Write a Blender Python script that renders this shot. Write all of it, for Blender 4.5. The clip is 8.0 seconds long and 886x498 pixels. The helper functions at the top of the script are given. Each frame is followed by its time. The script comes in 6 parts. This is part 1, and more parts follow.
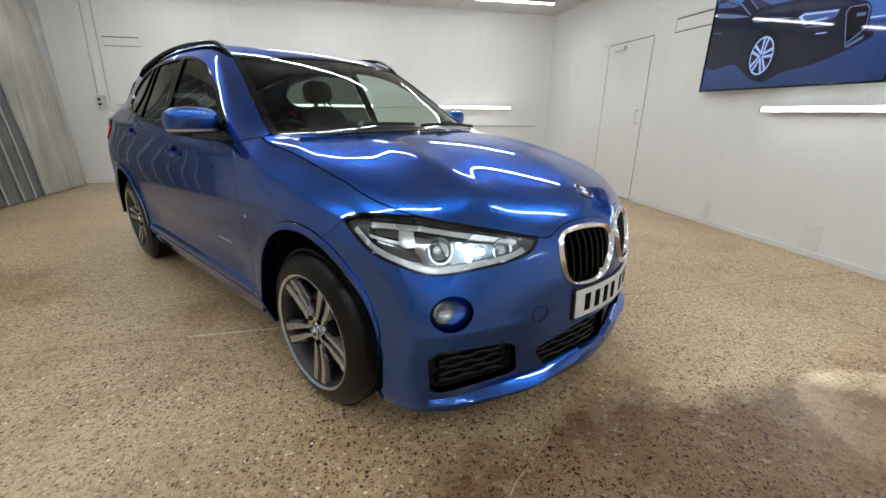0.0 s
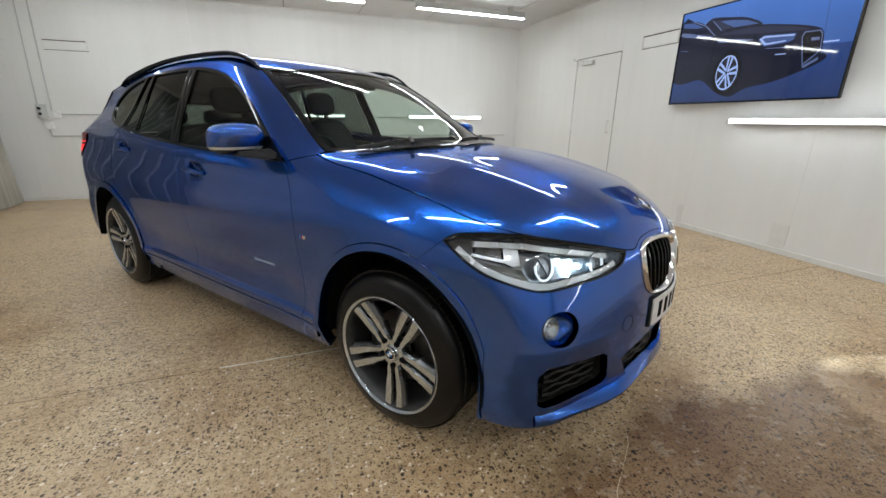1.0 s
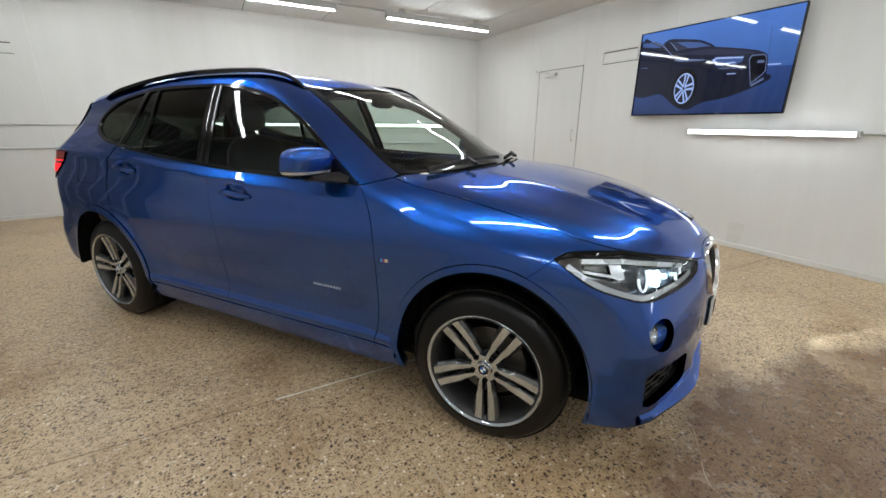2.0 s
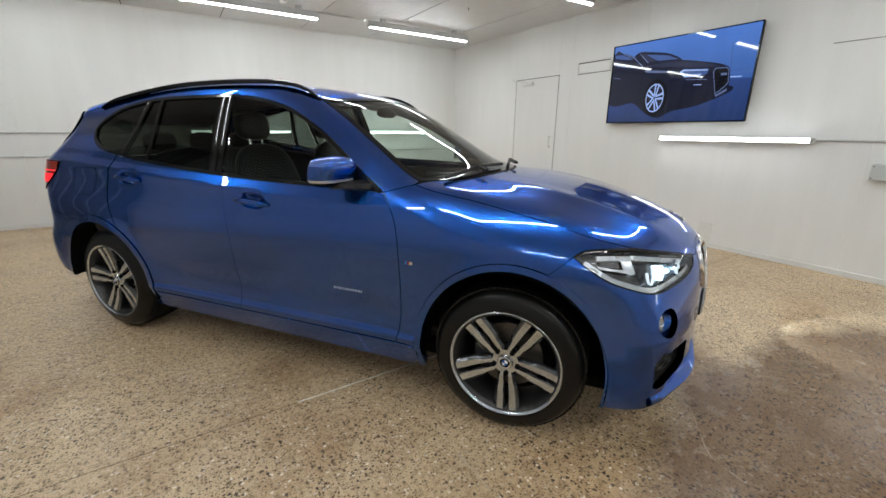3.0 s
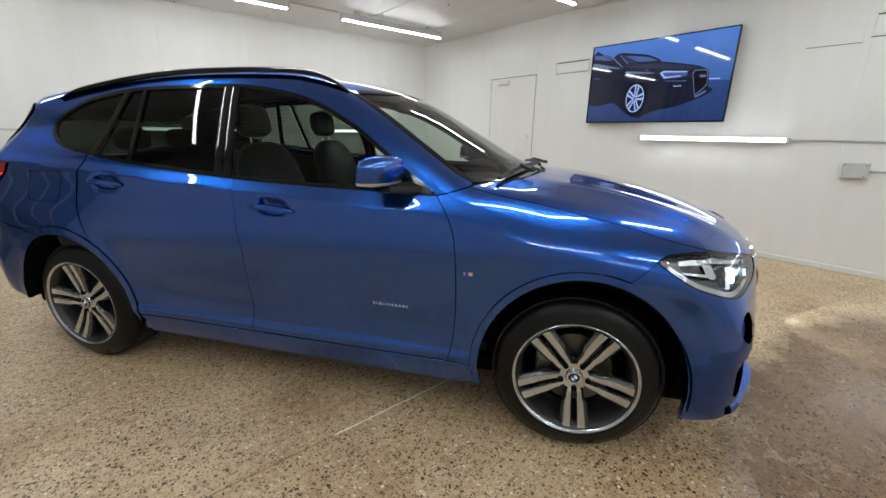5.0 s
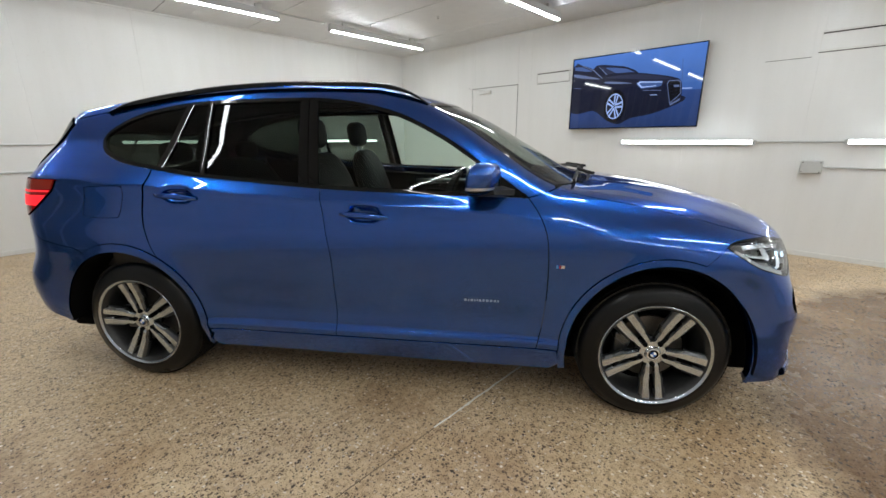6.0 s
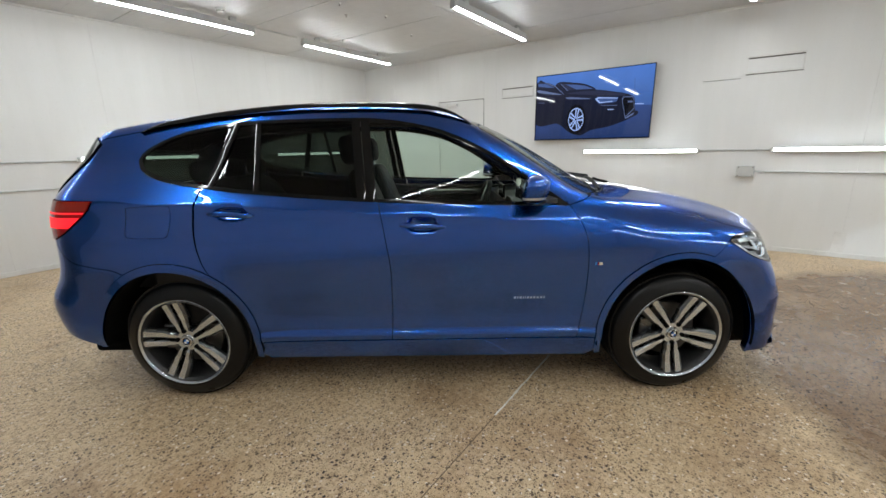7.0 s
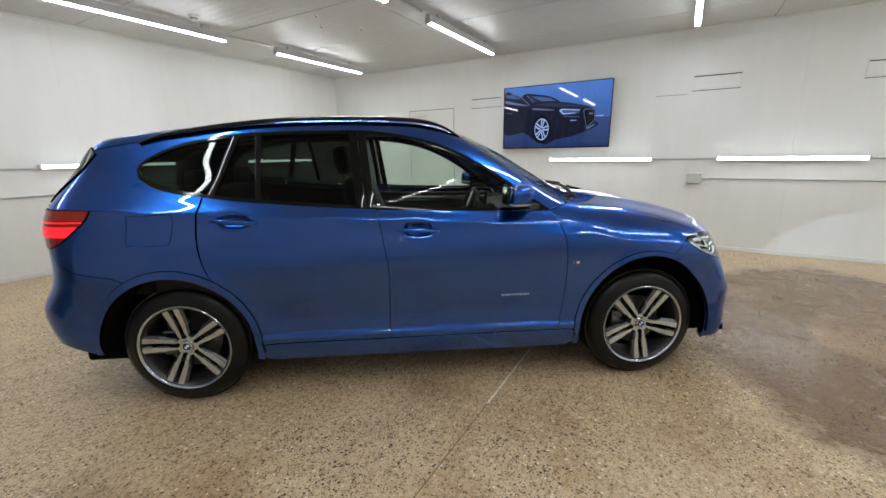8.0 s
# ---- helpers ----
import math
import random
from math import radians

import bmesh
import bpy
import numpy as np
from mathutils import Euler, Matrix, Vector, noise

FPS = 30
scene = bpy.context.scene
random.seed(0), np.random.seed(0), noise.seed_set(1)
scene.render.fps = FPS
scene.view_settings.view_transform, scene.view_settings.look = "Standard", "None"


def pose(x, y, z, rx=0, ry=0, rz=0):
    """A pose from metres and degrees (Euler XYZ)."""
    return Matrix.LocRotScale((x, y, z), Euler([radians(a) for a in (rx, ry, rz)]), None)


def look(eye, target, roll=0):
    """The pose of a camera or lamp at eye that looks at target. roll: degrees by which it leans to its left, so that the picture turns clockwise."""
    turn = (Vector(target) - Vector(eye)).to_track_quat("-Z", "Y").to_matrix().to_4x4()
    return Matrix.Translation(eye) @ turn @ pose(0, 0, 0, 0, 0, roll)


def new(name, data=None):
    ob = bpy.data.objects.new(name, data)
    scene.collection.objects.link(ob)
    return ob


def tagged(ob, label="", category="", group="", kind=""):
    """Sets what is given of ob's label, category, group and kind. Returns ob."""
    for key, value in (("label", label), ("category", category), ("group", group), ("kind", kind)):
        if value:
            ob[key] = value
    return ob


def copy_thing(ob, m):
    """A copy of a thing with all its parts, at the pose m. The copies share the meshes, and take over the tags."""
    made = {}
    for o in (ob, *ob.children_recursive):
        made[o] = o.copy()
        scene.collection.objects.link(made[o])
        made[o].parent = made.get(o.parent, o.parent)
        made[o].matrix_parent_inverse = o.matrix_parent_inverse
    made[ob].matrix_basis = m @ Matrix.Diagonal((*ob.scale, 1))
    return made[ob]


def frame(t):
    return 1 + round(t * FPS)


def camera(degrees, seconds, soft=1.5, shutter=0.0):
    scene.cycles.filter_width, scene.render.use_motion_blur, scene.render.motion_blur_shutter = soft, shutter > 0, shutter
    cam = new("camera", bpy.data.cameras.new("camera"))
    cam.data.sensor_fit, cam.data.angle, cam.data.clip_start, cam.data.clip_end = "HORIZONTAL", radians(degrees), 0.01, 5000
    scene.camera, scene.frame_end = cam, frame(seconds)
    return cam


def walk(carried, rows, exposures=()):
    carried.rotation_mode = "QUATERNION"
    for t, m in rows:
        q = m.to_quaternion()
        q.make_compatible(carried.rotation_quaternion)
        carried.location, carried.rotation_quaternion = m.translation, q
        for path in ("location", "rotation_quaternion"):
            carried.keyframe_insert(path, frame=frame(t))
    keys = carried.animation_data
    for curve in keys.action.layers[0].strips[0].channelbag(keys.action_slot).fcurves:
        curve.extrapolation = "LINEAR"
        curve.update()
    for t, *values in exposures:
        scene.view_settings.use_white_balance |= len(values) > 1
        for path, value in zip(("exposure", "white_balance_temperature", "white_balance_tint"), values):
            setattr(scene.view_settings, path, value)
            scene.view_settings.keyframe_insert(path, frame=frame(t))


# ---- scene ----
cam = camera(95.2, 8.0)
PATH = [
    (0, (0.186, -1.549, 1.2), (0.608, 0.297, 0.559), 0.6),
    (0.5, (-0.058, -1.511, 1.226), (0.465, 0.315, 0.599), 0.8),
    (1, (-0.291, -1.398, 1.232), (0.364, 0.392, 0.626), 0.6),
    (1.5, (-0.562, -1.254, 1.261), (0.233, 0.485, 0.675), 0.2),
    (2.8, (-1.1, -1.167, 1.347), (-0.058, 0.437, 0.762), 0.8),
    (3, (-1.092, -1.17, 1.322), (-0.044, 0.439, 0.762), 0.4),
    (3.5, (-1.109, -1.153, 1.316), (-0.031, 0.436, 0.756), 0.6),
    (4, (-1.138, -1.114, 1.303), (-0.029, 0.452, 0.741), 0.7),
    (5.3, (-1.505, -0.662, 1.305), (-0.226, 0.774, 0.754), 0.4),
    (5.5, (-1.638, -0.614, 1.297), (-0.327, 0.796, 0.754), 0.1),
    (6, (-1.887, -0.458, 1.308), (-0.491, 0.875, 0.784), -0.3),
    (6.5, (-2.119, -0.26, 1.325), (-0.632, 0.977, 0.817), -0.7),
    (7, (-2.382, -0.164, 1.348), (-0.804, 0.965, 0.864), -1.0),
    (7.5, (-2.575, -0.125, 1.375), (-0.933, 0.912, 0.897), -0.9),
    (8, (-2.618, -0.128, 1.377), (-0.939, 0.857, 0.918), -0.8),
]
walk(cam, [(t, look(eye, target, roll)) for t, eye, target, roll in PATH],
     exposures=[(0, 0.0), (4.2, 0.0), (5.4, 0.08), (6.6, 0.06), (8, -0.03)])

# ---- world: a closed room lit only by its own tubes ----
world = bpy.data.worlds.new("world")
scene.world = world
world.use_nodes = True
world.node_tree.nodes["Background"].inputs[0].default_value = (0.9, 0.95, 1.0, 1)
world.node_tree.nodes["Background"].inputs[1].default_value = 0.02

# ---- materials ----
def principled(name, colour, rough=0.5, metal=0.0, coat=0.0, spec=0.5):
    m = bpy.data.materials.new(name)
    m.use_nodes = True
    b = m.node_tree.nodes["Principled BSDF"]
    b.inputs["Base Color"].default_value = (*colour, 1)
    b.inputs["Roughness"].default_value = rough
    b.inputs["Metallic"].default_value = metal
    b.inputs["Coat Weight"].default_value = coat
    b.inputs["Coat Roughness"].default_value = 0.03
    b.inputs["Specular IOR Level"].default_value = spec
    return m


def nodes_of(m):
    t = m.node_tree
    def node(kind, **settings):
        n = t.nodes.new(kind)
        for key, value in settings.items():
            if key in n.inputs:
                n.inputs[key].default_value = value
        return n
    return t, node, t.nodes["Principled BSDF"]


def mapped(t, node, scale=(1, 1, 1)):
    c = node("ShaderNodeTexCoord")
    mp = node("ShaderNodeMapping")
    mp.inputs["Scale"].default_value = scale
    t.links.new(c.outputs["Object"], mp.inputs["Vector"])
    return mp.outputs["Vector"]


def noise_tex(t, node, vec, scale, detail=4.0, rough=0.55):
    n = node("ShaderNodeTexNoise")
    n.inputs["Scale"].default_value, n.inputs["Detail"].default_value, n.inputs["Roughness"].default_value = scale, detail, rough
    t.links.new(vec, n.inputs["Vector"])
    return n.outputs["Fac"]


def ramp(t, node, fac, stops):
    r = node("ShaderNodeValToRGB")
    els = r.color_ramp.elements
    while len(els) < len(stops):
        els.new(0.5)
    for e, (p, c) in zip(els, stops):
        e.position, e.color = p, (*c, 1) if len(c) == 3 else c
    t.links.new(fac, r.inputs["Fac"])
    return r.outputs["Color"]


def grey(v):
    return (v, v, v)


def mix(t, node, fac, a, b, mode="MIX"):
    m = node("ShaderNodeMix")
    m.data_type, m.blend_type = "RGBA", mode
    for sock, val in ((m.inputs["Factor"], fac), (m.inputs[6], a), (m.inputs[7], b)):
        if hasattr(val, "is_output"):
            t.links.new(val, sock)
        elif isinstance(val, (int, float)):
            sock.default_value = val
        else:
            sock.default_value = (*val, 1)
    return m.outputs[2]


def bump(t, node, height, strength, dist, bsdf):
    b = node("ShaderNodeBump")
    b.inputs["Strength"].default_value, b.inputs["Distance"].default_value = strength, dist
    t.links.new(height, b.inputs["Height"])
    t.links.new(b.outputs["Normal"], bsdf.inputs["Normal"])


def worn(name, colour, rough=0.5, metal=0.0, scale=30.0, vary=0.15, bumps=0.1, dist=0.001, coat=0.0, spec=0.5):
    """A surface whose colour and gloss wander at two scales."""
    m = principled(name, colour, rough, metal, coat, spec)
    t, node, b = nodes_of(m)
    v = mapped(t, node)
    fine, broad = noise_tex(t, node, v, scale), noise_tex(t, node, v, scale * 0.08, 2.0)
    lo = tuple(c * (1 - vary) for c in colour)
    hi = tuple(min(1, c * (1 + vary)) for c in colour)
    f = mix(t, node, 0.5, fine, broad)
    t.links.new(ramp(t, node, f, [(0.35, lo), (0.65, hi)]), b.inputs["Base Color"])
    t.links.new(ramp(t, node, broad, [(0.3, grey(max(0.02, rough - 0.08))), (0.7, grey(min(1, rough + 0.08)))]), b.inputs["Roughness"])
    if bumps:
        bump(t, node, fine, bumps, dist, b)
    return m


def glow(name, colour, strength):
    m = principled(name, colour, 0.4)
    b = m.node_tree.nodes["Principled BSDF"]
    b.inputs["Emission Color"].default_value = (*colour, 1)
    b.inputs["Emission Strength"].default_value = strength
    return m


def glass(name, tint, head_on=0.045):
    """A thin pane: it tints what lies behind and mirrors more and more towards grazing, alike from both sides."""
    m = bpy.data.materials.new(name)
    m.use_nodes = True
    t = m.node_tree
    t.nodes.clear()
    out = t.nodes.new("ShaderNodeOutputMaterial")
    clear, gloss, lw, mx = (t.nodes.new(k) for k in ("ShaderNodeBsdfTransparent", "ShaderNodeBsdfGlossy", "ShaderNodeLayerWeight", "ShaderNodeMixShader"))
    clear.inputs["Color"].default_value = (*tint, 1)
    gloss.inputs["Roughness"].default_value = 0.012
    lw.inputs["Blend"].default_value = 0.5
    power, scale = t.nodes.new("ShaderNodeMath"), t.nodes.new("ShaderNodeMath")
    power.operation, power.inputs[1].default_value = "POWER", 5.0
    scale.operation, scale.inputs[1].default_value, scale.inputs[2].default_value = "MULTIPLY_ADD", 1 - head_on, head_on
    t.links.new(lw.outputs["Facing"], power.inputs[0])
    t.links.new(power.outputs[0], scale.inputs[0])
    t.links.new(scale.outputs[0], mx.inputs[0])
    t.links.new(clear.outputs[0], mx.inputs[1])
    t.links.new(gloss.outputs[0], mx.inputs[2])
    t.links.new(mx.outputs[0], out.inputs["Surface"])
    return m


def car_paint():
    """Deep blue metallic base under a sharp clear coat."""
    m = principled("metallic_blue_paint", (0.005, 0.055, 0.25), 0.27, 1.0, 1.0)
    t, node, b = nodes_of(m)
    v = mapped(t, node)
    flake = node("ShaderNodeTexVoronoi")
    flake.inputs["Scale"].default_value = 1400
    t.links.new(v, flake.inputs["Vector"])
    c = mix(t, node, ramp(t, node, flake.outputs["Color"], [(0.2, grey(0)), (0.9, grey(1))]), (0.0023, 0.057, 0.285), (0.0046, 0.096, 0.48))
    t.links.new(c, b.inputs["Base Color"])
    b.inputs["Specular Tint"].default_value = (0.35, 0.50, 0.90, 1)
    b.inputs["Coat IOR"].default_value = 1.65
    dust = noise_tex(t, node, v, 60, 6)
    t.links.new(ramp(t, node, dust, [(0.45, grey(0.006)), (0.85, grey(0.03))]), b.inputs["Coat Roughness"])
    orange = noise_tex(t, node, v, 220, 1.0)
    bp = node("ShaderNodeBump")
    bp.inputs["Strength"].default_value, bp.inputs["Distance"].default_value = 0.012, 0.0004
    t.links.new(orange, bp.inputs["Height"])
    t.links.new(bp.outputs["Normal"], b.inputs["Coat Normal"])
    return m


def floor_concrete():
    """Ground and sealed concrete with exposed pebbles, old stains and a wet-looking patch."""
    m = principled("exposed_aggregate_concrete", (0.3, 0.22, 0.14), 0.4)
    t, node, b = nodes_of(m)
    c = node("ShaderNodeTexCoord")
    v = c.outputs["Object"]
    vor = node("ShaderNodeTexVoronoi")
    vor.inputs["Scale"].default_value = 55
    t.links.new(v, vor.inputs["Vector"])
    broad = noise_tex(t, node, v, 0.7, 5.0, 0.6)
    mid = noise_tex(t, node, v, 5.0, 6.0, 0.65)
    fine = noise_tex(t, node, v, 240, 3.0)
    base = mix(t, node, ramp(t, node, broad, [(0.35, grey(0)), (0.65, grey(1))]), (0.50, 0.335, 0.165), (0.86, 0.655, 0.385))
    base = mix(t, node, ramp(t, node, mid, [(0.35, grey(0.8)), (0.7, grey(0))]), base, (0.46, 0.29, 0.145))
    grit = noise_tex(t, node, v, 34, 6.0, 0.7)
    base = mix(t, node, ramp(t, node, grit, [(0.42, grey(0.0)), (0.66, grey(0.55))]), base, (0.86, 0.72, 0.52))
    base = mix(t, node, ramp(t, node, grit, [(0.32, grey(0.85)), (0.48, grey(0.0))]), base, (0.20, 0.125, 0.065))
    base = mix(t, node, 0.38, base, ramp(t, node, fine, [(0.3, (0.21, 0.14, 0.08)), (0.7, (0.84, 0.665, 0.45))]))
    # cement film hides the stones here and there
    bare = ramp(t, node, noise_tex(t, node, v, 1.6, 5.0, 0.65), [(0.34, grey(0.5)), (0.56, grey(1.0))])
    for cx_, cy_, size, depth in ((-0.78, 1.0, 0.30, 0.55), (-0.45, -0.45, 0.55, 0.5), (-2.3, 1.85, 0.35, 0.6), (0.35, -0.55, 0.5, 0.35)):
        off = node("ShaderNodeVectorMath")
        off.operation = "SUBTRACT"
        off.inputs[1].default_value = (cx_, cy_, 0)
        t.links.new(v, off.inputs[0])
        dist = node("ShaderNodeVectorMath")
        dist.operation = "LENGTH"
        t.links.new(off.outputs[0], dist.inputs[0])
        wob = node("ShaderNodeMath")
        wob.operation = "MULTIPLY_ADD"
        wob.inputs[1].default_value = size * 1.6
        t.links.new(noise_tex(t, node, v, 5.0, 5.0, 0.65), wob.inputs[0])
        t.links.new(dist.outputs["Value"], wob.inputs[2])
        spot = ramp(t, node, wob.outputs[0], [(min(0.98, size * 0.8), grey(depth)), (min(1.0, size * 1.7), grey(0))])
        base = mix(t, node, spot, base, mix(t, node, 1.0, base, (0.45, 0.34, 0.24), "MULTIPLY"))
    stain = ramp(t, node, noise_tex(t, node, v, 1.15, 6.0, 0.62), [(0.52, grey(0)), (0.68, grey(0.75))])
    base = mix(t, node, stain, base, mix(t, node, 1.0, base, (0.62, 0.50, 0.38), "MULTIPLY"))
    # broken outlines for the stones
    wobble = node("ShaderNodeTexNoise")
    wobble.inputs["Scale"].default_value, wobble.inputs["Detail"].default_value = 130.0, 2.0
    t.links.new(v, wobble.inputs["Vector"])
    push = node("ShaderNodeVectorMath")
    push.operation = "MULTIPLY_ADD"
    push.inputs[1].default_value = (0.011, 0.011, 0.011)
    t.links.new(wobble.outputs["Color"], push.inputs[0])
    t.links.new(v, push.inputs[2])
    rough_v = push.outputs[0]
    # pebbles in three sizes: pale chips, brown stones, dark chips
    for scale, keep, reach, tones in ((58, 0.19, 0.42, ((0.46, 0.33, 0.21), (0.92, 0.84, 0.72))), (130, 0.42, 0.42, ((0.05, 0.026, 0.013), (0.30, 0.18, 0.09))), (76, 0.31, 0.42, ((0.03, 0.018, 0.010), (0.19, 0.115, 0.06))), (50, 0.13, 0.38, ((0.020, 0.013, 0.009), (0.12, 0.07, 0.04)))):
        vn = node("ShaderNodeTexVoronoi")
        vn.inputs["Scale"].default_value = scale
        t.links.new(rough_v, vn.inputs["Vector"])
        sp = node("ShaderNodeSeparateColor")
        t.links.new(vn.outputs["Color"], sp.inputs["Color"])
        here = ramp(t, node, vn.outputs["Distance"], [(reach * 0.9, grey(1)), (reach, grey(0))])
        pick = ramp(t, node, sp.outputs[0], [(keep, grey(1)), (keep + 0.02, grey(0))])
        show = mix(t, node, 1.0, mix(t, node, 1.0, here, pick, "MULTIPLY"), bare, "MULTIPLY")
        base = mix(t, node, show, base, ramp(t, node, sp.outputs[1], [(0.0, tones[0]), (1.0, tones[1])]))
    # damp patch in front of the car, ragged by noise
    mp = node("ShaderNodeMapping")
    mp.inputs["Location"].default_value = (-1.5, 1.55, 0)
    mp.inputs["Scale"].default_value = (1, 1, 0)
    t.links.new(v, mp.inputs["Vector"])
    mp2 = node("ShaderNodeMapping")
    mp2.inputs["Rotation"].default_value = (0, 0, radians(2))
    mp2.inputs["Scale"].default_value = (0.476, 0.725, 0)
    t.links.new(mp.outputs["Vector"], mp2.inputs["Vector"])
    ln = node("ShaderNodeVectorMath")
    ln.operation = "LENGTH"
    t.links.new(mp2.outputs["Vector"], ln.inputs[0])
    add = node("ShaderNodeMath")
    add.operation = "MULTIPLY_ADD"
    add.inputs[1].default_value, add.inputs[2].default_value = 0.45, -0.22
    t.links.new(noise_tex(t, node, v, 1.7, 6.0, 0.6), add.inputs[0])
    s = node("ShaderNodeMath")
    s.operation = "ADD"
    t.links.new(ln.outputs["Value"], s.inputs[0])
    t.links.new(add.outputs[0], s.inputs[1])
    damp = ramp(t, node, s.outputs[0], [(0.86, grey(1)), (1.0, grey(0))])
    base = mix(t, node, damp, base, mix(t, node, 1.0, base, (0.37, 0.31, 0.275), "MULTIPLY"))
    t.links.new(base, b.inputs["Base Color"])
    rg = ramp(t, node, mid, [(0.3, grey(0.30)), (0.7, grey(0.5))])
    t.links.new(mix(t, node, damp, rg, mix(t, node, 1.0, rg, grey(0.62), "MULTIPLY")), b.inputs["Roughness"])
    bump(t, node, mix(t, node, 0.5, fine, vor.outputs["Distance"]), 0.25, 0.002, b)
    return m


def white_wall():
    m = principled("white_painted_panel", grey(0.78), 0.38)
    t, node, b = nodes_of(m)
    v = mapped(t, node)
    streak = noise_tex(t, node, mapped(t, node, (3.0, 3.0, 0.35)), 2.2, 5.0)
    fine = noise_tex(t, node, v, 40, 5.0)
    c = mix(t, node, ramp(t, node, streak, [(0.3, grey(0)), (0.75, grey(1))]), (0.80, 0.80, 0.79), (0.765, 0.765, 0.75))
    c = mix(t, node, ramp(t, node, fine, [(0.62, grey(0)), (0.78, grey(0.35))]), c, (0.62, 0.60, 0.57))
    t.links.new(c, b.inputs["Base Color"])
    t.links.new(ramp(t, node, streak, [(0.3, grey(0.28)), (0.7, grey(0.45))]), b.inputs["Roughness"])
    bump(t, node, noise_tex(t, node, v, 9, 3.0), 0.18, 0.004, b)
    return m


M_PAINT = car_paint()
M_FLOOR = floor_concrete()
M_WALL = white_wall()
M_GREY_WALL = worn("pale_grey_wall", grey(0.52), 0.5, scale=6, vary=0.2)
M_CEIL = worn("white_ceiling_panel", grey(0.60), 0.45, scale=8, vary=0.05, bumps=0.05)
M_TRIM = worn("white_trim_paint", (0.74, 0.735, 0.715), 0.45, scale=20, vary=0.06)
M_SEAM = worn("dark_joint", (0.10, 0.095, 0.085), 0.8)
M_PALE = worn("grey_plastic_box", (0.55, 0.56, 0.55), 0.5, scale=15, vary=0.05)
M_TUBE = glow("lit_tube_diffuser", (0.93, 0.985, 1.0), 57.0)
M_TUBE_WALL = glow("lit_wall_tube", (0.94, 0.985, 1.0), 13.0)
M_BLACK = worn("gloss_black_trim", grey(0.003), 0.07, scale=50, vary=0.2, bumps=0, spec=0.34)
M_PLASTIC = worn("textured_black_plastic", grey(0.010), 0.5, scale=300, vary=0.25, bumps=0.3, spec=0.3)
M_RUBBER = worn("tyre_rubber", (0.0035, 0.0035, 0.0036), 0.34, scale=80, vary=0.3, bumps=0.25, spec=0.28)
M_CHROME = worn("chrome", grey(0.86), 0.09, 1.0, scale=60, vary=0.03, bumps=0)
M_ALLOY = worn("machined_alloy", (0.54, 0.60, 0.67), 0.19, 1.0, scale=120, vary=0.06, bumps=0.03)
M_ALLOY_DARK = worn("grey_painted_alloy", (0.13, 0.135, 0.14), 0.26, 0.9, scale=80, vary=0.08, bumps=0)
M_BARREL = worn("dark_wheel_barrel", (0.05, 0.05, 0.05), 0.4, 0.6, scale=80, vary=0.2, bumps=0)
M_DISC = worn("brake_disc_steel", (0.16, 0.15, 0.14), 0.45, 1.0, scale=100, vary=0.15)
M_DARK = worn("matt_black_cavity", grey(0.003), 0.9, spec=0.1)
M_SEAT = worn("black_leather", grey(0.004), 0.5, scale=160, vary=0.25, bumps=0.35, spec=0.25)
M_LINER = worn("anthracite_headliner", (0.014, 0.0145, 0.015), 0.9, scale=200)
M_GLASS = glass("windscreen_glass", (0.68, 0.76, 0.71), 0.035)
M_GLASS_SIDE = glass("side_window_glass", (0.76, 0.85, 0.80), 0.026)
M_GLASS_DARK = glass("privacy_glass", (0.125, 0.15, 0.13), 0.020)
M_LENS = glass("clear_lamp_lens", (0.95, 0.96, 0.97), 0.035)
M_SILVER = worn("silvered_reflector", grey(0.75), 0.14, 1.0, scale=50, vary=0.05, bumps=0)
M_WHITE = worn("white_plastic", grey(0.8), 0.4)
M_RED = principled("red_lamp_lens", (0.30, 0.003, 0.004), 0.12, 0, 0.6)
M_LED = glow("headlamp_led", (0.55, 0.82, 1.0), 8.0)

# ---- mesh helpers ----
def link(name, me, material, parent=None, label=""):
    me.materials.append(material)
    ob = new(name, me)
    if parent is not None:
        ob.parent = parent
    if label:
        tagged(ob, label)
    return ob


def part(name, bm, material, parent, label="", smooth=False):
    """One bmesh as one mesh object under a thing or a part."""
    me = bpy.data.meshes.new(name)
    bmesh.ops.recalc_face_normals(bm, faces=bm.faces)
    bm.to_mesh(me)
    bm.free()
    if smooth:
        me.shade_smooth()
        me.set_sharp_from_angle(angle=radians(40))
    return link(name, me, material, parent, label)


def box(x0, x1, y0, y1, z0, z1, bevel=0.0, bm=None, seg=2):
    out = bmesh.new() if bm is None else bm
    vs = [out.verts.new((x, y, z)) for x in (x0, x1) for y in (y0, y1) for z in (z0, z1)]
    fs = [out.faces.new([vs[i] for i in f]) for f in ((0, 1, 3, 2), (4, 6, 7, 5), (0, 4, 5, 1), (2, 3, 7, 6), (0, 2, 6, 4), (1, 5, 7, 3))]
    if bevel:
        bmesh.ops.bevel(out, geom=list({e for f in fs for e in f.edges}), offset=bevel, segments=seg, affect="EDGES", profile=0.5)
    return out


def rod(p0, p1, r, bm=None, n=12, r2=None):
    out = bmesh.new() if bm is None else bm
    p0, p1 = Vector(p0), Vector(p1)
    d = p1 - p0
    m = Matrix.Translation((p0 + p1) / 2) @ d.to_track_quat("Z", "Y").to_matrix().to_4x4()
    bmesh.ops.create_cone(out, cap_ends=True, segments=n, radius1=r, radius2=r if r2 is None else r2, depth=d.length, matrix=m)
    return out


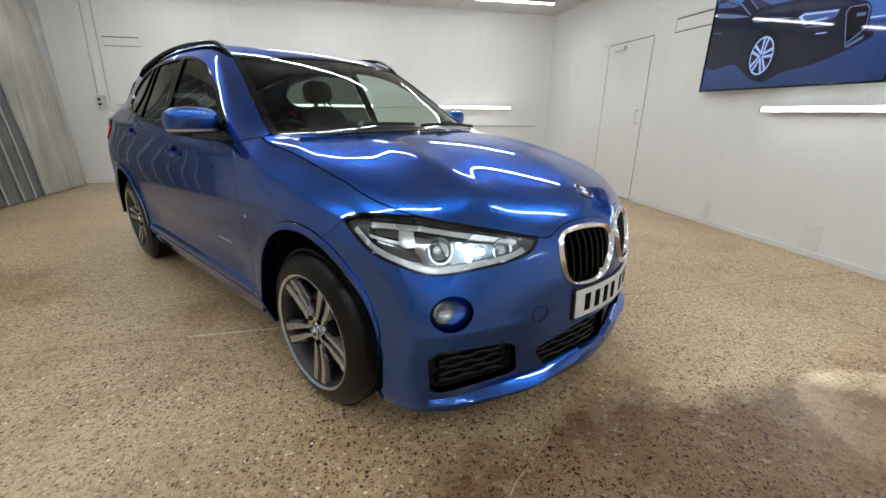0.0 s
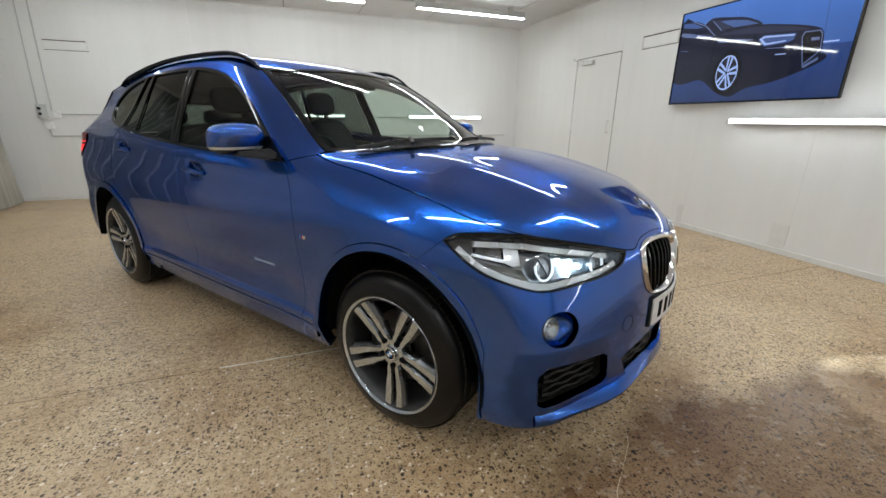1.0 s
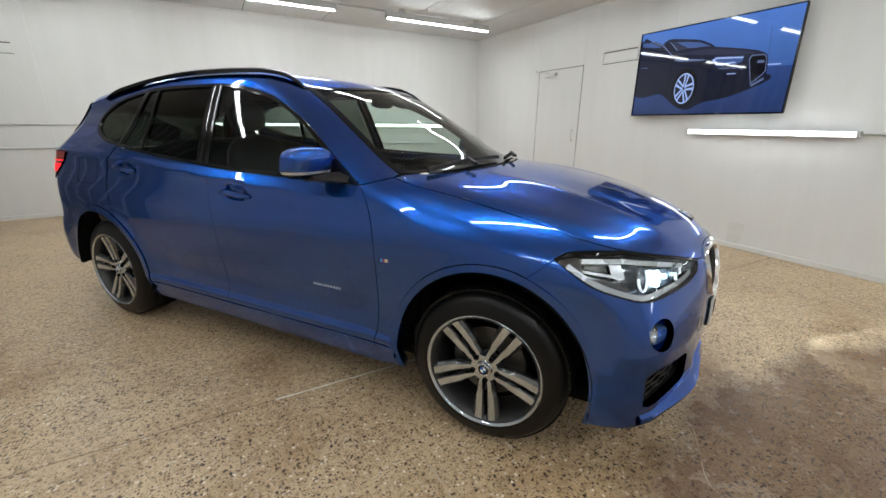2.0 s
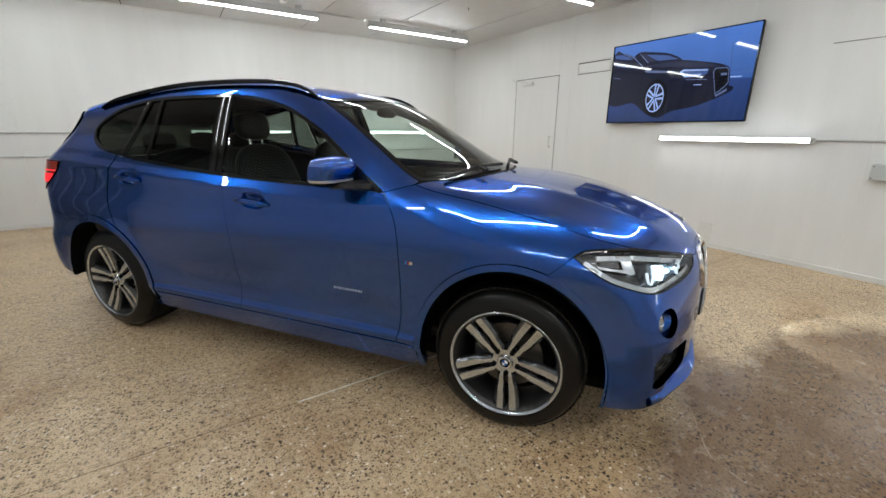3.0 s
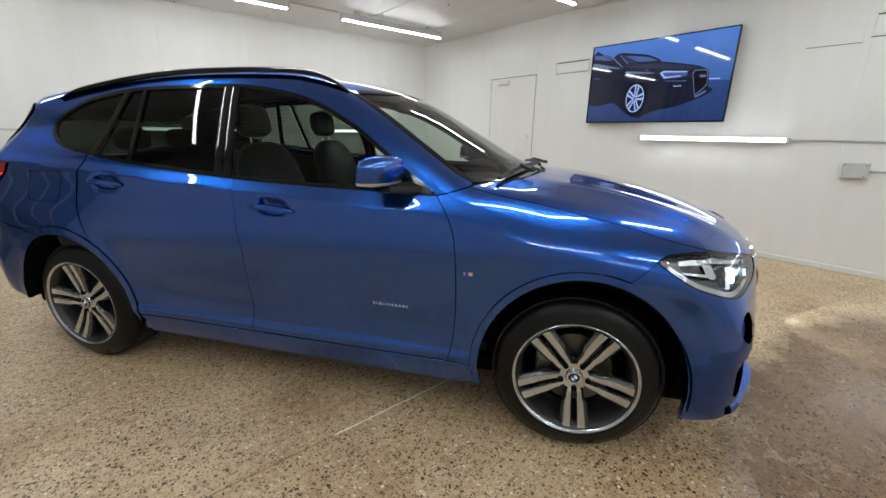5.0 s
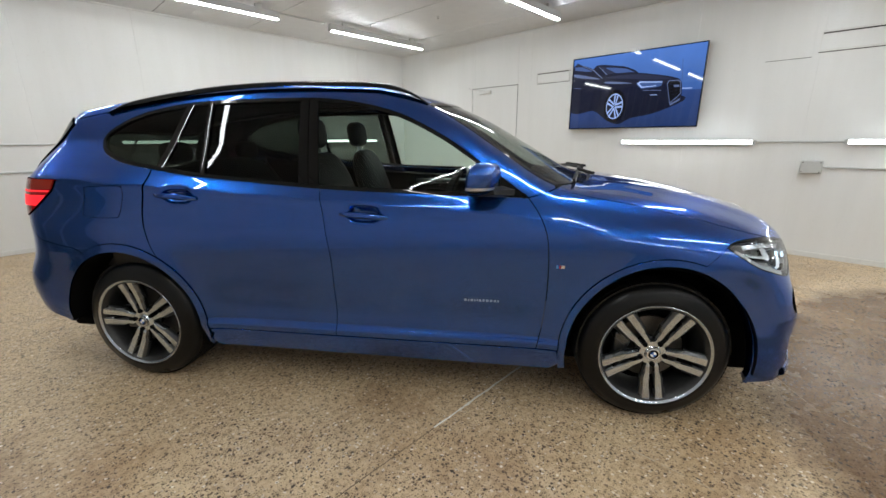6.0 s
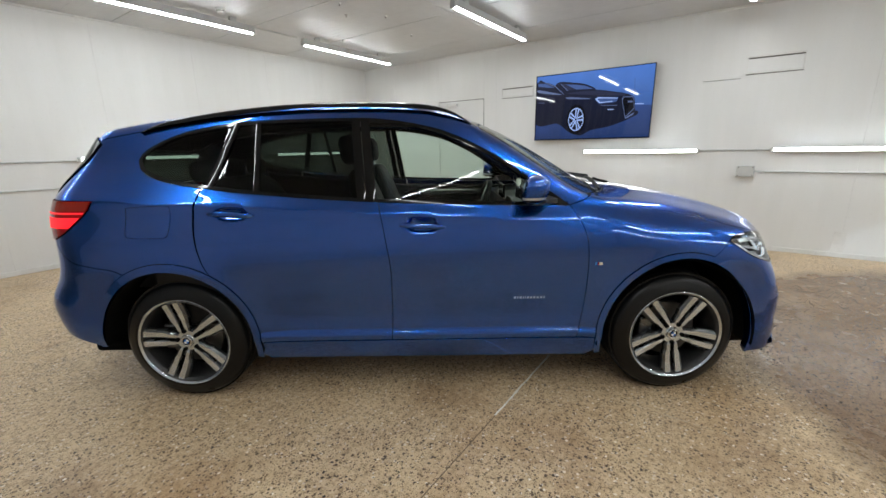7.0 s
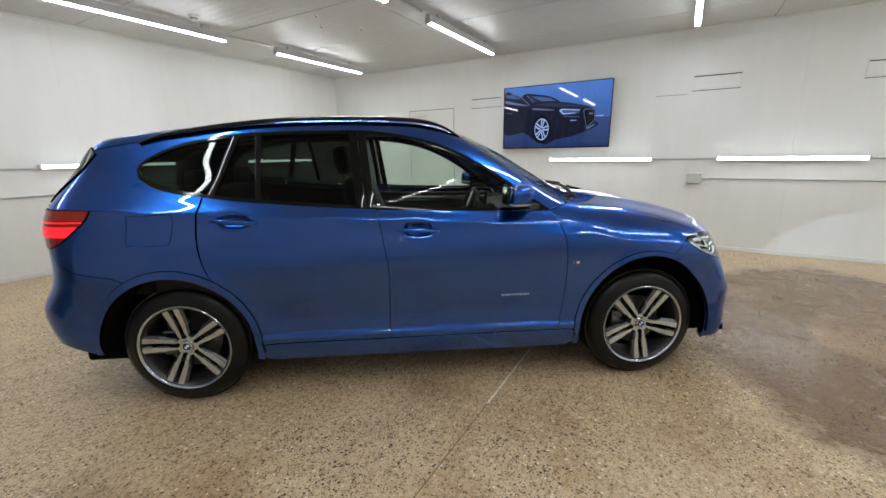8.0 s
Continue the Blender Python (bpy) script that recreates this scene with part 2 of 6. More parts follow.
def moved(bm, m):
    bmesh.ops.transform(bm, matrix=m, verts=bm.verts)
    return bm


def empty(name, m=None, parent=None):
    ob = new(name)
    ob.empty_display_size = 0.1
    if m is not None:
        ob.matrix_world = m
    if parent is not None:
        ob.parent = parent
    return ob


# ---- the room ----
X0, X1, Y0, Y1, CEIL = -4.22, 4.16, -6.4, 6.463, 2.955


def structure(name, bm, material, label, cat, parent=None):
    ob = part(name, bm, material, parent)
    return tagged(ob, label, cat, kind="structure")


structure("wall_east", box(X1, X1 + 0.12, Y0 - 0.12, Y1 + 0.12, 0, CEIL), M_WALL, "white painted panel wall with wall lights and a screen", "wall")
structure("wall_north", box(X0 - 0.12, X1, Y1, Y1 + 0.12, 0, CEIL), M_WALL, "white painted panel wall with conduits", "wall")
structure("wall_south", box(X0 - 0.12, X1, Y0 - 0.12, Y0, 0, CEIL), M_GREY_WALL, "plain pale grey painted wall", "wall")
structure("wall_west", box(X0 - 0.12, X0, Y0, Y1, 0, CEIL), M_GREY_WALL, "plain pale grey wall behind the strip curtain", "wall")
structure("ceiling", box(X0 - 0.12, X1 + 0.12, Y0 - 0.12, Y1 + 0.12, CEIL, CEIL + 0.12), M_CEIL, "white panelled ceiling with dark joints", "ceiling")
floor = tagged(empty("floor"), "brown exposed-aggregate concrete floor with joints", "floor", kind="structure")
part("screed", box(X0 - 0.12, X1 + 0.12, Y0 - 0.12, Y1 + 0.12, -0.15, -0.012), M_SEAM, floor)

# ---- the car's surface: one smooth implicit skin, cut into panels ----
class Curve:
    """A smooth function of one variable through a few points, held in a fine table."""
    def __init__(self, *pts, soft=3, h=0.01):
        xs, ys = np.array([p[0] for p in pts], float), np.array([p[1] for p in pts], float)
        g = np.gradient(ys, xs)
        self.x0, self.h = xs[0] - 0.3, h
        n = int((xs[-1] - xs[0] + 0.6) / h) + 2
        q = self.x0 + h * np.arange(n)
        qc = np.clip(q, xs[0], xs[-1])
        i = np.clip(np.searchsorted(xs, qc, side="right") - 1, 0, len(xs) - 2)
        d = xs[i + 1] - xs[i]
        u = (qc - xs[i]) / d
        y = (2 * u**3 - 3 * u**2 + 1) * ys[i] + (u**3 - 2 * u**2 + u) * d * g[i] + (3 * u**2 - 2 * u**3) * ys[i + 1] + (u**3 - u**2) * d * g[i + 1]
        y = y + np.where(q < xs[0], (q - xs[0]) * g[0], 0) + np.where(q > xs[-1], (q - xs[-1]) * g[-1], 0)
        for _ in range(soft):
            p = np.pad(y, 1, mode="reflect", reflect_type="odd")
            y = 0.25 * p[:-2] + 0.5 * p[1:-1] + 0.25 * p[2:]
        self.y = np.pad(y, 2, mode="edge")

    def __call__(self, x):
        f = np.clip((np.asarray(x, float) - self.x0) / self.h, 0, len(self.y) - 6)
        i = f.astype(int)
        u = f - i
        a, b, c, d = self.y[i + 1], self.y[i + 2], self.y[i + 3], self.y[i + 4]
        return b + 0.5 * u * (c - a + u * (2 * a - 5 * b + 4 * c - d + u * (3 * (b - c) + d - a)))


def step01(v):
    v = np.clip(v, 0, 1)
    return v * v * (3 - 2 * v)


def smax(a, b, k):
    h = np.maximum(k - np.abs(a - b), 0) / k
    return np.maximum(a, b) + h * h * k * 0.25


WHEEL_X, WHEEL_Z, WHEEL_Y = 1.335, 0.335, 0.865
SIDE = Curve((0.12, 0.76), (0.22, 0.815), (0.30, 0.848), (0.36, 0.868), (0.5, 0.874), (0.65, 0.886), (0.78, 0.896), (0.88, 0.891), (0.97, 0.868), (1.05, 0.841),
             (1.15, 0.806), (1.3, 0.738), (1.42, 0.678), (1.55, 0.605), soft=4)
PLAN = Curve((-2.35, 0.90), (-2.1, 0.95), (-1.9, 0.972), (-1.6, 0.99), (-1.2, 0.998), (-0.6, 1.0), (0.6, 1.0), (1.1, 0.998), (1.4, 0.988), (1.65, 0.966), (1.85, 0.93), (2.1, 0.86), soft=20)
TOP = Curve((-2.3, 1.41), (-1.9, 1.48), (-1.5, 1.54), (-1.0, 1.583), (-0.6, 1.594), (-0.2, 1.587), (0.1, 1.561), (0.3, 1.513), (0.5, 1.428), (0.8, 1.258),
            (1.02, 1.135), (1.08, 1.114), (1.13, 1.1055), (1.2, 1.0975), (1.3, 1.087), (1.55, 1.048), (1.8, 0.988), (1.95, 0.938), (2.1, 0.872), (2.3, 0.75), soft=10)
NOSE = Curve((0.12, 2.11), (0.2, 2.145), (0.28, 2.158), (0.4, 2.163), (0.55, 2.163), (0.68, 2.155), (0.76, 2.14), (0.83, 2.112), (0.9, 2.068), (1.0, 1.97), soft=5)
NOSE_PLAN = Curve((0, 0), (0.15, 0.006), (0.3, 0.025), (0.41, 0.048), (0.515, 0.085), (0.6, 0.12), (0.68, 0.157), (0.75, 0.19), (0.8, 0.218), (0.95, 0.33), soft=6)
TAIL = Curve((0.15, -2.12), (0.3, -2.195), (0.38, -2.235), (0.46, -2.262), (0.54, -2.278), (0.60, -2.262), (0.68, -2.21), (0.78, -2.182), (0.9, -2.178), (1.05, -2.17), (1.12, -2.14), (1.3, -2.02), (1.42, -1.955), (1.5, -1.94), soft=4)
TAIL_PLAN = Curve((0, 0), (0.2, 0.01), (0.4, 0.035), (0.6, 0.088), (0.75, 0.152), (0.85, 0.23), (0.95, 0.34), soft=6)


def half_width(x, z):
    low = step01((0.72 - z) / 0.3)
    w = SIDE(z) * (PLAN(x) + low * (0.045 * step01((x - 1.5) / 0.45) + 0.028 * step01((-x - 1.6) / 0.45)))
    w = w + 0.05 * step01((0.42 - z) / 0.2) * step01((x - 1.62) / 0.15)
    w = w - step01((z - 1.08) / 0.25) * 0.085 * step01((-x - 0.5) / 1.5)
    crease = z - (1.020 - 0.052 * x)
    w = w + 0.022 * np.exp(-np.sqrt(crease**2 + 0.007**2) / 0.040) * step01((0.95 - x) / 0.9) * step01((0.066 - crease) / 0.05)
    w = w - 0.018 * np.exp(-((z - 0.46) / 0.10) ** 2) * step01((0.95 - np.abs(x)) / 0.3)
    w = w + 0.017 * step01((0.394 - z) / 0.036) * step01((1.0 - np.abs(x)) / 0.12)
    for xh, zh in ((-0.02, 0.975), (-1.002, 1.046)):
        w = w - 0.032 * np.exp(-(((x - xh) / 0.064) ** 4) - ((z - zh + 0.002) / 0.027) ** 2)
    for xc in (WHEEL_X, -WHEEL_X):
        d = np.hypot(x - xc, z - WHEEL_Z)
        w = w + 0.012 * np.exp(-((d - 0.40) / 0.065) ** 2)
    return w


def skin(x, y, z):
    a = np.abs(y)
    side = a - half_width(x, z)
    ridge = 0.011 * np.exp(-((a - 0.50 + 0.1 * (2.0 - x)) / 0.075) ** 2) * step01((x - 1.05) / 0.45)
    top = z - (TOP(x + 0.40 * a * a * step01((x + 0.3) / 0.7)) - 0.040 * a * a - 0.05 * a**4 * step01((x - 0.9) / 0.3) + ridge)
    k = 0.07 + 0.085 * step01((x - 0.75) / 0.4)
    body = smax(side, top, k)
    nose = x - (NOSE(z) + 0.038 * np.exp(-((a / 0.27) ** 2)) - NOSE_PLAN(a) * (1 + 0.42 * step01((z - 0.5) / 0.3)))
    nose = nose - 0.010 * np.exp(-np.sqrt((z - 0.508) ** 2 + 0.010**2) / 0.018) * step01((a - 0.42) / 0.12)
    tail = (TAIL(z) + TAIL_PLAN(a)) - x
    return smax(smax(body, nose, 0.10), tail, 0.11)


def slope(p):
    e = 0.002
    g = np.stack([skin(*(p + d).T) - skin(*(p - d).T) for d in np.eye(3) * e], 1)
    return g / np.maximum(np.linalg.norm(g, axis=1), 1e-9)[:, None]


def solve(origin, way, far):
    """First meeting of rays from outside (far) inwards with the skin."""
    r = np.linspace(far, 0, 70)
    vals = np.stack([skin(*(origin + way * q).T) for q in r], 1)
    i = np.argmax(vals < 0, axis=1)
    i = np.where((vals < 0).any(1), np.maximum(i, 1), 1)
    hi, lo = r[i - 1], r[i]
    for _ in range(20):
        mid = 0.5 * (hi + lo)
        inside = skin(*(origin + way * mid[:, None]).T) < 0
        lo, hi = np.where(inside, mid, lo), np.where(inside, hi, mid)
    return origin + way * lo[:, None]


FAN_F, FAN_R = 1.05, -1.15


def wrap(q):
    """Unrolled flank (s, z) to the right-hand skin: s is x along the side and turns about a fan at nose and tail."""
    s, z = q[:, 0], q[:, 1]
    th = np.where(s > FAN_F, s - FAN_F, np.where(s < FAN_R, s - FAN_R, 0))
    o = np.stack([np.clip(s, FAN_R, FAN_F), 0 * s, z], 1)
    w = np.stack([np.sin(th), -np.cos(th), 0 * s], 1)
    return solve(o, w, 1.45)


def plan(q):
    """(x, y) seen from above to the skin."""
    o = np.stack([q[:, 0], q[:, 1], 0 * q[:, 0] + 0.4], 1)
    return solve(o, np.tile([0.0, 0, 1], (len(q), 1)), 1.35)


def unrolled(p):
    """Points in space to (s, z)."""
    p = np.asarray(p, float)
    x, a = p[:, 0], np.abs(p[:, 1])
    s = np.where(x > FAN_F, FAN_F + np.arctan2(x - FAN_F, a), np.where(x < FAN_R, FAN_R - np.arctan2(FAN_R - x, a), x))
    return np.stack([s, p[:, 2]], 1)


def flank(pts):
    """(x, z) seen from the side to (s, z)."""
    q = np.asarray(pts, float)
    o = np.stack([q[:, 0], 0 * q[:, 0], q[:, 1]], 1)
    return unrolled(solve(o, np.tile([0.0, -1, 0], (len(q), 1)), 1.1))


def front(pts):
    """(y, z) seen from the front to (s, z)."""
    q = np.asarray(pts, float)
    o = np.stack([0 * q[:, 0] + 1.2, -q[:, 0], q[:, 1]], 1)
    return unrolled(solve(o, np.tile([1.0, 0, 0], (len(q), 1)), 1.2))


def back(pts):
    q = np.asarray(pts, float)
    o = np.stack([0 * q[:, 0] - 1.2, -q[:, 0], q[:, 1]], 1)
    return unrolled(solve(o, np.tile([-1.0, 0, 0], (len(q), 1)), 1.3))


def spline(pts, closed=False, step=0.02):
    """A smooth line through points."""
    p = np.asarray(pts, float)
    n = len(p)
    out = []
    for i in range(n if closed else n - 1):
        a, b, c, d = (p[(i + k) % n] if closed else p[min(max(i + k, 0), n - 1)] for k in (-1, 0, 1, 2))
        m = max(2, int(np.linalg.norm(c - b) / step))
        for u in np.arange(m) / m:
            out.append(b + 0.5 * u * (c - a + u * (2 * a - 5 * b + 4 * c - d + u * (3 * (b - c) + d - a))))
    if not closed:
        out.append(p[-1])
    return np.array(out)


def line(*pts, step=0.02):
    out = []
    for a, b in zip(pts[:-1], pts[1:]):
        a, b = np.asarray(a, float), np.asarray(b, float)
        m = max(1, int(np.linalg.norm(b - a) / step))
        out += [a + (b - a) * u for u in np.arange(m) / m]
    return np.array(out + [np.asarray(pts[-1], float)])


def arc(cx, cz, r, a0, a1, n=40, squash=1.0):
    a = np.radians(np.linspace(a0, a1, n))
    return np.stack([cx + r * np.cos(a), cz + r * squash * np.sin(a)], 1)


def ring_of(*lines):
    """Joins lines end to end into a closed outline, with no point twice."""
    p = np.concatenate(lines)
    keep = np.linalg.norm(p - np.roll(p, 1, 0), axis=1) > 1e-4
    return p[keep]


def inset(poly, d):
    """Moves a closed outline inwards by d."""
    nx, pv = np.roll(poly, -1, 0), np.roll(poly, 1, 0)
    e1, e2 = poly - pv, nx - poly
    e1, e2 = (e / np.maximum(np.linalg.norm(e, axis=1), 1e-9)[:, None] for e in (e1, e2))
    area = 0.5 * np.sum(poly[:, 0] * nx[:, 1] - nx[:, 0] * poly[:, 1])
    sg = 1 if area > 0 else -1
    n = np.stack([-(e1 + e2)[:, 1], (e1 + e2)[:, 0]], 1) * sg
    ln = np.linalg.norm(n, axis=1)
    n = n / np.maximum(ln, 1e-6)[:, None]
    return poly + n * (d / np.maximum(ln / 2, 0.5))[:, None]


def half_clip(poly, ax, v, sign):
    out = []
    for i in range(len(poly)):
        a, b = poly[i - 1], poly[i]
        da, db = sign * (a[ax] - v), sign * (b[ax] - v)
        if (da >= 0) != (db >= 0):
            u = da / (da - db)
            c = [a[0] + u * (b[0] - a[0]), a[1] + u * (b[1] - a[1])]
            c[ax] = v
            out.append(tuple(c))
        if db >= 0:
            out.append(tuple(b))
    return out


def slices(f):
    """A cell with notches, cut upright at each of its corners into plain four-sided pieces."""
    way = lambda q: sum(q[k - 1][0] * q[k][1] - q[k][0] * q[k - 1][1] for k in range(len(q)))
    turn = way(f)
    xs = sorted({round(p[0], 6) for p in f})
    out = []
    for xa, xb in zip(xs[:-1], xs[1:]):
        if xb - xa < 3e-6:
            continue
        mid, rows = 0.5 * (xa + xb), []
        for k in range(len(f)):
            a, b = f[k - 1], f[k]
            if (a[0] - mid) * (b[0] - mid) < 0:
                at = lambda x: a[1] + (b[1] - a[1]) * (x - a[0]) / (b[0] - a[0])
                rows.append((at(mid), at(xa), at(xb)))
        rows.sort()
        for lo, hi in zip(rows[::2], rows[1::2]):
            if hi[0] - lo[0] > 1e-6:
                q = [(xa, lo[1]), (xb, lo[2]), (xb, hi[2]), (xa, hi[1])]
                out.append(q if turn > 0 else q[::-1])
    return out


def cut_sheet(poly, cell, cuts=()):
    """A flat outline cut into a lattice of small faces: points, faces."""
    pts, index, faces = [], {}, []
    lo, hi = poly.min(0), poly.max(0)
    base = [tuple(p) for p in poly]
    i0, i1 = int(np.floor(lo[0] / cell)), int(np.ceil(hi[0] / cell))
    j0, j1 = int(np.floor(lo[1] / cell)), int(np.ceil(hi[1] / cell))
    edges = sorted([i * cell for i in range(i0, i1 + 1)] + list(cuts))
    for ea, eb in zip(edges[:-1], edges[1:]):
        strip = half_clip(half_clip(base, 0, ea, 1), 0, eb, -1)
        if len(strip) < 3:
            continue
        zs = [p[1] for p in strip]
        for j in range(max(j0, int(min(zs) // cell)), min(j1, int(max(zs) // cell) + 1)):
            f = half_clip(half_clip(strip, 1, j * cell, 1), 1, (j + 1) * cell, -1)
            for f in (slices(f) if len(cuts) and len(f) > 4 else [f]):
                ids = []
                for p in f:
                    key = (round(p[0], 5), round(p[1], 5))
                    if key not in index:
                        index[key] = len(pts)
                        pts.append(key)
                    if index[key] not in ids:
                        ids.append(index[key])
                if len(ids) >= 3:
                    q = np.array([pts[k] for k in ids])
                    if abs(np.sum(q[:, 0] * np.roll(q[:, 1], -1) - np.roll(q[:, 0], -1) * q[:, 1])) > 1e-9:
                        faces.append(ids)
    return np.array(pts), faces


def shell(poly, project, off=0.0, cell=0.04, lip=0.016, gap=0.0021, rims=None, cuts=()):
    """A panel of the skin: points, faces and smooth normals, with its rims turned in."""
    poly = inset(np.asarray(poly), gap) if gap else np.asarray(poly)
    p2, faces = cut_sheet(poly, cell, cuts)
    p = project(p2)
    n = slope(p)
    f0 = max(faces, key=len)
    pv = p[f0]
    nf = np.zeros(3)
    for a in range(len(pv)):
        nf += np.cross(pv[a], pv[(a + 1) % len(pv)])
    flip = np.dot(nf, n[f0[0]]) < 0
    verts, norms = [p + n * off], [n]
    allf = [list(reversed(f)) if flip else list(f) for f in faces]
    base = len(p)
    for k, loop in enumerate(rims if rims is not None else [poly]):
        loop = np.asarray(loop)
        area = 0.5 * np.sum(loop[:, 0] * np.roll(loop[:, 1], -1) - np.roll(loop[:, 0], -1) * loop[:, 1])
        rim = project(loop)
        rn = slope(rim)
        tang = np.roll(rim, -1, 0) - np.roll(rim, 1, 0)
        ow = np.cross(tang, rn)
        ow /= np.maximum(np.linalg.norm(ow, axis=1), 1e-9)[:, None]
        # away from the sheet: outwards on the outer rim, inwards on the rim of an opening
        if (np.mean(np.einsum("ij,ij->i", ow, rim - rim.mean(0))) > 0) == (k > 0):
            ow = -ow
        m = len(rim)
        rows = [rim + rn * off, rim + rn * (off - min(0.003, abs(lip) * 0.3) * (1 if lip > 0 else -1)), rim + rn * (off - lip)]
        soft = rn + 0.6 * ow
        verts += rows
        norms += [soft / np.linalg.norm(soft, axis=1)[:, None], ow, ow]
        cw = ((area > 0) != flip) != (k > 0)
        for r in range(2):
            for i in range(m):
                a, b = base + r * m + i, base + r * m + (i + 1) % m
                q = [a, a + m, b + m, b]
                allf.append(q if cw else q[::-1])
        base += 3 * m
    return np.concatenate(verts), allf, np.concatenate(norms)


def flipped(geo):
    v, f, n = geo
    return v * [1, -1, 1], [q[::-1] for q in f], n * [1, -1, 1]


def joined(*geos):
    vs, fs, ns, k = [], [], [], 0
    for v, f, n in geos:
        vs.append(v), ns.append(n)
        fs += [[i + k for i in q] for q in f]
        k += len(v)
    return np.concatenate(vs), fs, np.concatenate(ns)


def sheet(name, geo, material, parent, label=""):
    v, f, n = geo
    me = bpy.data.meshes.new(name)
    me.from_pydata([tuple(p) for p in v], [], f)
    me.shade_smooth()
    me.update()
    me.normals_split_custom_set_from_vertices([tuple(q) for q in n])
    return link(name, me, material, parent, label)


def pair(name, geo, material, parent, label=""):
    """The right-hand panel and its mirror on the left."""
    return sheet(name, geo, material, parent, label), sheet(name, flipped(geo), material, parent, label)


CAR_AT = Matrix.Translation((0, 0, 0)) @ pose(0, 0, 0, 0, 0, -54.613) @ Matrix.Translation((-WHEEL_X, WHEEL_Y, 0))
car = tagged(empty("car", CAR_AT), "metallic blue compact estate car with alloy wheels on the concrete floor", "car")

# outlines on the flank, (x, z) seen from the side
dlo_low = spline([(0.735, 1.055), (0.3, 1.064), (-0.26, 1.085), (-0.87, 1.132), (-1.14, 1.163), (-1.34, 1.193), (-1.46, 1.228), (-1.53, 1.268), (-1.552, 1.312)])
dlo_top = spline([(-1.552, 1.312), (-1.535, 1.345), (-1.48, 1.385), (-1.36, 1.438), (-1.23, 1.470), (-1.04, 1.497), (-0.84, 1.508), (-0.4, 1.512), (-0.2, 1.500), (0, 1.464), (0.156, 1.414),
                  (0.35, 1.317), (0.52, 1.205), (0.735, 1.055)])
front_seam = spline([(0.735, 1.055), (0.795, 0.965), (0.828, 0.85), (0.835, 0.63), (0.822, 0.45), (0.80, 0.336)])
b_seam = spline([(-0.245, 1.085), (-0.212, 0.90), (-0.19, 0.74), (-0.195, 0.5), (-0.202, 0.336)])
AF, AF_IN = (1.34, 0.335, 0.44, 1.07), (1.34, 0.335, 0.405, 1.085)
AR, AR_IN = (-1.365, 0.335, 0.452, 1.01), (-1.365, 0.335, 0.412, 1.0)


def arch(a, a0, a1, n=40):
    return arc(a[0], a[1], a[2], a0, a1, n, a[3])


arch_r_front = arch(AR, 59, 0.2)
rear_seam_top = spline([(-1.175, 1.168), (-1.195, 1.05), (-1.195, 0.94), (-1.168, 0.80), tuple(arch_r_front[0])])
# the bonnet's edge along the wing
wing_top = spline([(0.86, 1.088), (0.98, 1.060), (1.2, 1.020), (1.45, 0.968), (1.6, 0.927), (1.72, 0.897), (1.80, 0.876)])
wing_top_s = flank(wing_top)
lamp_rear, lamp_knee = flank([(1.575, 0.852)])[0], wing_top_s[-1]
lamp_top2 = spline([lamp_knee, front([(0.603, 0.849)])[0], front([(0.50, 0.822)])[0], front([(0.397, 0.794)])[0]])
lamp_tip = lamp_top2[-1]
lamp_low = spline([lamp_tip, *front([(0.43, 0.758), (0.506, 0.729), (0.62, 0.714), (0.72, 0.706), (0.765, 0.711), (0.80, 0.726)]), *flank([(1.722, 0.762), (1.64, 0.808)]), lamp_rear])
lamp_back = spline([lamp_rear, *flank([(1.61, 0.875), (1.70, 0.882)]), lamp_knee])
headlamp_outline = ring_of(lamp_back, lamp_top2, lamp_low)
KIDNEY = np.array([(0.018, 0.762), (0.06, 0.794), (0.17, 0.808), (0.275, 0.800), (0.318, 0.765), (0.322, 0.70), (0.305, 0.64), (0.255, 0.602), (0.14, 0.594), (0.07, 0.625), (0.03, 0.69)])
kidney = front(spline(KIDNEY, True, 0.012))
bonnet_front = spline([lamp_tip, *front([(0.355, 0.788), (0.322, 0.800), (0.275, 0.818), (0.17, 0.827), (0.06, 0.815), (0.001, 0.790)])])

# doors, wing, flank behind the doors, sill
geo = shell(ring_of(dlo_low[dlo_low[:, 0] > -0.24], b_seam, line((-0.202, 0.336), (0.80, 0.336)), front_seam[::-1]), wrap, cell=0.02)
door_f = pair("front_door", geo, M_PAINT, car, "metallic blue front door")
low_r = dlo_low[(dlo_low[:, 0] < -0.25) & (dlo_low[:, 0] > -1.172)]
geo = shell(ring_of(np.array([b_seam[0]]), low_r, rear_seam_top, arch_r_front[1:], line((-0.91, 0.336), (-0.202, 0.336)), b_seam[::-1]), wrap, cell=0.02)
door_r = pair("rear_door", geo, M_PAINT, car, "metallic blue rear door")
arch_f = arch(AF, 180, 70)
bump_top = flank(arch_f[-1:])[0]
wing_outline = ring_of(flank(front_seam), flank(arch_f), line(bump_top, lamp_rear), lamp_back, wing_top_s[::-1], line(flank([(0.86, 1.088)])[0], flank([(0.735, 1.055)])[0]))
pair("front_wing", shell(wing_outline, wrap, cell=0.025), M_PAINT, car, "metallic blue front wing")
pair("sill", shell(flank(ring_of(line((0.80, 0.336), (-0.91, 0.336)), line((-0.91, 0.336), (-0.925, 0.25), (-0.89, 0.215), (0.87, 0.205), (0.915, 0.25), (0.90, 0.336), (0.80, 0.336)))), wrap, off=0.002, gap=0.0045, lip=0.03, cell=0.025), M_PAINT, car, "blue sill skirt")
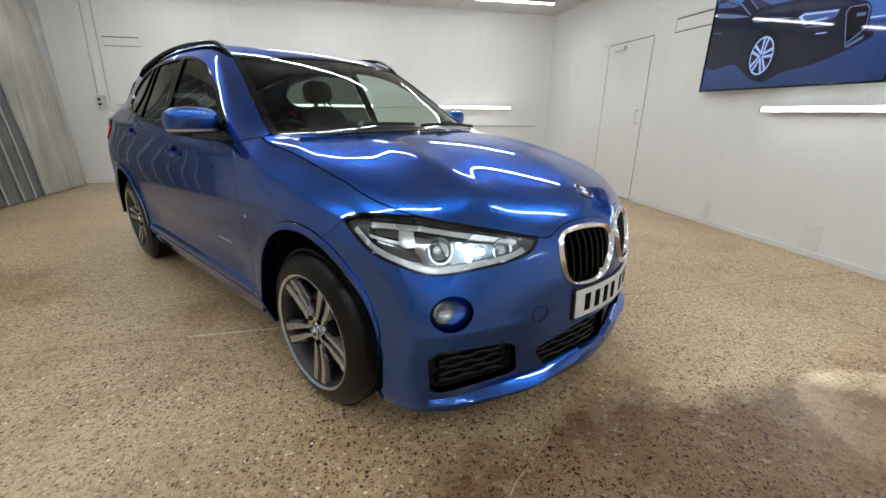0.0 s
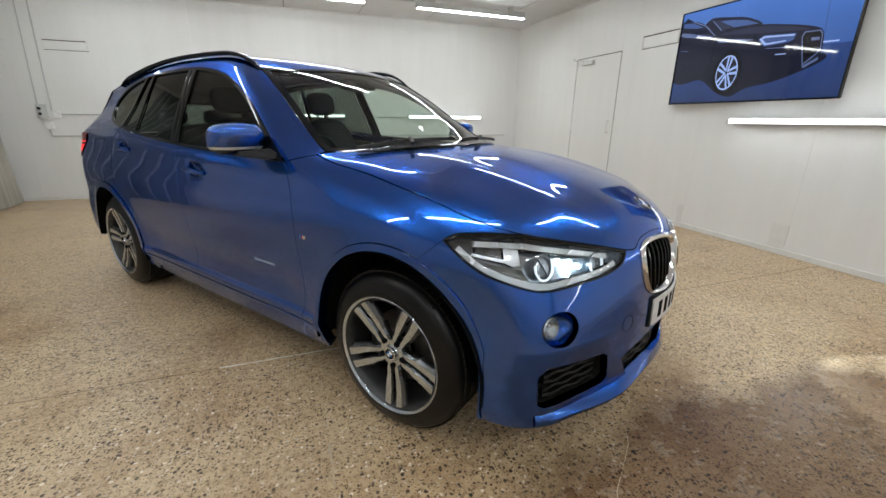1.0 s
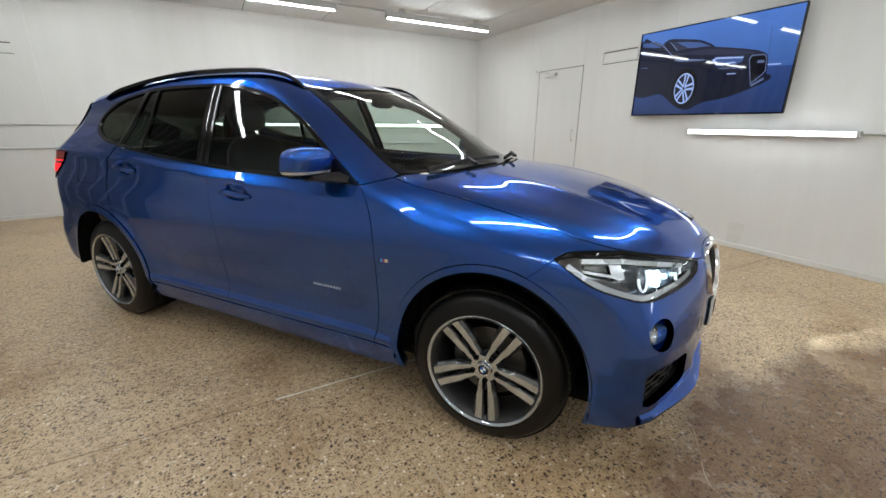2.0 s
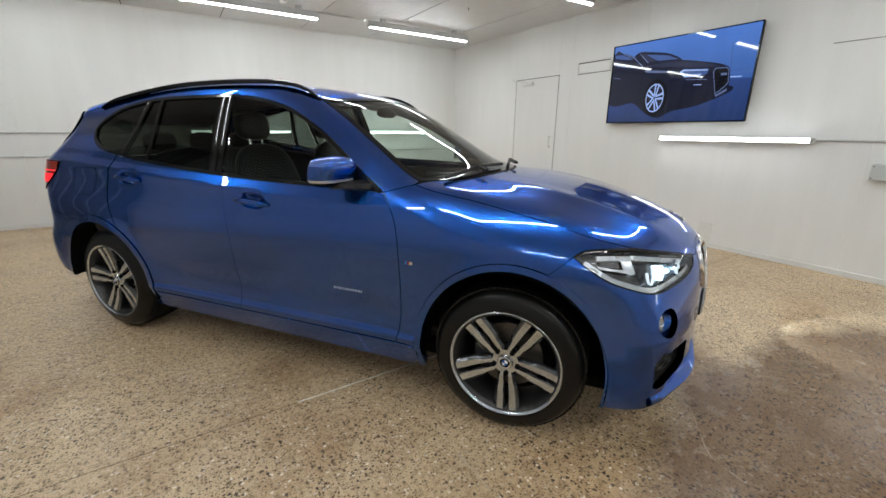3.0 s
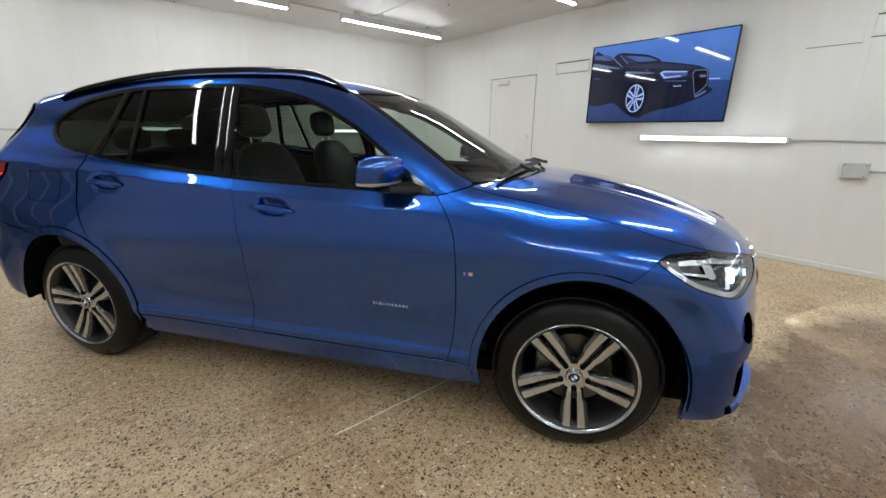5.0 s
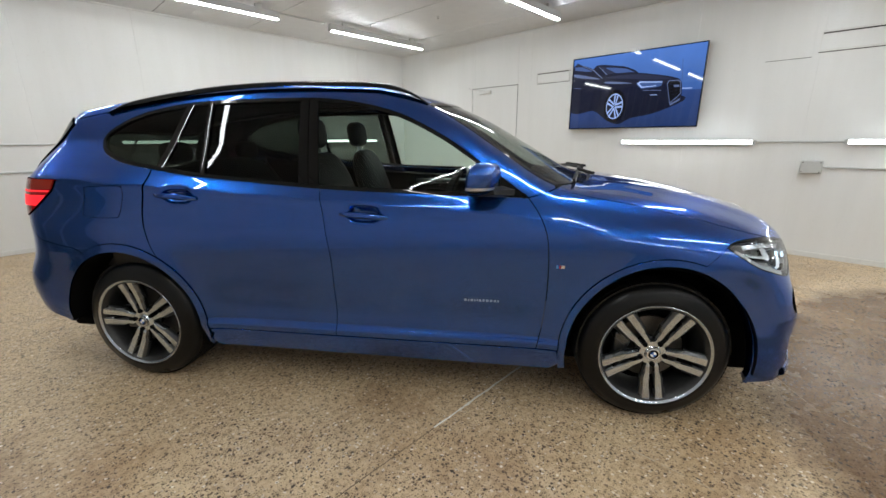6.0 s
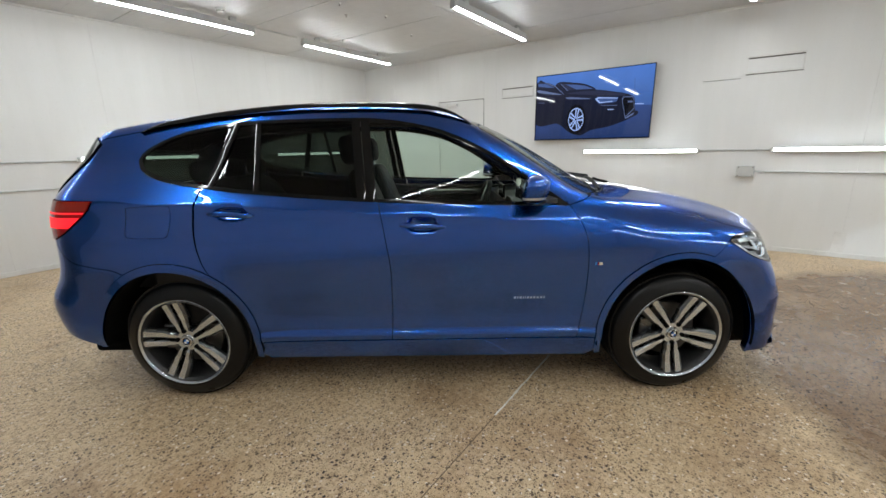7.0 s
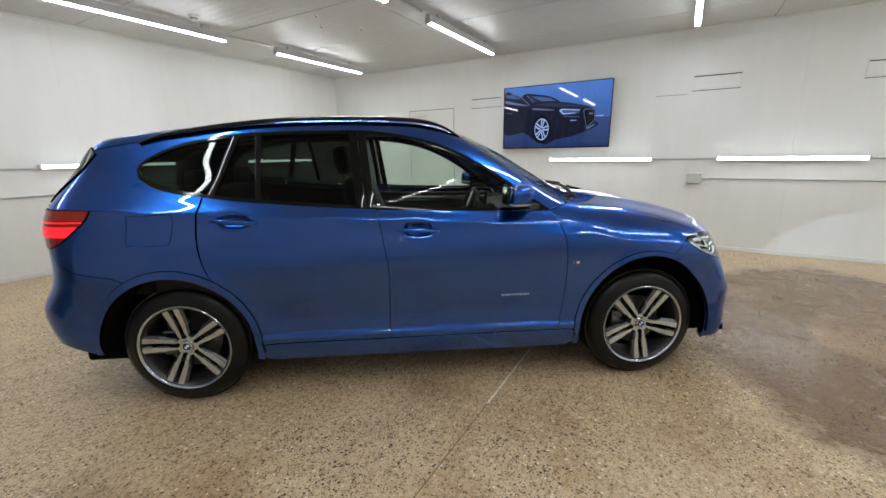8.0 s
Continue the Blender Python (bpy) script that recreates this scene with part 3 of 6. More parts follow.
for big, small in ((AF, AF_IN), (AR, AR_IN)):
    end = 194 if big is AF else 183
    out_a, in_a = arch(big, -14, end, 70), arch(small, end, -14, 60)
    if big is AF:
        out_a[:, 0] = np.minimum(out_a[:, 0], 1.755)
    pair("arch_trim", shell(flank(ring_of(out_a, in_a)), wrap, off=0.007, lip=0.05), M_PAINT, car, "blue wheel arch trim")

# roof line and screen edges, from above
RAIL_Y = 0.58
roof_line = plan(np.stack([np.linspace(0.235, -1.80, 60), np.full(60, RAIL_Y)], 1))
screen_edge = plan(spline([(0.235, 0.575), (0.45, 0.622), (0.65, 0.668), (0.86, 0.712)]))
d_post = back(spline([(0.555, 1.405), (0.60, 1.33), (0.655, 1.20), (0.70, 1.12)]))
lamp_tail_side = flank(spline([(-1.72, 1.112), (-1.745, 1.065), (-1.80, 1.01), (-1.87, 0.952), (-1.95, 0.915)]))
rb_seam = flank(spline([(-1.95, 0.915), (-1.93, 0.86), (-1.85, 0.80), (-1.74, 0.772), (-1.64, 0.755), tuple(arch(AR, 120, 120, 1)[0])]))
quarter = ring_of(flank(dlo_top[::-1]), flank(dlo_low[dlo_low[:, 0] < -1.172][::-1]), flank(rear_seam_top), flank(arch(AR, 59, 120)), rb_seam[::-1], lamp_tail_side[::-1],
                  line(lamp_tail_side[0], d_post[-1]), d_post[::-1], line(d_post[0], unrolled(roof_line[-1:])[0]), unrolled(roof_line[::-1]), unrolled(screen_edge),
                  line(flank([(0.86, 1.088)])[0], flank([(0.735, 1.055)])[0]))
pair("flank_frame", shell(quarter, wrap, cell=0.025), M_PAINT, car, "blue rear quarter and roof side frame")

# bonnet, screens and roof, from above
wing_top_p = wrap(wing_top_s)
bonnet_edge = np.concatenate([wing_top_p[:, :2], wrap(lamp_top2)[1:, :2], wrap(bonnet_front)[1:, :2]])
cowl = spline([(0.90, -0.68), (1.03, -0.5), (1.11, -0.25), (1.145, 0.0)])
def mirrored_outline(open_half):
    """An open line from centre to centre on the right, closed by its mirror."""
    return ring_of(open_half, (open_half * [1, -1])[::-1])
bonnet_open = np.concatenate([cowl[::-1], bonnet_edge])
bonnet_open[:, 1] = np.minimum(bonnet_open[:, 1], 0)
sheet("bonnet", shell(mirrored_outline(bonnet_open), plan, cell=0.045), M_PAINT, car, "metallic blue bonnet")
edge_xy = screen_edge[:, :2] * [1, 1]
edge_xy[:, 1] = -np.abs(edge_xy[:, 1])
screen_top = spline([(0.315, 0.0), (0.30, -0.3), (0.235, -0.575)])
screen_low = spline([(0.86, -0.712), (0.99, -0.55), (1.06, -0.4), (1.10, -0.2), (1.115, 0.0)])
sheet("windscreen", shell(mirrored_outline(np.concatenate([screen_top, edge_xy[1:], screen_low[1:]])), plan, off=-0.003, cell=0.06, gap=0.012), M_GLASS, car, "tinted windscreen")
band = ring_of(mirrored_outline(np.concatenate([screen_top, edge_xy[1:], screen_low[1:]])))
def frame_geo(outer, d, project, off, lip=0.008, crown=0.0):
    """A band d wide just inside an outline, as one strip of faces."""
    rows = [outer, inset(outer, d * 0.5), inset(outer, d)]
    ps = [project(r) for r in rows]
    n = len(outer)
    nn = [slope(p) for p in ps]
    v = np.concatenate([p + q * (off + (crown if k == 1 else 0)) for k, (p, q) in enumerate(zip(ps, nn))] + [ps[0] + nn[0] * (off - lip), ps[-1] + nn[-1] * (off - lip)])
    nv = np.concatenate(nn + [nn[0], nn[-1]])
    area = 0.5 * np.sum(outer[:, 0] * np.roll(outer[:, 1], -1) - np.roll(outer[:, 0], -1) * outer[:, 1])
    fs = []
    for a, b in ((0, 1), (1, 2), (3, 0), (2, 4)):
        for i in range(n):
            j = (i + 1) % n
            fs.append([a * n + i, a * n + j, b * n + j, b * n + i])
    # orient outwards
    q = fs[0]
    nf = np.cross(v[q[1]] - v[q[0]], v[q[2]] - v[q[0]])
    if np.dot(nf, nv[q[0]]) < 0:
        fs = [f[::-1] for f in fs]
    return v, fs, nv
sheet("windscreen_surround", frame_geo(band, 0.028, plan, 0.001), M_BLACK, car, "black ceramic edge of the windscreen")
roof_rear = spline([(-1.80, -RAIL_Y), (-1.93, -0.5), (-1.975, -0.25), (-1.985, 0.0)])
roof_side = roof_line[:, :2].copy()
roof_side[:, 1] = -np.abs(roof_side[:, 1])
roof_outline = mirrored_outline(np.concatenate([spline([(0.315, 0.0), (0.30, -0.3), (0.235, -0.575)]), roof_side, roof_rear[1:]]))
sheet("roof", shell(roof_outline, plan, cell=0.06), M_PAINT, car, "metallic blue roof")
sheet("headliner", shell(roof_outline, plan, off=-0.035, cell=0.08, gap=0.02), M_LINER, car, "dark fabric headliner")

# side windows: black surround, panes, posts
glass_line = ring_of(dlo_low, dlo_top)
pair("window_surround", frame_geo(flank(glass_line), 0.016, wrap, 0.004), M_BLACK, car, "gloss black window surround")
inner = inset(glass_line, 0.011)
def clip_x(poly, x0a, x1a, x0b, x1b):
    """Keeps what lies between two leaning lines (x at the foot z 1.05, x at the head z 1.5)."""
    def side(p, a, b, s):
        return s * (p[0] - (a + (b - a) * (p[1] - 1.05) / 0.45))
    out = [tuple(p) for p in poly]
    for a, b, s in ((x0a, x0b, 1), (x1a, x1b, -1)):
        res = []
        for i in range(len(out)):
            p, q = out[i - 1], out[i]
            dp, dq = side(p, a, b, s), side(q, a, b, s)
            if (dp >= 0) != (dq >= 0):
                u = dp / (dp - dq)
                res.append((p[0] + u * (q[0] - p[0]), p[1] + u * (q[1] - p[1])))
            if dq >= 0:
                res.append(q)
        out = res
    return np.array(out)
def window(name, x0a, x1a, x0b, x1b, mat, off, label, gap=0.0):
    o = clip_x(inner, x0a, x1a, x0b, x1b)
    dense = ring_of(*[line(o[i - 1], o[i], step=0.03)[:-1] for i in range(len(o))])
    post = name.endswith(("pillar_rear", "pillar_front", "post", "c_pillar"))
    v, f, n = shell(flank(dense), wrap, off=off, cell=0.012 if post else 0.05, lip=0.006, gap=gap)
    if post:
        # a post is a little rounded across
        mid = 0.5 * (x0a + x1a) + 0.5 * (x0b + x1b - x0a - x1a) * (v[:, 2] - 1.05) / 0.45
        u = np.clip((v[:, 0] - mid) / (0.5 * (x1a - x0a)), -1, 1)
        v[:, 1] -= 0.003 * (1 - u * u)
        n[:, 0] += 0.12 * u
        n /= np.linalg.norm(n, axis=1)[:, None]
    return pair(name, (v, f, n), mat, car, label)
window("front_window", -0.247, 0.9, -0.303, 0.9, M_GLASS_SIDE, -0.006, "clear front side window")
window("rear_window", -0.855, -0.349, -0.885, -0.396, M_GLASS_DARK, -0.006, "dark tinted rear door window")
window("rear_vent_window", -1.15, -0.885, -0.997, -0.915, M_GLASS_DARK, -0.006, "dark tinted fixed pane")
window("quarter_window", -1.7, -1.192, -1.7, -1.040, M_GLASS_DARK, -0.006, "dark tinted quarter window")
window("b_pillar_rear", -0.349, -0.300, -0.396, -0.352, M_BLACK, 0.002, "gloss black door pillar")
window("b_pillar_front", -0.297, -0.247, -0.349, -0.303, M_BLACK, 0.002, "gloss black door pillar")
window("vent_post", -0.885, -0.855, -0.915, -0.885, M_BLACK, 0.002, "gloss black window post")
window("c_pillar", -1.192, -1.15, -1.040, -0.997, M_BLACK, 0.002, "gloss black window post")
window("mirror_triangle", 0.53, 0.9, 0.53, 0.9, M_BLACK, 0.003, "gloss black mirror base")

# nose: bumper, with openings cut out of its outline by sheets set in front
bumper_low = front(spline([(0.001, 0.205), (0.3, 0.205), (0.5, 0.208), (0.66, 0.215), (0.78, 0.228)]))
arch_b = flank(arch((AF[0], AF[1], AF[2] - 0.006, AF[3]), 70, 22))
arch_b2 = line(arch_b[-1], flank([(1.748, 0.40)])[0], flank([(1.748, 0.225)])[0])


def hole_geo(outline, holes, project, **kw):
    """A panel with openings: each opening is tied to the edge above it along an upright cut."""
    poly = [tuple(p) for p in outline]
    rims, cuts = [np.array(outline)], []
    sign = lambda q: np.sum(q[:, 0] * np.roll(q[:, 1], -1) - np.roll(q[:, 0], -1) * q[:, 1])
    for h in holes:
        hh = np.array(h)
        rims.append(hh)
        if sign(hh) * sign(np.array(outline)) > 0:
            hh = hh[::-1]
        sc = 0.5 * (hh[:, 0].min() + hh[:, 0].max()) + 0.00073
        def crossings(pts):
            out = []
            for i in range(len(pts)):
                a, b = pts[i - 1], pts[i]
                if (a[0] - sc) * (b[0] - sc) < 0:
                    u = (sc - a[0]) / (b[0] - a[0])
                    out.append((a[1] + u * (b[1] - a[1]), i))
            return out
        z_top, j = max(crossings([tuple(p) for p in hh]))
        z_out, i = min(c for c in crossings(poly) if c[0] > z_top)
        e = math.copysign(0.00004, poly[i][0] - poly[i - 1][0])
        cuts += [sc - abs(e), sc + abs(e)]
        poly = poly[:i] + [(sc - e, z_out), (sc - e, z_top)] + [tuple(p) for p in np.roll(hh, -j, 0)] + [(sc + e, z_top), (sc + e, z_out)] + poly[i:]
    return shell(np.array(poly), project, gap=0.0, rims=rims, cuts=cuts, **kw)


fog_c = front([(0.73, 0.589)])[0]
fog_hole = np.stack([fog_c[0] + 0.062 * np.cos(np.linspace(0, 2 * np.pi, 40, endpoint=False)), fog_c[1] + 0.056 * np.sin(np.linspace(0, 2 * np.pi, 40, endpoint=False))], 1)
VENT = [(0.80, 0.325), (0.803, 0.435), (0.775, 0.470), (0.55, 0.449), (0.523, 0.43), (0.508, 0.335), (0.53, 0.319), (0.78, 0.312)]
side_vent = front(ring_of(*[line(VENT[i - 1], VENT[i], step=0.015)[:-1] for i in range(len(VENT))]))
mid_open = front(spline([(0.001, 0.445), (0.2, 0.433), (0.39, 0.402), (0.432, 0.382), (0.38, 0.30), (0.33, 0.264), (0.2, 0.256), (0.001, 0.256)]))
# the centre opening reaches the middle line, so it is part of the outline itself
centre_a = line(bonnet_front[-1], front([(0.001, 0.80)])[0], mid_open[0])
centre_b = line(mid_open[-1], bumper_low[0])
bumper = ring_of(line(bump_top, lamp_rear), lamp_low[::-1][1:], bonnet_front[1:], centre_a[1:], mid_open[1:], centre_b[1:], bumper_low[1:], line(bumper_low[-1], arch_b2[-1])[1:], arch_b2[::-1], arch_b[::-1])
g = hole_geo(bumper, [fog_hole, side_vent, kidney], wrap, cell=0.024, lip=0.03)
sheet("front_bumper", joined(g, flipped(g)), M_PAINT, car, "metallic blue front bumper with deep air intakes")

# behind the skin: dark backing of the nose, arch liners, floor pan
back_poly = ring_of(front(spline([(0.001, 0.86), (0.4, 0.80), (0.7, 0.80)])), front(line((0.7, 0.80), (0.77, 0.36), (0.74, 0.28), (0.001, 0.25))), front(line((0.001, 0.25), (0.001, 0.86))))
g = shell(back_poly, wrap, off=-0.075, cell=0.05, lip=0.01)
sheet("nose_backing", joined(g, flipped(g)), M_DARK, car)
part("floor_pan", box(-2.0, 1.9, -0.70, 0.70, 0.20, 0.27, 0.02), M_DARK, car)
for xc in (WHEEL_X, -WHEEL_X):
    for sy in (-1, 1):
        bm = bmesh.new()
        rows = []
        for y in (0.45, 0.886):
            rows.append([bm.verts.new((xc + 0.425 * math.cos(a), sy * y, WHEEL_Z + 0.425 * math.sin(a))) for a in np.radians(np.linspace(-8, 187 if xc > 0 else 181, 40))])
        for i in range(39):
            bm.faces.new((rows[0][i], rows[0][i + 1], rows[1][i + 1], rows[1][i]))
        bm.faces.new(rows[0])
        part("arch_liner", bm, M_DARK, car, "black wheel arch liner")

# tail: lamps, tailgate, bumper
tail_lamp = ring_of(lamp_tail_side, line(lamp_tail_side[-1], back([(0.62, 0.915)])[0], back([(0.36, 0.955)])[0], back([(0.34, 1.0)])[0], back([(0.40, 1.08)])[0], back([(0.66, 1.118)])[0], lamp_tail_side[0]))
pair("tail_lamp", shell(tail_lamp, wrap, off=0.006, cell=0.03), M_RED, car, "red wraparound tail lamp")
gate = ring_of(back(spline([(0.001, 1.10), (0.4, 1.10), (0.66, 1.118)])), line(back([(0.66, 1.118)])[0], back([(0.40, 1.08)])[0], back([(0.34, 1.0)])[0], back([(0.36, 0.955)])[0], back([(0.62, 0.915)])[0], back([(0.66, 0.90)])[0], back([(0.64, 0.78)])[0], back([(0.5, 0.70)])[0], back([(0.001, 0.70)])[0], back([(0.001, 1.10)])[0]))
g = shell(gate, wrap, cell=0.05)
sheet("tailgate", joined(g, flipped(g)), M_PAINT, car, "metallic blue tailgate")
rw = ring_of(back(line((0.001, 1.395), (0.54, 1.395), (0.60, 1.32), (0.67, 1.13), (0.4, 1.112), (0.001, 1.112), (0.001, 1.395), step=0.03)))
g = shell(rw, wrap, off=-0.003, cell=0.05)
sheet("rear_screen", joined(g, flipped(g)), M_GLASS_DARK, car, "dark tinted rear screen")
rb = ring_of(rb_seam, flank(arch(AR, 120, 184)), flank(spline([(-1.825, 0.312), (-1.88, 0.338), (-1.96, 0.368)])), back(spline([(0.75, 0.385), (0.6, 0.39), (0.001, 0.39)])),
             line(back([(0.001, 0.39)])[0], back([(0.001, 0.695)])[0]), line(back([(0.001, 0.695)])[0], back([(0.5, 0.695)])[0], back([(0.64, 0.775)])[0], back([(0.66, 0.90)])[0], back([(0.62, 0.912)])[0], rb_seam[0]))
g = shell(rb, wrap, cell=0.04)
sheet("rear_bumper", joined(g, flipped(g)), M_PAINT, car, "metallic blue rear bumper")


# wheels
def revolve(profile, n=64):
    """A closed ring turned from an (y, r) outline about the y axis."""
    bm = bmesh.new()
    rings = [[bm.verts.new((r * math.cos(a), y, r * math.sin(a))) for y, r in profile] for a in np.linspace(0, 2 * math.pi, n, endpoint=False)]
    m = len(profile)
    for i in range(n):
        for j in range(m - 1):
            bm.faces.new((rings[i][j], rings[i][j + 1], rings[(i + 1) % n][j + 1], rings[(i + 1) % n][j]))
    return bm


def spoke_geo(bm, a0, lean):
    """One arm of a twin spoke: it bends out round the bolt and ends broad on the rim, with two machined facets."""
    c, s = math.cos(a0), math.sin(a0)
    rows = []
    for r, off, w, y, d in ((0.040, 0.014, 0.014, -0.014, 0.03), (0.066, 0.0225, 0.0140, -0.020, 0.034), (0.095, 0.0240, 0.0155, -0.021, 0.036), (0.118, 0.0290, 0.0200, -0.023, 0.036),
                            (0.165, 0.0315, 0.0225, -0.028, 0.034), (0.215, 0.0340, 0.0250, -0.037, 0.032), (0.233, 0.0345, 0.0255, -0.043, 0.024)):
        ring = []
        for du, dy in ((-w, 0.008), (-w * 0.80, 0.001), (w * 0.35, 0.0), (w * 0.88, 0.010), (w, 0.017), (w * 0.85, d), (-w * 0.85, d)):
            u = lean * (off + du)
            ring.append(bm.verts.new((c * r - s * u, y + dy, s * r + c * u)))
        rows.append(ring)
    n = len(rows[0])
    for a, b in zip(rows[:-1], rows[1:]):
        for i in range(n):
            bm.faces.new((a[i], a[(i + 1) % n], b[(i + 1) % n], b[i]))
    bm.faces.new(rows[0]), bm.faces.new(rows[-1])


RIM = 1.045


def make_wheel(parent_m, turn):
    w = empty("wheel", None, car)
    w.matrix_local = parent_m
    if "meshes" not in WHEEL:
        tyre = revolve([(-0.045, 0.240), (-0.05, 0.250), (-0.044, 0.268), (-0.035, 0.295), (-0.028, 0.312), (-0.012, 0.328), (0.012, 0.336), (0.10, 0.3405), (0.19, 0.336), (0.213, 0.326), (0.226, 0.30), (0.235, 0.25), (0.225, 0.236), (0.09, 0.230), (-0.045, 0.240)], 96)
        WHEEL["tyre"] = tyre
        treads = bmesh.new()
        for i in range(96):
            a = 2 * math.pi * i / 96
            for y0, y1 in ((0.002, 0.026), (0.036, 0.088), (0.10, 0.15), (0.165, 0.212)):
                b2 = box(0.322, 0.3425, y0, y1, -0.0094, 0.0094)
                moved(b2, Matrix.Rotation(-a, 4, "Y"))
                me = bpy.data.meshes.new("t")
                b2.to_mesh(me)
                treads.from_mesh(me)
                bpy.data.meshes.remove(me)
                b2.free()
        WHEEL["treads"] = treads
        rim = revolve([(-0.014, 0.2145), (-0.034, 0.2215), (-0.047, 0.229), (-0.051, 0.2365), (-0.048, 0.2405), (-0.042, 0.239), (-0.039, 0.2225)], 96)
        WHEEL["lip"] = rim
        WHEEL["barrel"] = revolve([(-0.044, 0.2265), (-0.036, 0.219), (-0.01, 0.211), (0.05, 0.203), (0.17, 0.207), (0.19, 0.219)], 96)
        WHEEL["meshes"] = {}
        for key, bm, mat in (("tyre", tyre, M_RUBBER), ("treads", treads, M_RUBBER), ("rim_lip", rim, M_ALLOY), ("barrel", WHEEL["barrel"], M_BARREL)):
            me = bpy.data.meshes.new(key)
            bmesh.ops.recalc_face_normals(bm, faces=bm.faces)
            bm.to_mesh(me)
            bm.free()
            if key != "treads":
                me.shade_smooth()
                me.set_sharp_from_angle(angle=radians(50))
            me.materials.append(mat)
            WHEEL["meshes"][key] = me
        sp = bmesh.new()
        spoke_geo(sp, 0.0, 1)
        spoke_geo(sp, 0.0, -1)
        bmesh.ops.recalc_face_normals(sp, faces=sp.faces)
        me = bpy.data.meshes.new("spoke")
        sp.to_mesh(me)
        sp.free()
        me.materials.append(M_ALLOY), me.materials.append(M_ALLOY_DARK)
        for p in me.polygons:
            p.material_index = 0 if p.normal.y < -0.90 else 1
        WHEEL["meshes"]["spoke"] = me
        hub = revolve([(-0.0215, 0.0), (-0.0215, 0.032), (-0.016, 0.036), (-0.016, 0.058), (0.0, 0.066), (0.03, 0.068)], 48)
        cap = revolve([(-0.026, 0.0), (-0.026, 0.024), (-0.024, 0.0275), (-0.020, 0.029)], 40)
        ring = revolve([(-0.0275, 0.0235), (-0.0285, 0.0255), (-0.0275, 0.0275), (-0.024, 0.0285)], 40)
        for key, bm, mat in (("hub", hub, M_ALLOY), ("centre_cap", cap, M_BLACK), ("cap_ring", ring, M_CHROME)):
            me = bpy.data.meshes.new(key)
            bmesh.ops.recalc_face_normals(bm, faces=bm.faces)
            bm.to_mesh(me)
            bm.free()
            me.shade_smooth()
            me.set_sharp_from_angle(angle=radians(30))
            me.materials.append(mat)
            WHEEL["meshes"][key] = me
        disc = revolve([(0.055, 0.06), (0.055, 0.155), (0.078, 0.155), (0.078, 0.06)], 64)
        me = bpy.data.meshes.new("brake_disc")
        bmesh.ops.recalc_face_normals(disc, faces=disc.faces)
        disc.to_mesh(me)
        disc.free()
        me.materials.append(M_DISC)
        WHEEL["meshes"]["brake_disc"] = me
        cal = box(-0.16, -0.085, 0.03, 0.105, -0.075, 0.075, 0.012)
        me = bpy.data.meshes.new("caliper")
        cal.to_mesh(me)
        cal.free()
        me.materials.append(M_ALLOY_DARK)
        WHEEL["meshes"]["caliper"] = me
        back_d = revolve([(0.10, 0.0), (0.10, 0.19), (0.104, 0.203), (0.11, 0.19), (0.11, 0.0)], 48)
        me = bpy.data.meshes.new("backing_plate")
        bmesh.ops.recalc_face_normals(back_d, faces=back_d.faces)
        back_d.to_mesh(me)
        back_d.free()
        me.materials.append(M_DARK)
        WHEEL["meshes"]["backing_plate"] = me
        nut = rod((0, -0.012, 0), (0, 0.004, 0), 0.0115, n=8)
        me = bpy.data.meshes.new("wheel_bolt")
        nut.to_mesh(me)
        nut.free()
        me.materials.append(M_DARK)
        WHEEL["meshes"]["wheel_bolt"] = me
    mm = WHEEL["meshes"]
    if "sized" not in WHEEL:
        for key in ("rim_lip", "barrel", "spoke"):
            mm[key].transform(Matrix.Diagonal((RIM, 1, RIM, 1)))
        WHEEL["sized"] = True
    for key in ("tyre", "rim_lip", "barrel", "hub", "centre_cap", "brake_disc", "caliper", "backing_plate"):
        ob = new(key, mm[key])
        ob.parent = w
        if key == "tyre":
            tagged(ob, "worn black rubber tyre")
            t2 = new("tread_block", mm["treads"])
            t2.parent = ob
            tagged(t2, kind="stuff")
        if key == "centre_cap":
            r2 = new("cap_ring", mm["cap_ring"])
            r2.parent = ob
    for k in range(5):
        a = radians(90 + 72 * k + turn)
        ob = new("spoke", mm["spoke"])
        ob.parent = w
        ob.matrix_local = Matrix.Rotation(-a, 4, "Y")
        nb = new("wheel_bolt", mm["wheel_bolt"])
        nb.parent = w
        a2 = a
        nb.location = (0.056 * math.cos(a2), -0.0105, 0.056 * math.sin(a2))
    return w


WHEEL = {}
for x in (WHEEL_X, -WHEEL_X):
    for sy in (1, -1):
        m = pose(x, -sy * (WHEEL_Y - 0.026), WHEEL_Z + 0.006, 0, 0, 0 if sy > 0 else 180)
        make_wheel(m, 185 if x > 0 else 157)


# ---- the car's details ----
def on_skin(y, z, depth=0.0):
    """A place on the nose at (y, z) on the right, its normal, moved in by depth."""
    p = wrap(front([(y, z)]))
    n = slope(p)
    return Vector(p[0] - n[0] * depth), Vector(n[0])


def facing(p, d, spin=0.0):
    """A pose at p whose z axis points along d."""
    return Matrix.Translation(p) @ Vector(d).to_track_quat("Z", "Y").to_matrix().to_4x4() @ Matrix.Rotation(spin, 4, "Z")


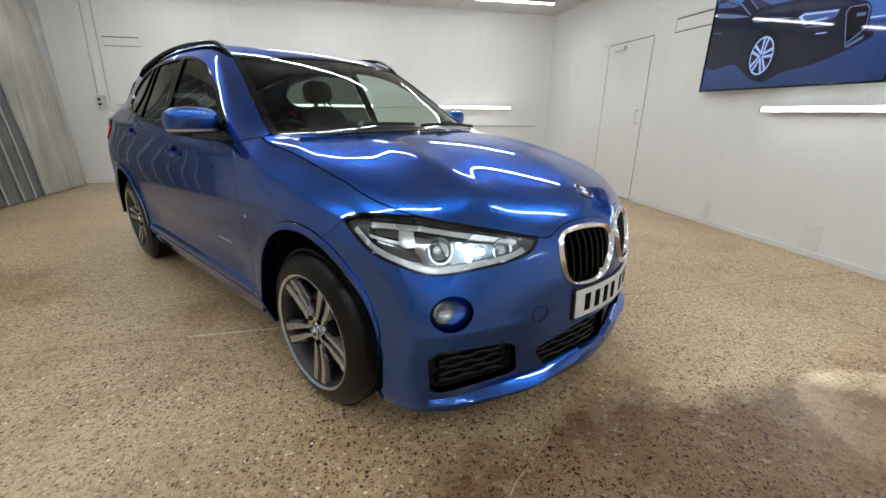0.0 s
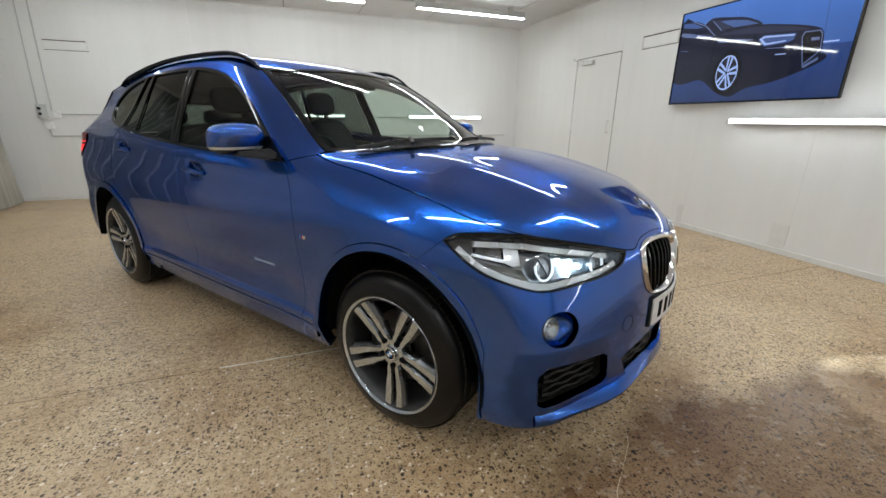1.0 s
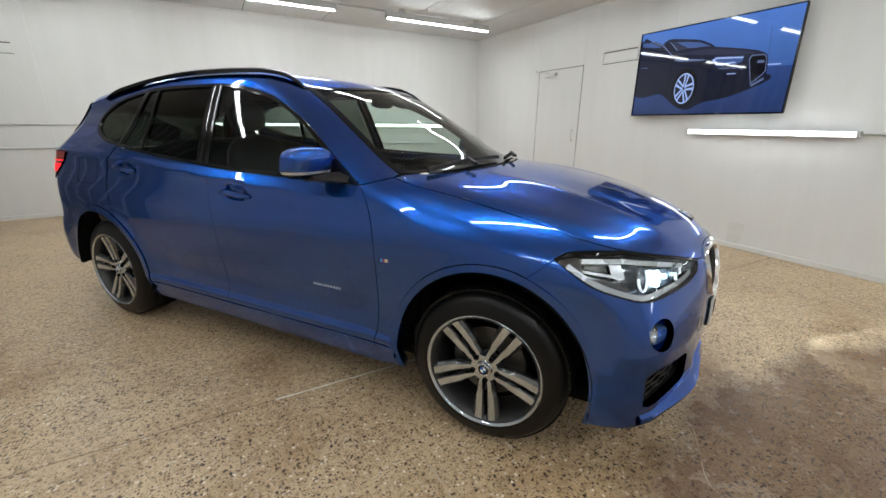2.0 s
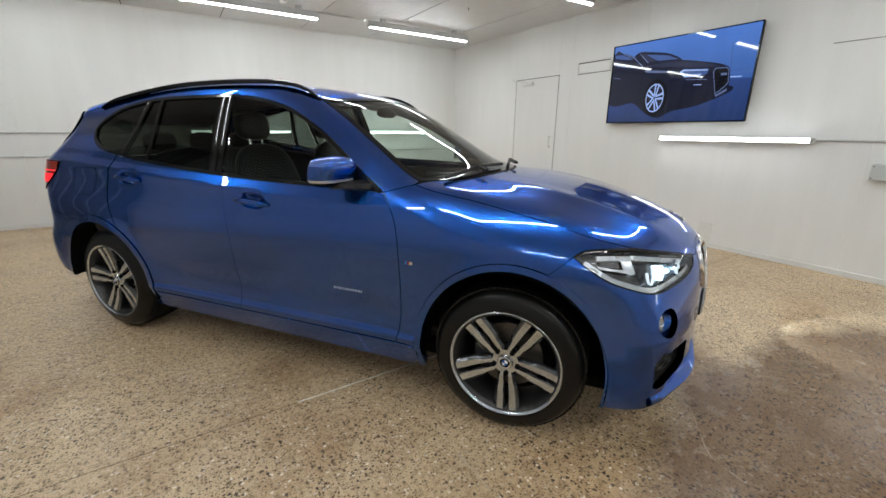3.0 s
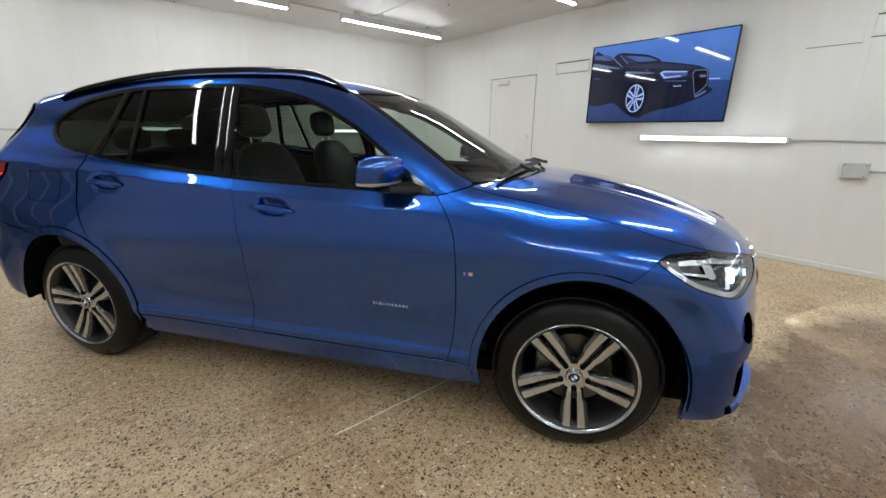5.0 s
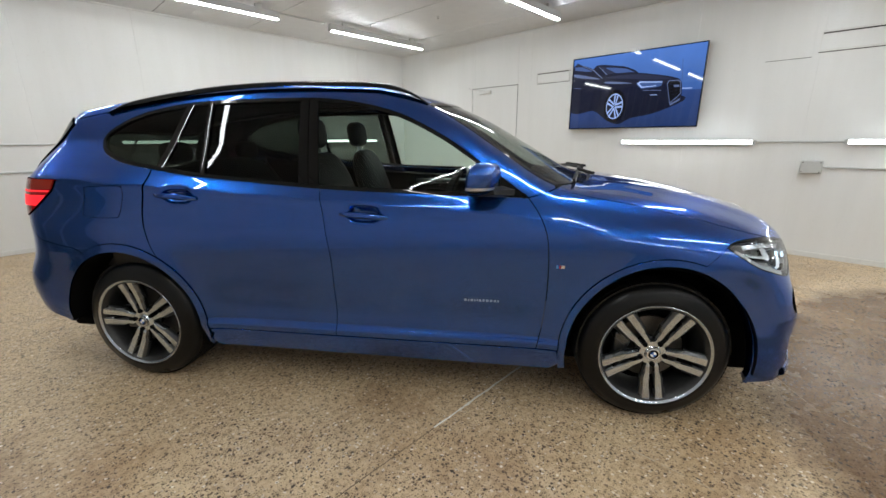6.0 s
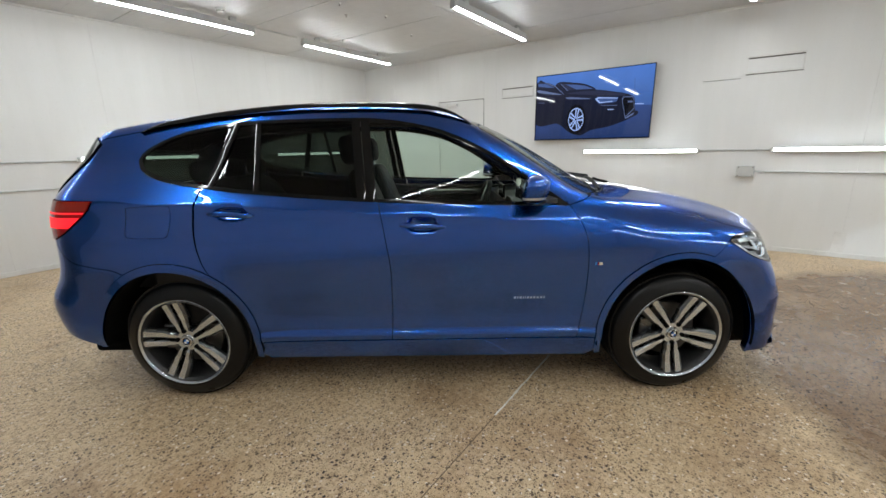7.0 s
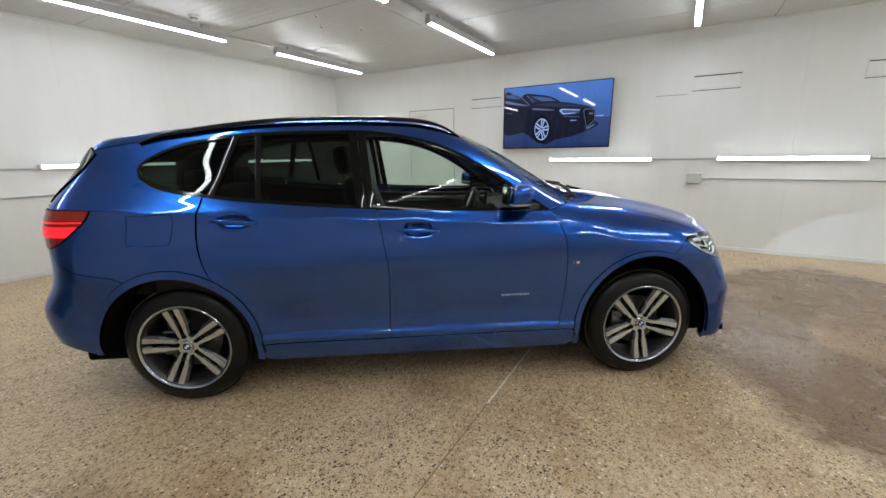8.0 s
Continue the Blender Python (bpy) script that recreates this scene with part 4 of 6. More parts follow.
def turned(profile, n=40):
    """A turned piece about z from (r, z) points."""
    bm = bmesh.new()
    rings = [[bm.verts.new((r * math.cos(a), r * math.sin(a), z)) for r, z in profile] for a in np.linspace(0, 2 * math.pi, n, endpoint=False)]
    for i in range(n):
        for j in range(len(profile) - 1):
            bm.faces.new((rings[i][j], rings[i][j + 1], rings[(i + 1) % n][j + 1], rings[(i + 1) % n][j]))
    bmesh.ops.remove_doubles(bm, verts=bm.verts, dist=1e-5)
    return bm


def both_sides(name, make, material, parents, label="", smooth=True):
    """make() gives a bmesh for the right-hand side; the left is its mirror."""
    obs = []
    for sy, parent in zip((1, -1), parents):
        bm = make()
        if sy < 0:
            bmesh.ops.scale(bm, vec=(1, -1, 1), verts=bm.verts)
            bmesh.ops.reverse_faces(bm, faces=bm.faces)
        obs.append(part(name, bm, material, parent, label, smooth))
    return obs


def cushion(cx, cy, cz, sx, sy, sz, m=None, power=3.0, nu=24, nv=14):
    """A padded block with rounded sides."""
    bm = bmesh.new()
    rows = []
    for v in np.linspace(-math.pi / 2, math.pi / 2, nv):
        ring = []
        for u in np.linspace(-math.pi, math.pi, nu, endpoint=False):
            f = lambda t: math.copysign(abs(t) ** (2 / power), t)
            ring.append(bm.verts.new((sx * f(math.cos(v)) * f(math.cos(u)), sy * f(math.cos(v)) * f(math.sin(u)), sz * f(math.sin(v)))))
        rows.append(ring)
    for a, b in zip(rows[:-1], rows[1:]):
        for i in range(nu):
            bm.faces.new((a[i], a[(i + 1) % nu], b[(i + 1) % nu], b[i]))
    bmesh.ops.remove_doubles(bm, verts=bm.verts, dist=1e-5)
    return moved(bm, Matrix.Translation((cx, cy, cz)) @ (m or Matrix()))


CARS = (car, car)
# headlamps
def lipped(outline, off, lip, **kw):
    return shell(outline, wrap, off=off, lip=lip, **kw)


M_LAMP_BLACK = worn("lamp_housing_black", grey(0.045), 0.3, scale=90, vary=0.2, bumps=0.05)
M_SATIN = worn("satin_silver_bezel", (0.62, 0.66, 0.70), 0.26, 0.6, scale=40, vary=0.08, bumps=0.02)
M_DRL = glow("daylight_ring", (0.80, 0.92, 1.0), 0.8)
M_BOWL = worn("facetted_reflector", (0.70, 0.75, 0.80), 0.25, 0.7, scale=120, vary=0.25, bumps=0.5, dist=0.004)
M_LAMP_GREY = worn("lamp_reflector_grey", (0.44, 0.48, 0.53), 0.2, 0.8, scale=40, vary=0.25, bumps=0.05)
lamps = pair("headlamp", lipped(headlamp_outline, -0.062, -0.056, cell=0.03, gap=0.004), M_LAMP_GREY, car, "lit headlamp with silver bezel and clear lens")


def lamp_band(line_, d0, d1, off, name, mat):
    """A strip inside the lamp that follows one of its edges."""
    q = inset(headlamp_outline, d0)
    r = inset(headlamp_outline, d1)
    idx = [i for i in range(len(headlamp_outline)) if np.min(np.linalg.norm(line_ - headlamp_outline[i], axis=1)) < 1e-6]
    geo = shell(ring_of(q[idx], r[idx][::-1]), wrap, off=off, cell=0.03, lip=0.02, gap=0.0)
    sheet(name, geo, mat, lamps[0])
    sheet(name, flipped(geo), mat, lamps[1])


lamp_band(lamp_low[3:-2], 0.008, 0.027, -0.016, "bezel", M_SATIN)
lamp_band(np.concatenate([lamp_back[4:], lamp_top2[:-3]]), 0.012, 0.030, -0.030, "upper_bezel", M_BOWL)
pair_rim = frame_geo(headlamp_outline, 0.005, wrap, 0.0005, 0.02)
sheet("lens_edge", pair_rim, M_BLACK, lamps[0], "black edge of the lens")
sheet("lens_edge", flipped(pair_rim), M_BLACK, lamps[1], "black edge of the lens")


def lamp_piece(corners, off, lip, name, mat):
    """A flat-fronted piece inside the lamp, from corners on the unrolled skin."""
    geo = shell(line(*corners, corners[0], step=0.01)[:-1], wrap, off=off, cell=0.03, lip=lip, gap=0.0)
    sheet(name, geo, mat, lamps[0])
    sheet(name, flipped(geo), mat, lamps[1])


lamp_piece([(1.794, 0.848), (1.843, 0.844), (1.846, 0.795), (1.820, 0.790), (1.794, 0.803)], -0.026, 0.03, "divider", M_SATIN)
lamp_piece([(1.690, 0.829), (1.800, 0.812), (1.800, 0.801), (1.695, 0.817)], -0.024, 0.03, "side_rib", M_SATIN)
lamp_piece([(1.715, 0.856), (1.788, 0.848), (1.789, 0.822), (1.700, 0.834)], -0.036, 0.02, "side_pocket", M_LAMP_BLACK)
lamp_piece([tuple(q) for q in front([(0.69, 0.822), (0.55, 0.80), (0.48, 0.79), (0.50, 0.752), (0.68, 0.738)])], -0.056, 0.005, "reflector", M_BOWL)
lamp_piece([(1.712, 0.803), (1.850, 0.780), (1.870, 0.748), (1.80, 0.757)], -0.036, 0.02, "lower_pocket", M_LAMP_BLACK)
for y, z, r, name in ((0.705, 0.788, 0.046, "projector"), (0.527, 0.774, 0.040, "projector")):
    p, n = on_skin(y, z, 0.052)
    m = facing(p, (n + Vector((1.2, 0, 0.05))).normalized())
    both_sides(name, lambda: moved(turned([(r, 0.022), (r * 0.93, 0.024), (r * 0.9, 0.012), (r * 0.8, 0.0), (r * 0.55, -0.012), (0.0, -0.014)]), m), M_LAMP_GREY, lamps)
    def half_ring():
        ring = turned([(r * 0.96, 0.020), (r * 1.04, 0.026), (r * 0.98, 0.031), (r * 0.90, 0.026), (r * 0.96, 0.020)])
        bmesh.ops.delete(ring, geom=[q for q in ring.verts if q.co.y > 0.35 * r], context="VERTS")
        return moved(ring, m)
    both_sides("light_ring", half_ring, M_DRL, lamps)
    both_sides("projector_led", lambda: moved(turned([(r * 0.34, -0.006), (r * 0.3, 0.0), (0.0, 0.002)]), m), M_SILVER, lamps)
    both_sides("projector_lens", lambda: moved(turned([(r * 0.58, 0.0), (r * 0.55, 0.012), (r * 0.42, 0.022), (r * 0.2, 0.027), (0.0, 0.028)]), m), M_LENS, lamps)
for y, z, w, h in ((0.640, 0.797, 0.012, 0.006), (0.606, 0.791, 0.011, 0.006), (0.622, 0.768, 0.030, 0.010), (0.580, 0.772, 0.010, 0.006)):
    p, n = on_skin(y, z, 0.046)
    m = facing(p, (n + Vector((1.2, 0, 0))).normalized())
    both_sides("led_unit", lambda: moved(cushion(0, 0, 0, h, w, 0.012, None, 2.4), m), M_LED, lamps)
geo = lipped(headlamp_outline, -0.002, 0.006, cell=0.035, gap=0.003)
sheet("lens", geo, M_LENS, lamps[0], "clear lens")
sheet("lens", flipped(geo), M_LENS, lamps[1], "clear lens")

tip = inset(headlamp_outline, 0.008)
rear_tip = np.array([tuple(q) for q in half_clip([tuple(q) for q in tip], 0, lamp_rear[0] + 0.09, -1)])
geo = shell(rear_tip, wrap, off=-0.026, cell=0.03, lip=0.02, gap=0)
sheet("lamp_side_panel", geo, M_LAMP_BLACK, lamps[0], "black ribbed lamp corner")
sheet("lamp_side_panel", flipped(geo), M_LAMP_BLACK, lamps[1], "black ribbed lamp corner")

# kidney grilles: chrome frames and upright slats
kid_frames = pair("grille_frame", frame_geo(front(inset(spline(KIDNEY, True, 0.012), -0.004)), 0.017, wrap, 0.006, 0.03, 0.007), M_CHROME, car, "bright chrome grille frame")
for f in kid_frames:
    f.data.attributes.remove(f.data.attributes["custom_normal"])
    f.data.set_sharp_from_angle(angle=radians(70))
for k in range(8):
    y = 0.048 + 0.0345 * k
    zs = np.linspace((0.655, 0.622, 0.606, 0.602, 0.602, 0.603, 0.608, 0.632)[k], (0.782, 0.795, 0.80, 0.802, 0.80, 0.797, 0.79, 0.772)[k], 8)
    base = wrap(front([(y, z) for z in zs]))
    def slat(base=base):
        bm = bmesh.new()
        rows = []
        for q in base:
            rows.append([bm.verts.new((q[0] + dx, q[1] + dy, q[2])) for dx, dy in ((-0.008, -0.005), (-0.004, 0.0), (-0.008, 0.005), (-0.045, 0.007), (-0.045, -0.003))])
        for a, b in zip(rows[:-1], rows[1:]):
            for i in range(5):
                bm.faces.new((a[i], a[(i + 1) % 5], b[(i + 1) % 5], b[i]))
        return bm
    both_sides("grille_slat", slat, M_BLACK, kid_frames, "", False)

# fog lamps and the intakes' mesh
p, n = on_skin(0.75, 0.593, 0.0)
m_fog = facing(p - n * 0.036, (n + Vector((0.8, 0, 0))).normalized()) @ Matrix.Scale(0.78, 4)


def fog_well():
    """A blue cup behind the round opening, following its edge."""
    bm = bmesh.new()
    rows = []
    for f, depth in ((1.03, 0.012), (1.0, 0.026), (0.9, 0.044), (0.65, 0.056), (0.03, 0.058)):
        q = wrap(fog_c + (fog_hole - fog_c) * f)
        q = q - slope(q) * depth
        rows.append([bm.verts.new(tuple(c)) for c in q])
    for a, b in zip(rows[:-1], rows[1:]):
        for i in range(len(a)):
            bm.faces.new((a[i], a[(i + 1) % len(a)], b[(i + 1) % len(a)], b[i]))
    return bm


both_sides("fog_lamp_well", fog_well, M_PAINT, CARS, "blue recess")
fogs = both_sides("fog_lamp", lambda: moved(turned([(0.049, -0.012), (0.048, 0.012), (0.043, 0.016), (0.038, 0.006), (0.022, -0.006), (0.0, -0.010)]), m_fog), M_LAMP_GREY, CARS, "round fog lamp")
both_sides("fog_lens", lambda: moved(turned([(0.042, 0.014), (0.034, 0.020), (0.017, 0.025), (0.0, 0.026)]), m_fog), M_LENS, fogs)


M_MESH = worn("black_moulded_mesh", grey(0.0045), 0.42, scale=120, vary=0.2, bumps=0.1, spec=0.3)


def wave_mesh(y0, y1, z0, z1, pitch, depth, rise):
    """Wavy bars across an intake, each a low-high ribbon with depth, joined by short uprights."""
    bm = bmesh.new()
    n = int(round((z1 - z0) / pitch))
    cells = int(round((y1 - y0) / 0.05))
    for k in range(n + 1):
        z = z0 + pitch * k
        ys = []
        for i in range(cells + 1):
            y = y0 + (y1 - y0) * i / cells
            up = rise if (i + k) % 2 else -rise
            ys += [(y - 0.012, up), (y + 0.012, up)]
        ys = [(min(max(y, y0), y1), u) for y, u in ys]
        pts = wrap(front([(max(0.002, y), z + u) for y, u in ys]))
        rows = []
        for q in pts:
            rows.append([bm.verts.new((q[0] - depth + dx, q[1], q[2] + dz)) for dx, dz in ((0, -0.0065), (0.003, 0.0), (0, 0.0065), (-0.03, 0.005), (-0.03, -0.005))])
        for a, b in zip(rows[:-1], rows[1:]):
            for i in range(5):
                bm.faces.new((a[i], a[(i + 1) % 5], b[(i + 1) % 5], b[i]))
    return bm


both_sides("side_intake_mesh", lambda: wave_mesh(0.52, 0.75, 0.330, 0.450, 0.026, 0.045, 0.0035), M_MESH, CARS, "black honeycomb intake mesh", False)
both_sides("centre_intake_mesh", lambda: wave_mesh(0.0, 0.40, 0.272, 0.43, 0.026, 0.04, 0.0035), M_MESH, CARS, "black honeycomb intake mesh", False)
geo = shell(inset(side_vent, -0.004), wrap, off=-0.06, cell=0.03, lip=-0.050, gap=0.0)
pair("intake_duct", geo, M_PLASTIC, car, "black intake surround")
mo = ring_of(mid_open, line(mid_open[-1], mid_open[0]))
geo = shell(mo, wrap, off=-0.065, cell=0.03, lip=-0.05, gap=0.0)
sheet("centre_intake", joined(geo, flipped(geo)), M_PLASTIC, car, "black lower intake")
# lower blade under the intakes, standing forward
def blade():
    bm = bmesh.new()
    rows = []
    for y in np.linspace(0.0, 0.80, 26):
        p0 = wrap(front([(max(y, 0.002), 0.262)]))[0]
        out = 0.012 + 0.03 * math.exp(-((y - 0.48) / 0.2) ** 2)
        n0 = slope(p0[None])[0]
        n0[2] = 0
        rows.append([bm.verts.new(Vector(p0) + Vector(n0) * o + Vector((0, 0, dz))) for o, dz in ((-0.02, 0.032), (0.0, 0.026), (out, 0.002), (out * 0.9, -0.012), (-0.03, -0.05))])
    for a, b in zip(rows[:-1], rows[1:]):
        for i in range(4):
            bm.faces.new((a[i], a[i + 1], b[i + 1], b[i]))
    return bm
both_sides("front_blade", blade, M_PAINT, CARS, "blue lower bumper blade")

# round cover of the towing eye
tow = np.stack([front([(0.43, 0.53)])[0][0] + 0.031 * np.cos(np.linspace(0, 2 * np.pi, 36, endpoint=False)), 0.53 + 0.031 * np.sin(np.linspace(0, 2 * np.pi, 36, endpoint=False))], 1)
sheet("towing_cover_joint", frame_geo(tow, 0.0022, wrap, 0.0006, 0.002), M_DARK, car, "thin round joint of the towing cover")
# number plate: white, with plain dark bars
def on_nose(y0, y1, z0, z1, off, lip):
    ring = front(line((y0, z0), (y0, z1), (y1, z1), (y1, z0), (y0, z0), step=0.03)[:-1])
    return shell(ring_of(ring), wrap, off=off, cell=0.05, lip=lip, gap=0.0)


g = on_nose(0.0005, 0.26, 0.467, 0.577, 0.013, 0.006)
plate = sheet("number_plate", joined(g, flipped(g)), M_WHITE, car, "white number plate with dark bars")
g = on_nose(0.0005, 0.268, 0.460, 0.584, 0.006, 0.012)
sheet("plate_holder", joined(g, flipped(g)), M_PLASTIC, car)
for y, sides in ((0.197, (1, -1)), (0.137, (1, -1)), (0.077, (1, -1)), (0.017, (1,))):
    g = on_nose(max(y - 0.016, 0.002), y + 0.016, 0.488, 0.557, 0.0142, 0.001)
    for sgn in sides:
        sheet("plate_bar", g if sgn > 0 else flipped(g), M_DARK, plate)

# round badges of plain quarters
M_BADGE_BLUE = worn("badge_blue", (0.03, 0.13, 0.42), 0.2, scale=60, bumps=0)


def roundel(m, r, parent):
    rim = part("badge", moved(turned([(r, 0.0), (r * 0.98, 0.004), (r * 0.9, 0.005), (r * 0.88, 0.003), (0, 0.003)]), m), M_BLACK, parent, "round badge", True)
    part("badge_ring", moved(turned([(r * 1.02, 0.0), (r * 1.03, 0.004), (r * 0.97, 0.006), (r * 0.95, 0.004)]), m), M_CHROME, rim, "", True)
    for k in range(4):
        bm = bmesh.new()
        a = np.linspace(k * math.pi / 2, (k + 1) * math.pi / 2, 10)
        top = [bm.verts.new((0, 0, 0.0055))] + [bm.verts.new((r * 0.6 * math.cos(t), r * 0.6 * math.sin(t), 0.005)) for t in a]
        low = [bm.verts.new((v.co.x, v.co.y, 0.002)) for v in top]
        bm.faces.new(top)
        for i in range(len(top)):
            bm.faces.new((top[i - 1], low[i - 1], low[i], top[i]))
        part("badge_quarter", moved(bm, m), M_BADGE_BLUE if k % 2 else M_WHITE, rim)


pb = plan(np.array([[2.035, 0.0]]))
roundel(facing(Vector(pb[0]), Vector(slope(pb)[0])), 0.041, car)
for w in [o for o in car.children if o.name.startswith("wheel") and "bolt" not in o.name]:
    roundel(pose(0, -0.0255, 0, 90, 0, 0), 0.0215, [c for c in w.children if c.name.startswith("centre_cap")][0])


# door mirrors
def mirror_shell(z_lo, z_hi, grow=1.0):
    bm = bmesh.new()
    rows = []
    for v in np.linspace(z_lo, z_hi, 15):
        s = max(0.0, 1 - abs(v) ** 3.2) ** 0.42
        ring = []
        for u in np.linspace(0, 2 * math.pi, 36, endpoint=False):
            cu, su = math.cos(u), math.sin(u)
            cx = math.copysign(abs(cu) ** 0.68, cu)
            cy = math.copysign(abs(su) ** 0.68, su)
            x = 0.535 + (0.080 if cu > 0 else 0.050) * cx * s * grow + 0.012 * v
            y = -0.928 + 0.108 * cy * s * grow
            ring.append(bm.verts.new((x + 0.16 * (y + 0.85), y, 1.145 + 0.070 * v * grow)))
        rows.append(ring)
    for a, b in zip(rows[:-1], rows[1:]):
        for i in range(36):
            bm.faces.new((a[i], a[(i + 1) % 36], b[(i + 1) % 36], b[i]))
    bm.faces.new(rows[0]), bm.faces.new(rows[-1])
    return bm


caps = both_sides("wing_mirror", lambda: mirror_shell(-0.42, 1.0), M_PAINT, CARS, "blue door mirror with black foot")
both_sides("mirror_base", lambda: mirror_shell(-0.93, -0.60, 0.975), M_BLACK, caps)
both_sides("turn_signal", lambda: mirror_shell(-0.60, -0.42, 0.985), M_SATIN, caps, "silvery turn signal strip")


def mirror_foot():
    bm = bmesh.new()
    rows = []
    for y, x, z, a, h in ((-0.81, 0.63, 1.078, 0.075, 0.028), (-0.85, 0.60, 1.08, 0.06, 0.024), (-0.89, 0.57, 1.085, 0.05, 0.02), (-0.95, 0.54, 1.09, 0.045, 0.018)):
        rows.append([bm.verts.new((x + a * cx, y, z + h * cz)) for cx, cz in ((-1, -0.4), (-0.8, 0.7), (0, 1), (0.9, 0.4), (1, -0.6), (0, -1))])
    for p0, p1 in zip(rows[:-1], rows[1:]):
        for i in range(6):
            bm.faces.new((p0[i], p0[(i + 1) % 6], p1[(i + 1) % 6], p1[i]))
    bm.faces.new(rows[0]), bm.faces.new(rows[-1])
    return bm


both_sides("mirror_foot", mirror_foot, M_PLASTIC, caps)
M_MIRROR = principled("mirror_glass", grey(0.85), 0.02, 1.0)
both_sides("mirror_glass", lambda: moved(box(-0.004, 0.002, -0.085, 0.085, -0.05, 0.045, 0.003), pose(0.472, -0.93, 1.15, 0, 4, 9)), M_MIRROR, caps)


# handles, fuel flap, lettering
def handle(xh, zh):
    def make():
        bm = bmesh.new()
        rows = []
        for u in np.linspace(-1, 1, 15):
            x = xh + 0.118 * u
            w = half_width(np.array([x]), np.array([zh - 0.055]))[0] - 0.004
            out = 0.026 * (1 - abs(u) ** 3.2) + 0.002
            h = 0.0145 * (1 - 0.55 * abs(u) ** 2.5)
            zc = zh - 0.004 + 0.004 * (1 - u * u) - 0.058 * (x - xh)
            rows.append([bm.verts.new((x, -(w + out * oy), zc + h * oz)) for oy, oz in ((1, -0.35), (0.96, 0.4), (0.75, 0.95), (0.15, 0.8), (0.1, -0.7), (0.7, -1))])
        for a, b in zip(rows[:-1], rows[1:]):
            for i in range(6):
                bm.faces.new((a[i], a[(i + 1) % 6], b[(i + 1) % 6], b[i]))
        bm.faces.new(rows[0]), bm.faces.new(rows[-1])
        return bm
    return make


both_sides("door_handle", handle(-0.02, 0.968), M_PAINT, door_f, "blue pull handle")
both_sides("door_handle", handle(-1.002, 1.040), M_PAINT, door_r, "blue pull handle")
flap = flank(spline([(-1.535, 1.078), (-1.43, 1.084), (-1.335, 1.086), (-1.312, 1.07), (-1.315, 0.99), (-1.33, 0.932), (-1.36, 0.924), (-1.45, 0.922), (-1.53, 0.926), (-1.55, 0.945), (-1.545, 1.02), (-1.545, 1.068)], True))
g = frame_geo(flap, 0.0022, wrap, 0.0006, 0.003)
sheet("fuel_flap_joint", g, M_DARK, car, "dark joint round the fuel flap")


M_SCRIPT = worn("satin_metal_script", (0.36, 0.42, 0.52), 0.3, 0.0, scale=60, vary=0.05, bumps=0)


def letter_bars(x0, widths, z, h, mat, name):
    x = x0
    for w, up in widths:
        y = -half_width(np.array([x + w / 2]), np.array([z]))[0]
        both_sides(name, lambda: box(x, x + w, y - 0.0025, y + 0.002, z, z + h * up, 0.0008, seg=1), mat, CARS, "", False)
        x += w + 0.0062


letter_bars(0.455, [(0.012, 0.8), (0.006, 1), (0.012, 1), (0.005, 0.7), (0.005, 0.7), (0.010, 0.7), (0.010, 0.7), (0.012, 1), (0.012, 1), (0.012, 0.7), (0.006, 1)], 0.563, 0.022, M_SCRIPT, "chrome_script")
M_RED_BAR, M_BLUE_BAR = worn("red_enamel", (0.4, 0.02, 0.02), 0.3), worn("pale_blue_enamel", (0.12, 0.35, 0.7), 0.3)
for xb, mat in ((0.868, M_BLUE_BAR), (0.874, M_BADGE_BLUE), (0.880, M_RED_BAR), (0.887, M_CHROME)):
    y = -half_width(np.array([xb]), np.array([0.755]))[0]
    both_sides("wing_badge", lambda: box(xb, xb + (0.018 if mat is M_CHROME else 0.005), y - 0.0025, y + 0.002, 0.748, 0.763, 0.0008, seg=1), mat, CARS, "", False)


# roof rails, cowl, wipers, aerial
def rail():
    bm = bmesh.new()
    rows = []
    xs = np.linspace(0.245, -1.56, 46)
    top = plan(np.stack([xs, np.full(46, RAIL_Y + 0.004)], 1))
    for i, (x, q) in enumerate(zip(xs, top)):
        e = min(1.0, min(i, 45 - i) / 5.0)
        lift = 0.004 + 0.034 * e * (2 - e) * 0.9
        hgt = 0.009 + 0.015 * e
        yc = RAIL_Y + 0.006
        rows.append([bm.verts.new((x, -(yc + dy), q[2] + dz)) for dy, dz in ((-0.014, lift - hgt), (-0.015, lift - 0.004), (-0.006, lift), (0.007, lift), (0.016, lift - 0.006), (0.017, lift - hgt))])
    for a, b in zip(rows[:-1], rows[1:]):
        for i in range(6):
            bm.faces.new((a[i], a[(i + 1) % 6], b[(i + 1) % 6], b[i]))
    bm.faces.new(rows[0]), bm.faces.new(rows[-1])
    return bm


both_sides("roof_rail", rail, M_BLACK, CARS, "gloss black roof rail")
cowl_open = np.concatenate([screen_low[::-1] + [-0.012, 0], cowl])
sheet("cowl", shell(mirrored_outline(cowl_open), plan, off=-0.012, cell=0.05, lip=0.03, gap=0.0), M_PLASTIC, car, "black scuttle panel")


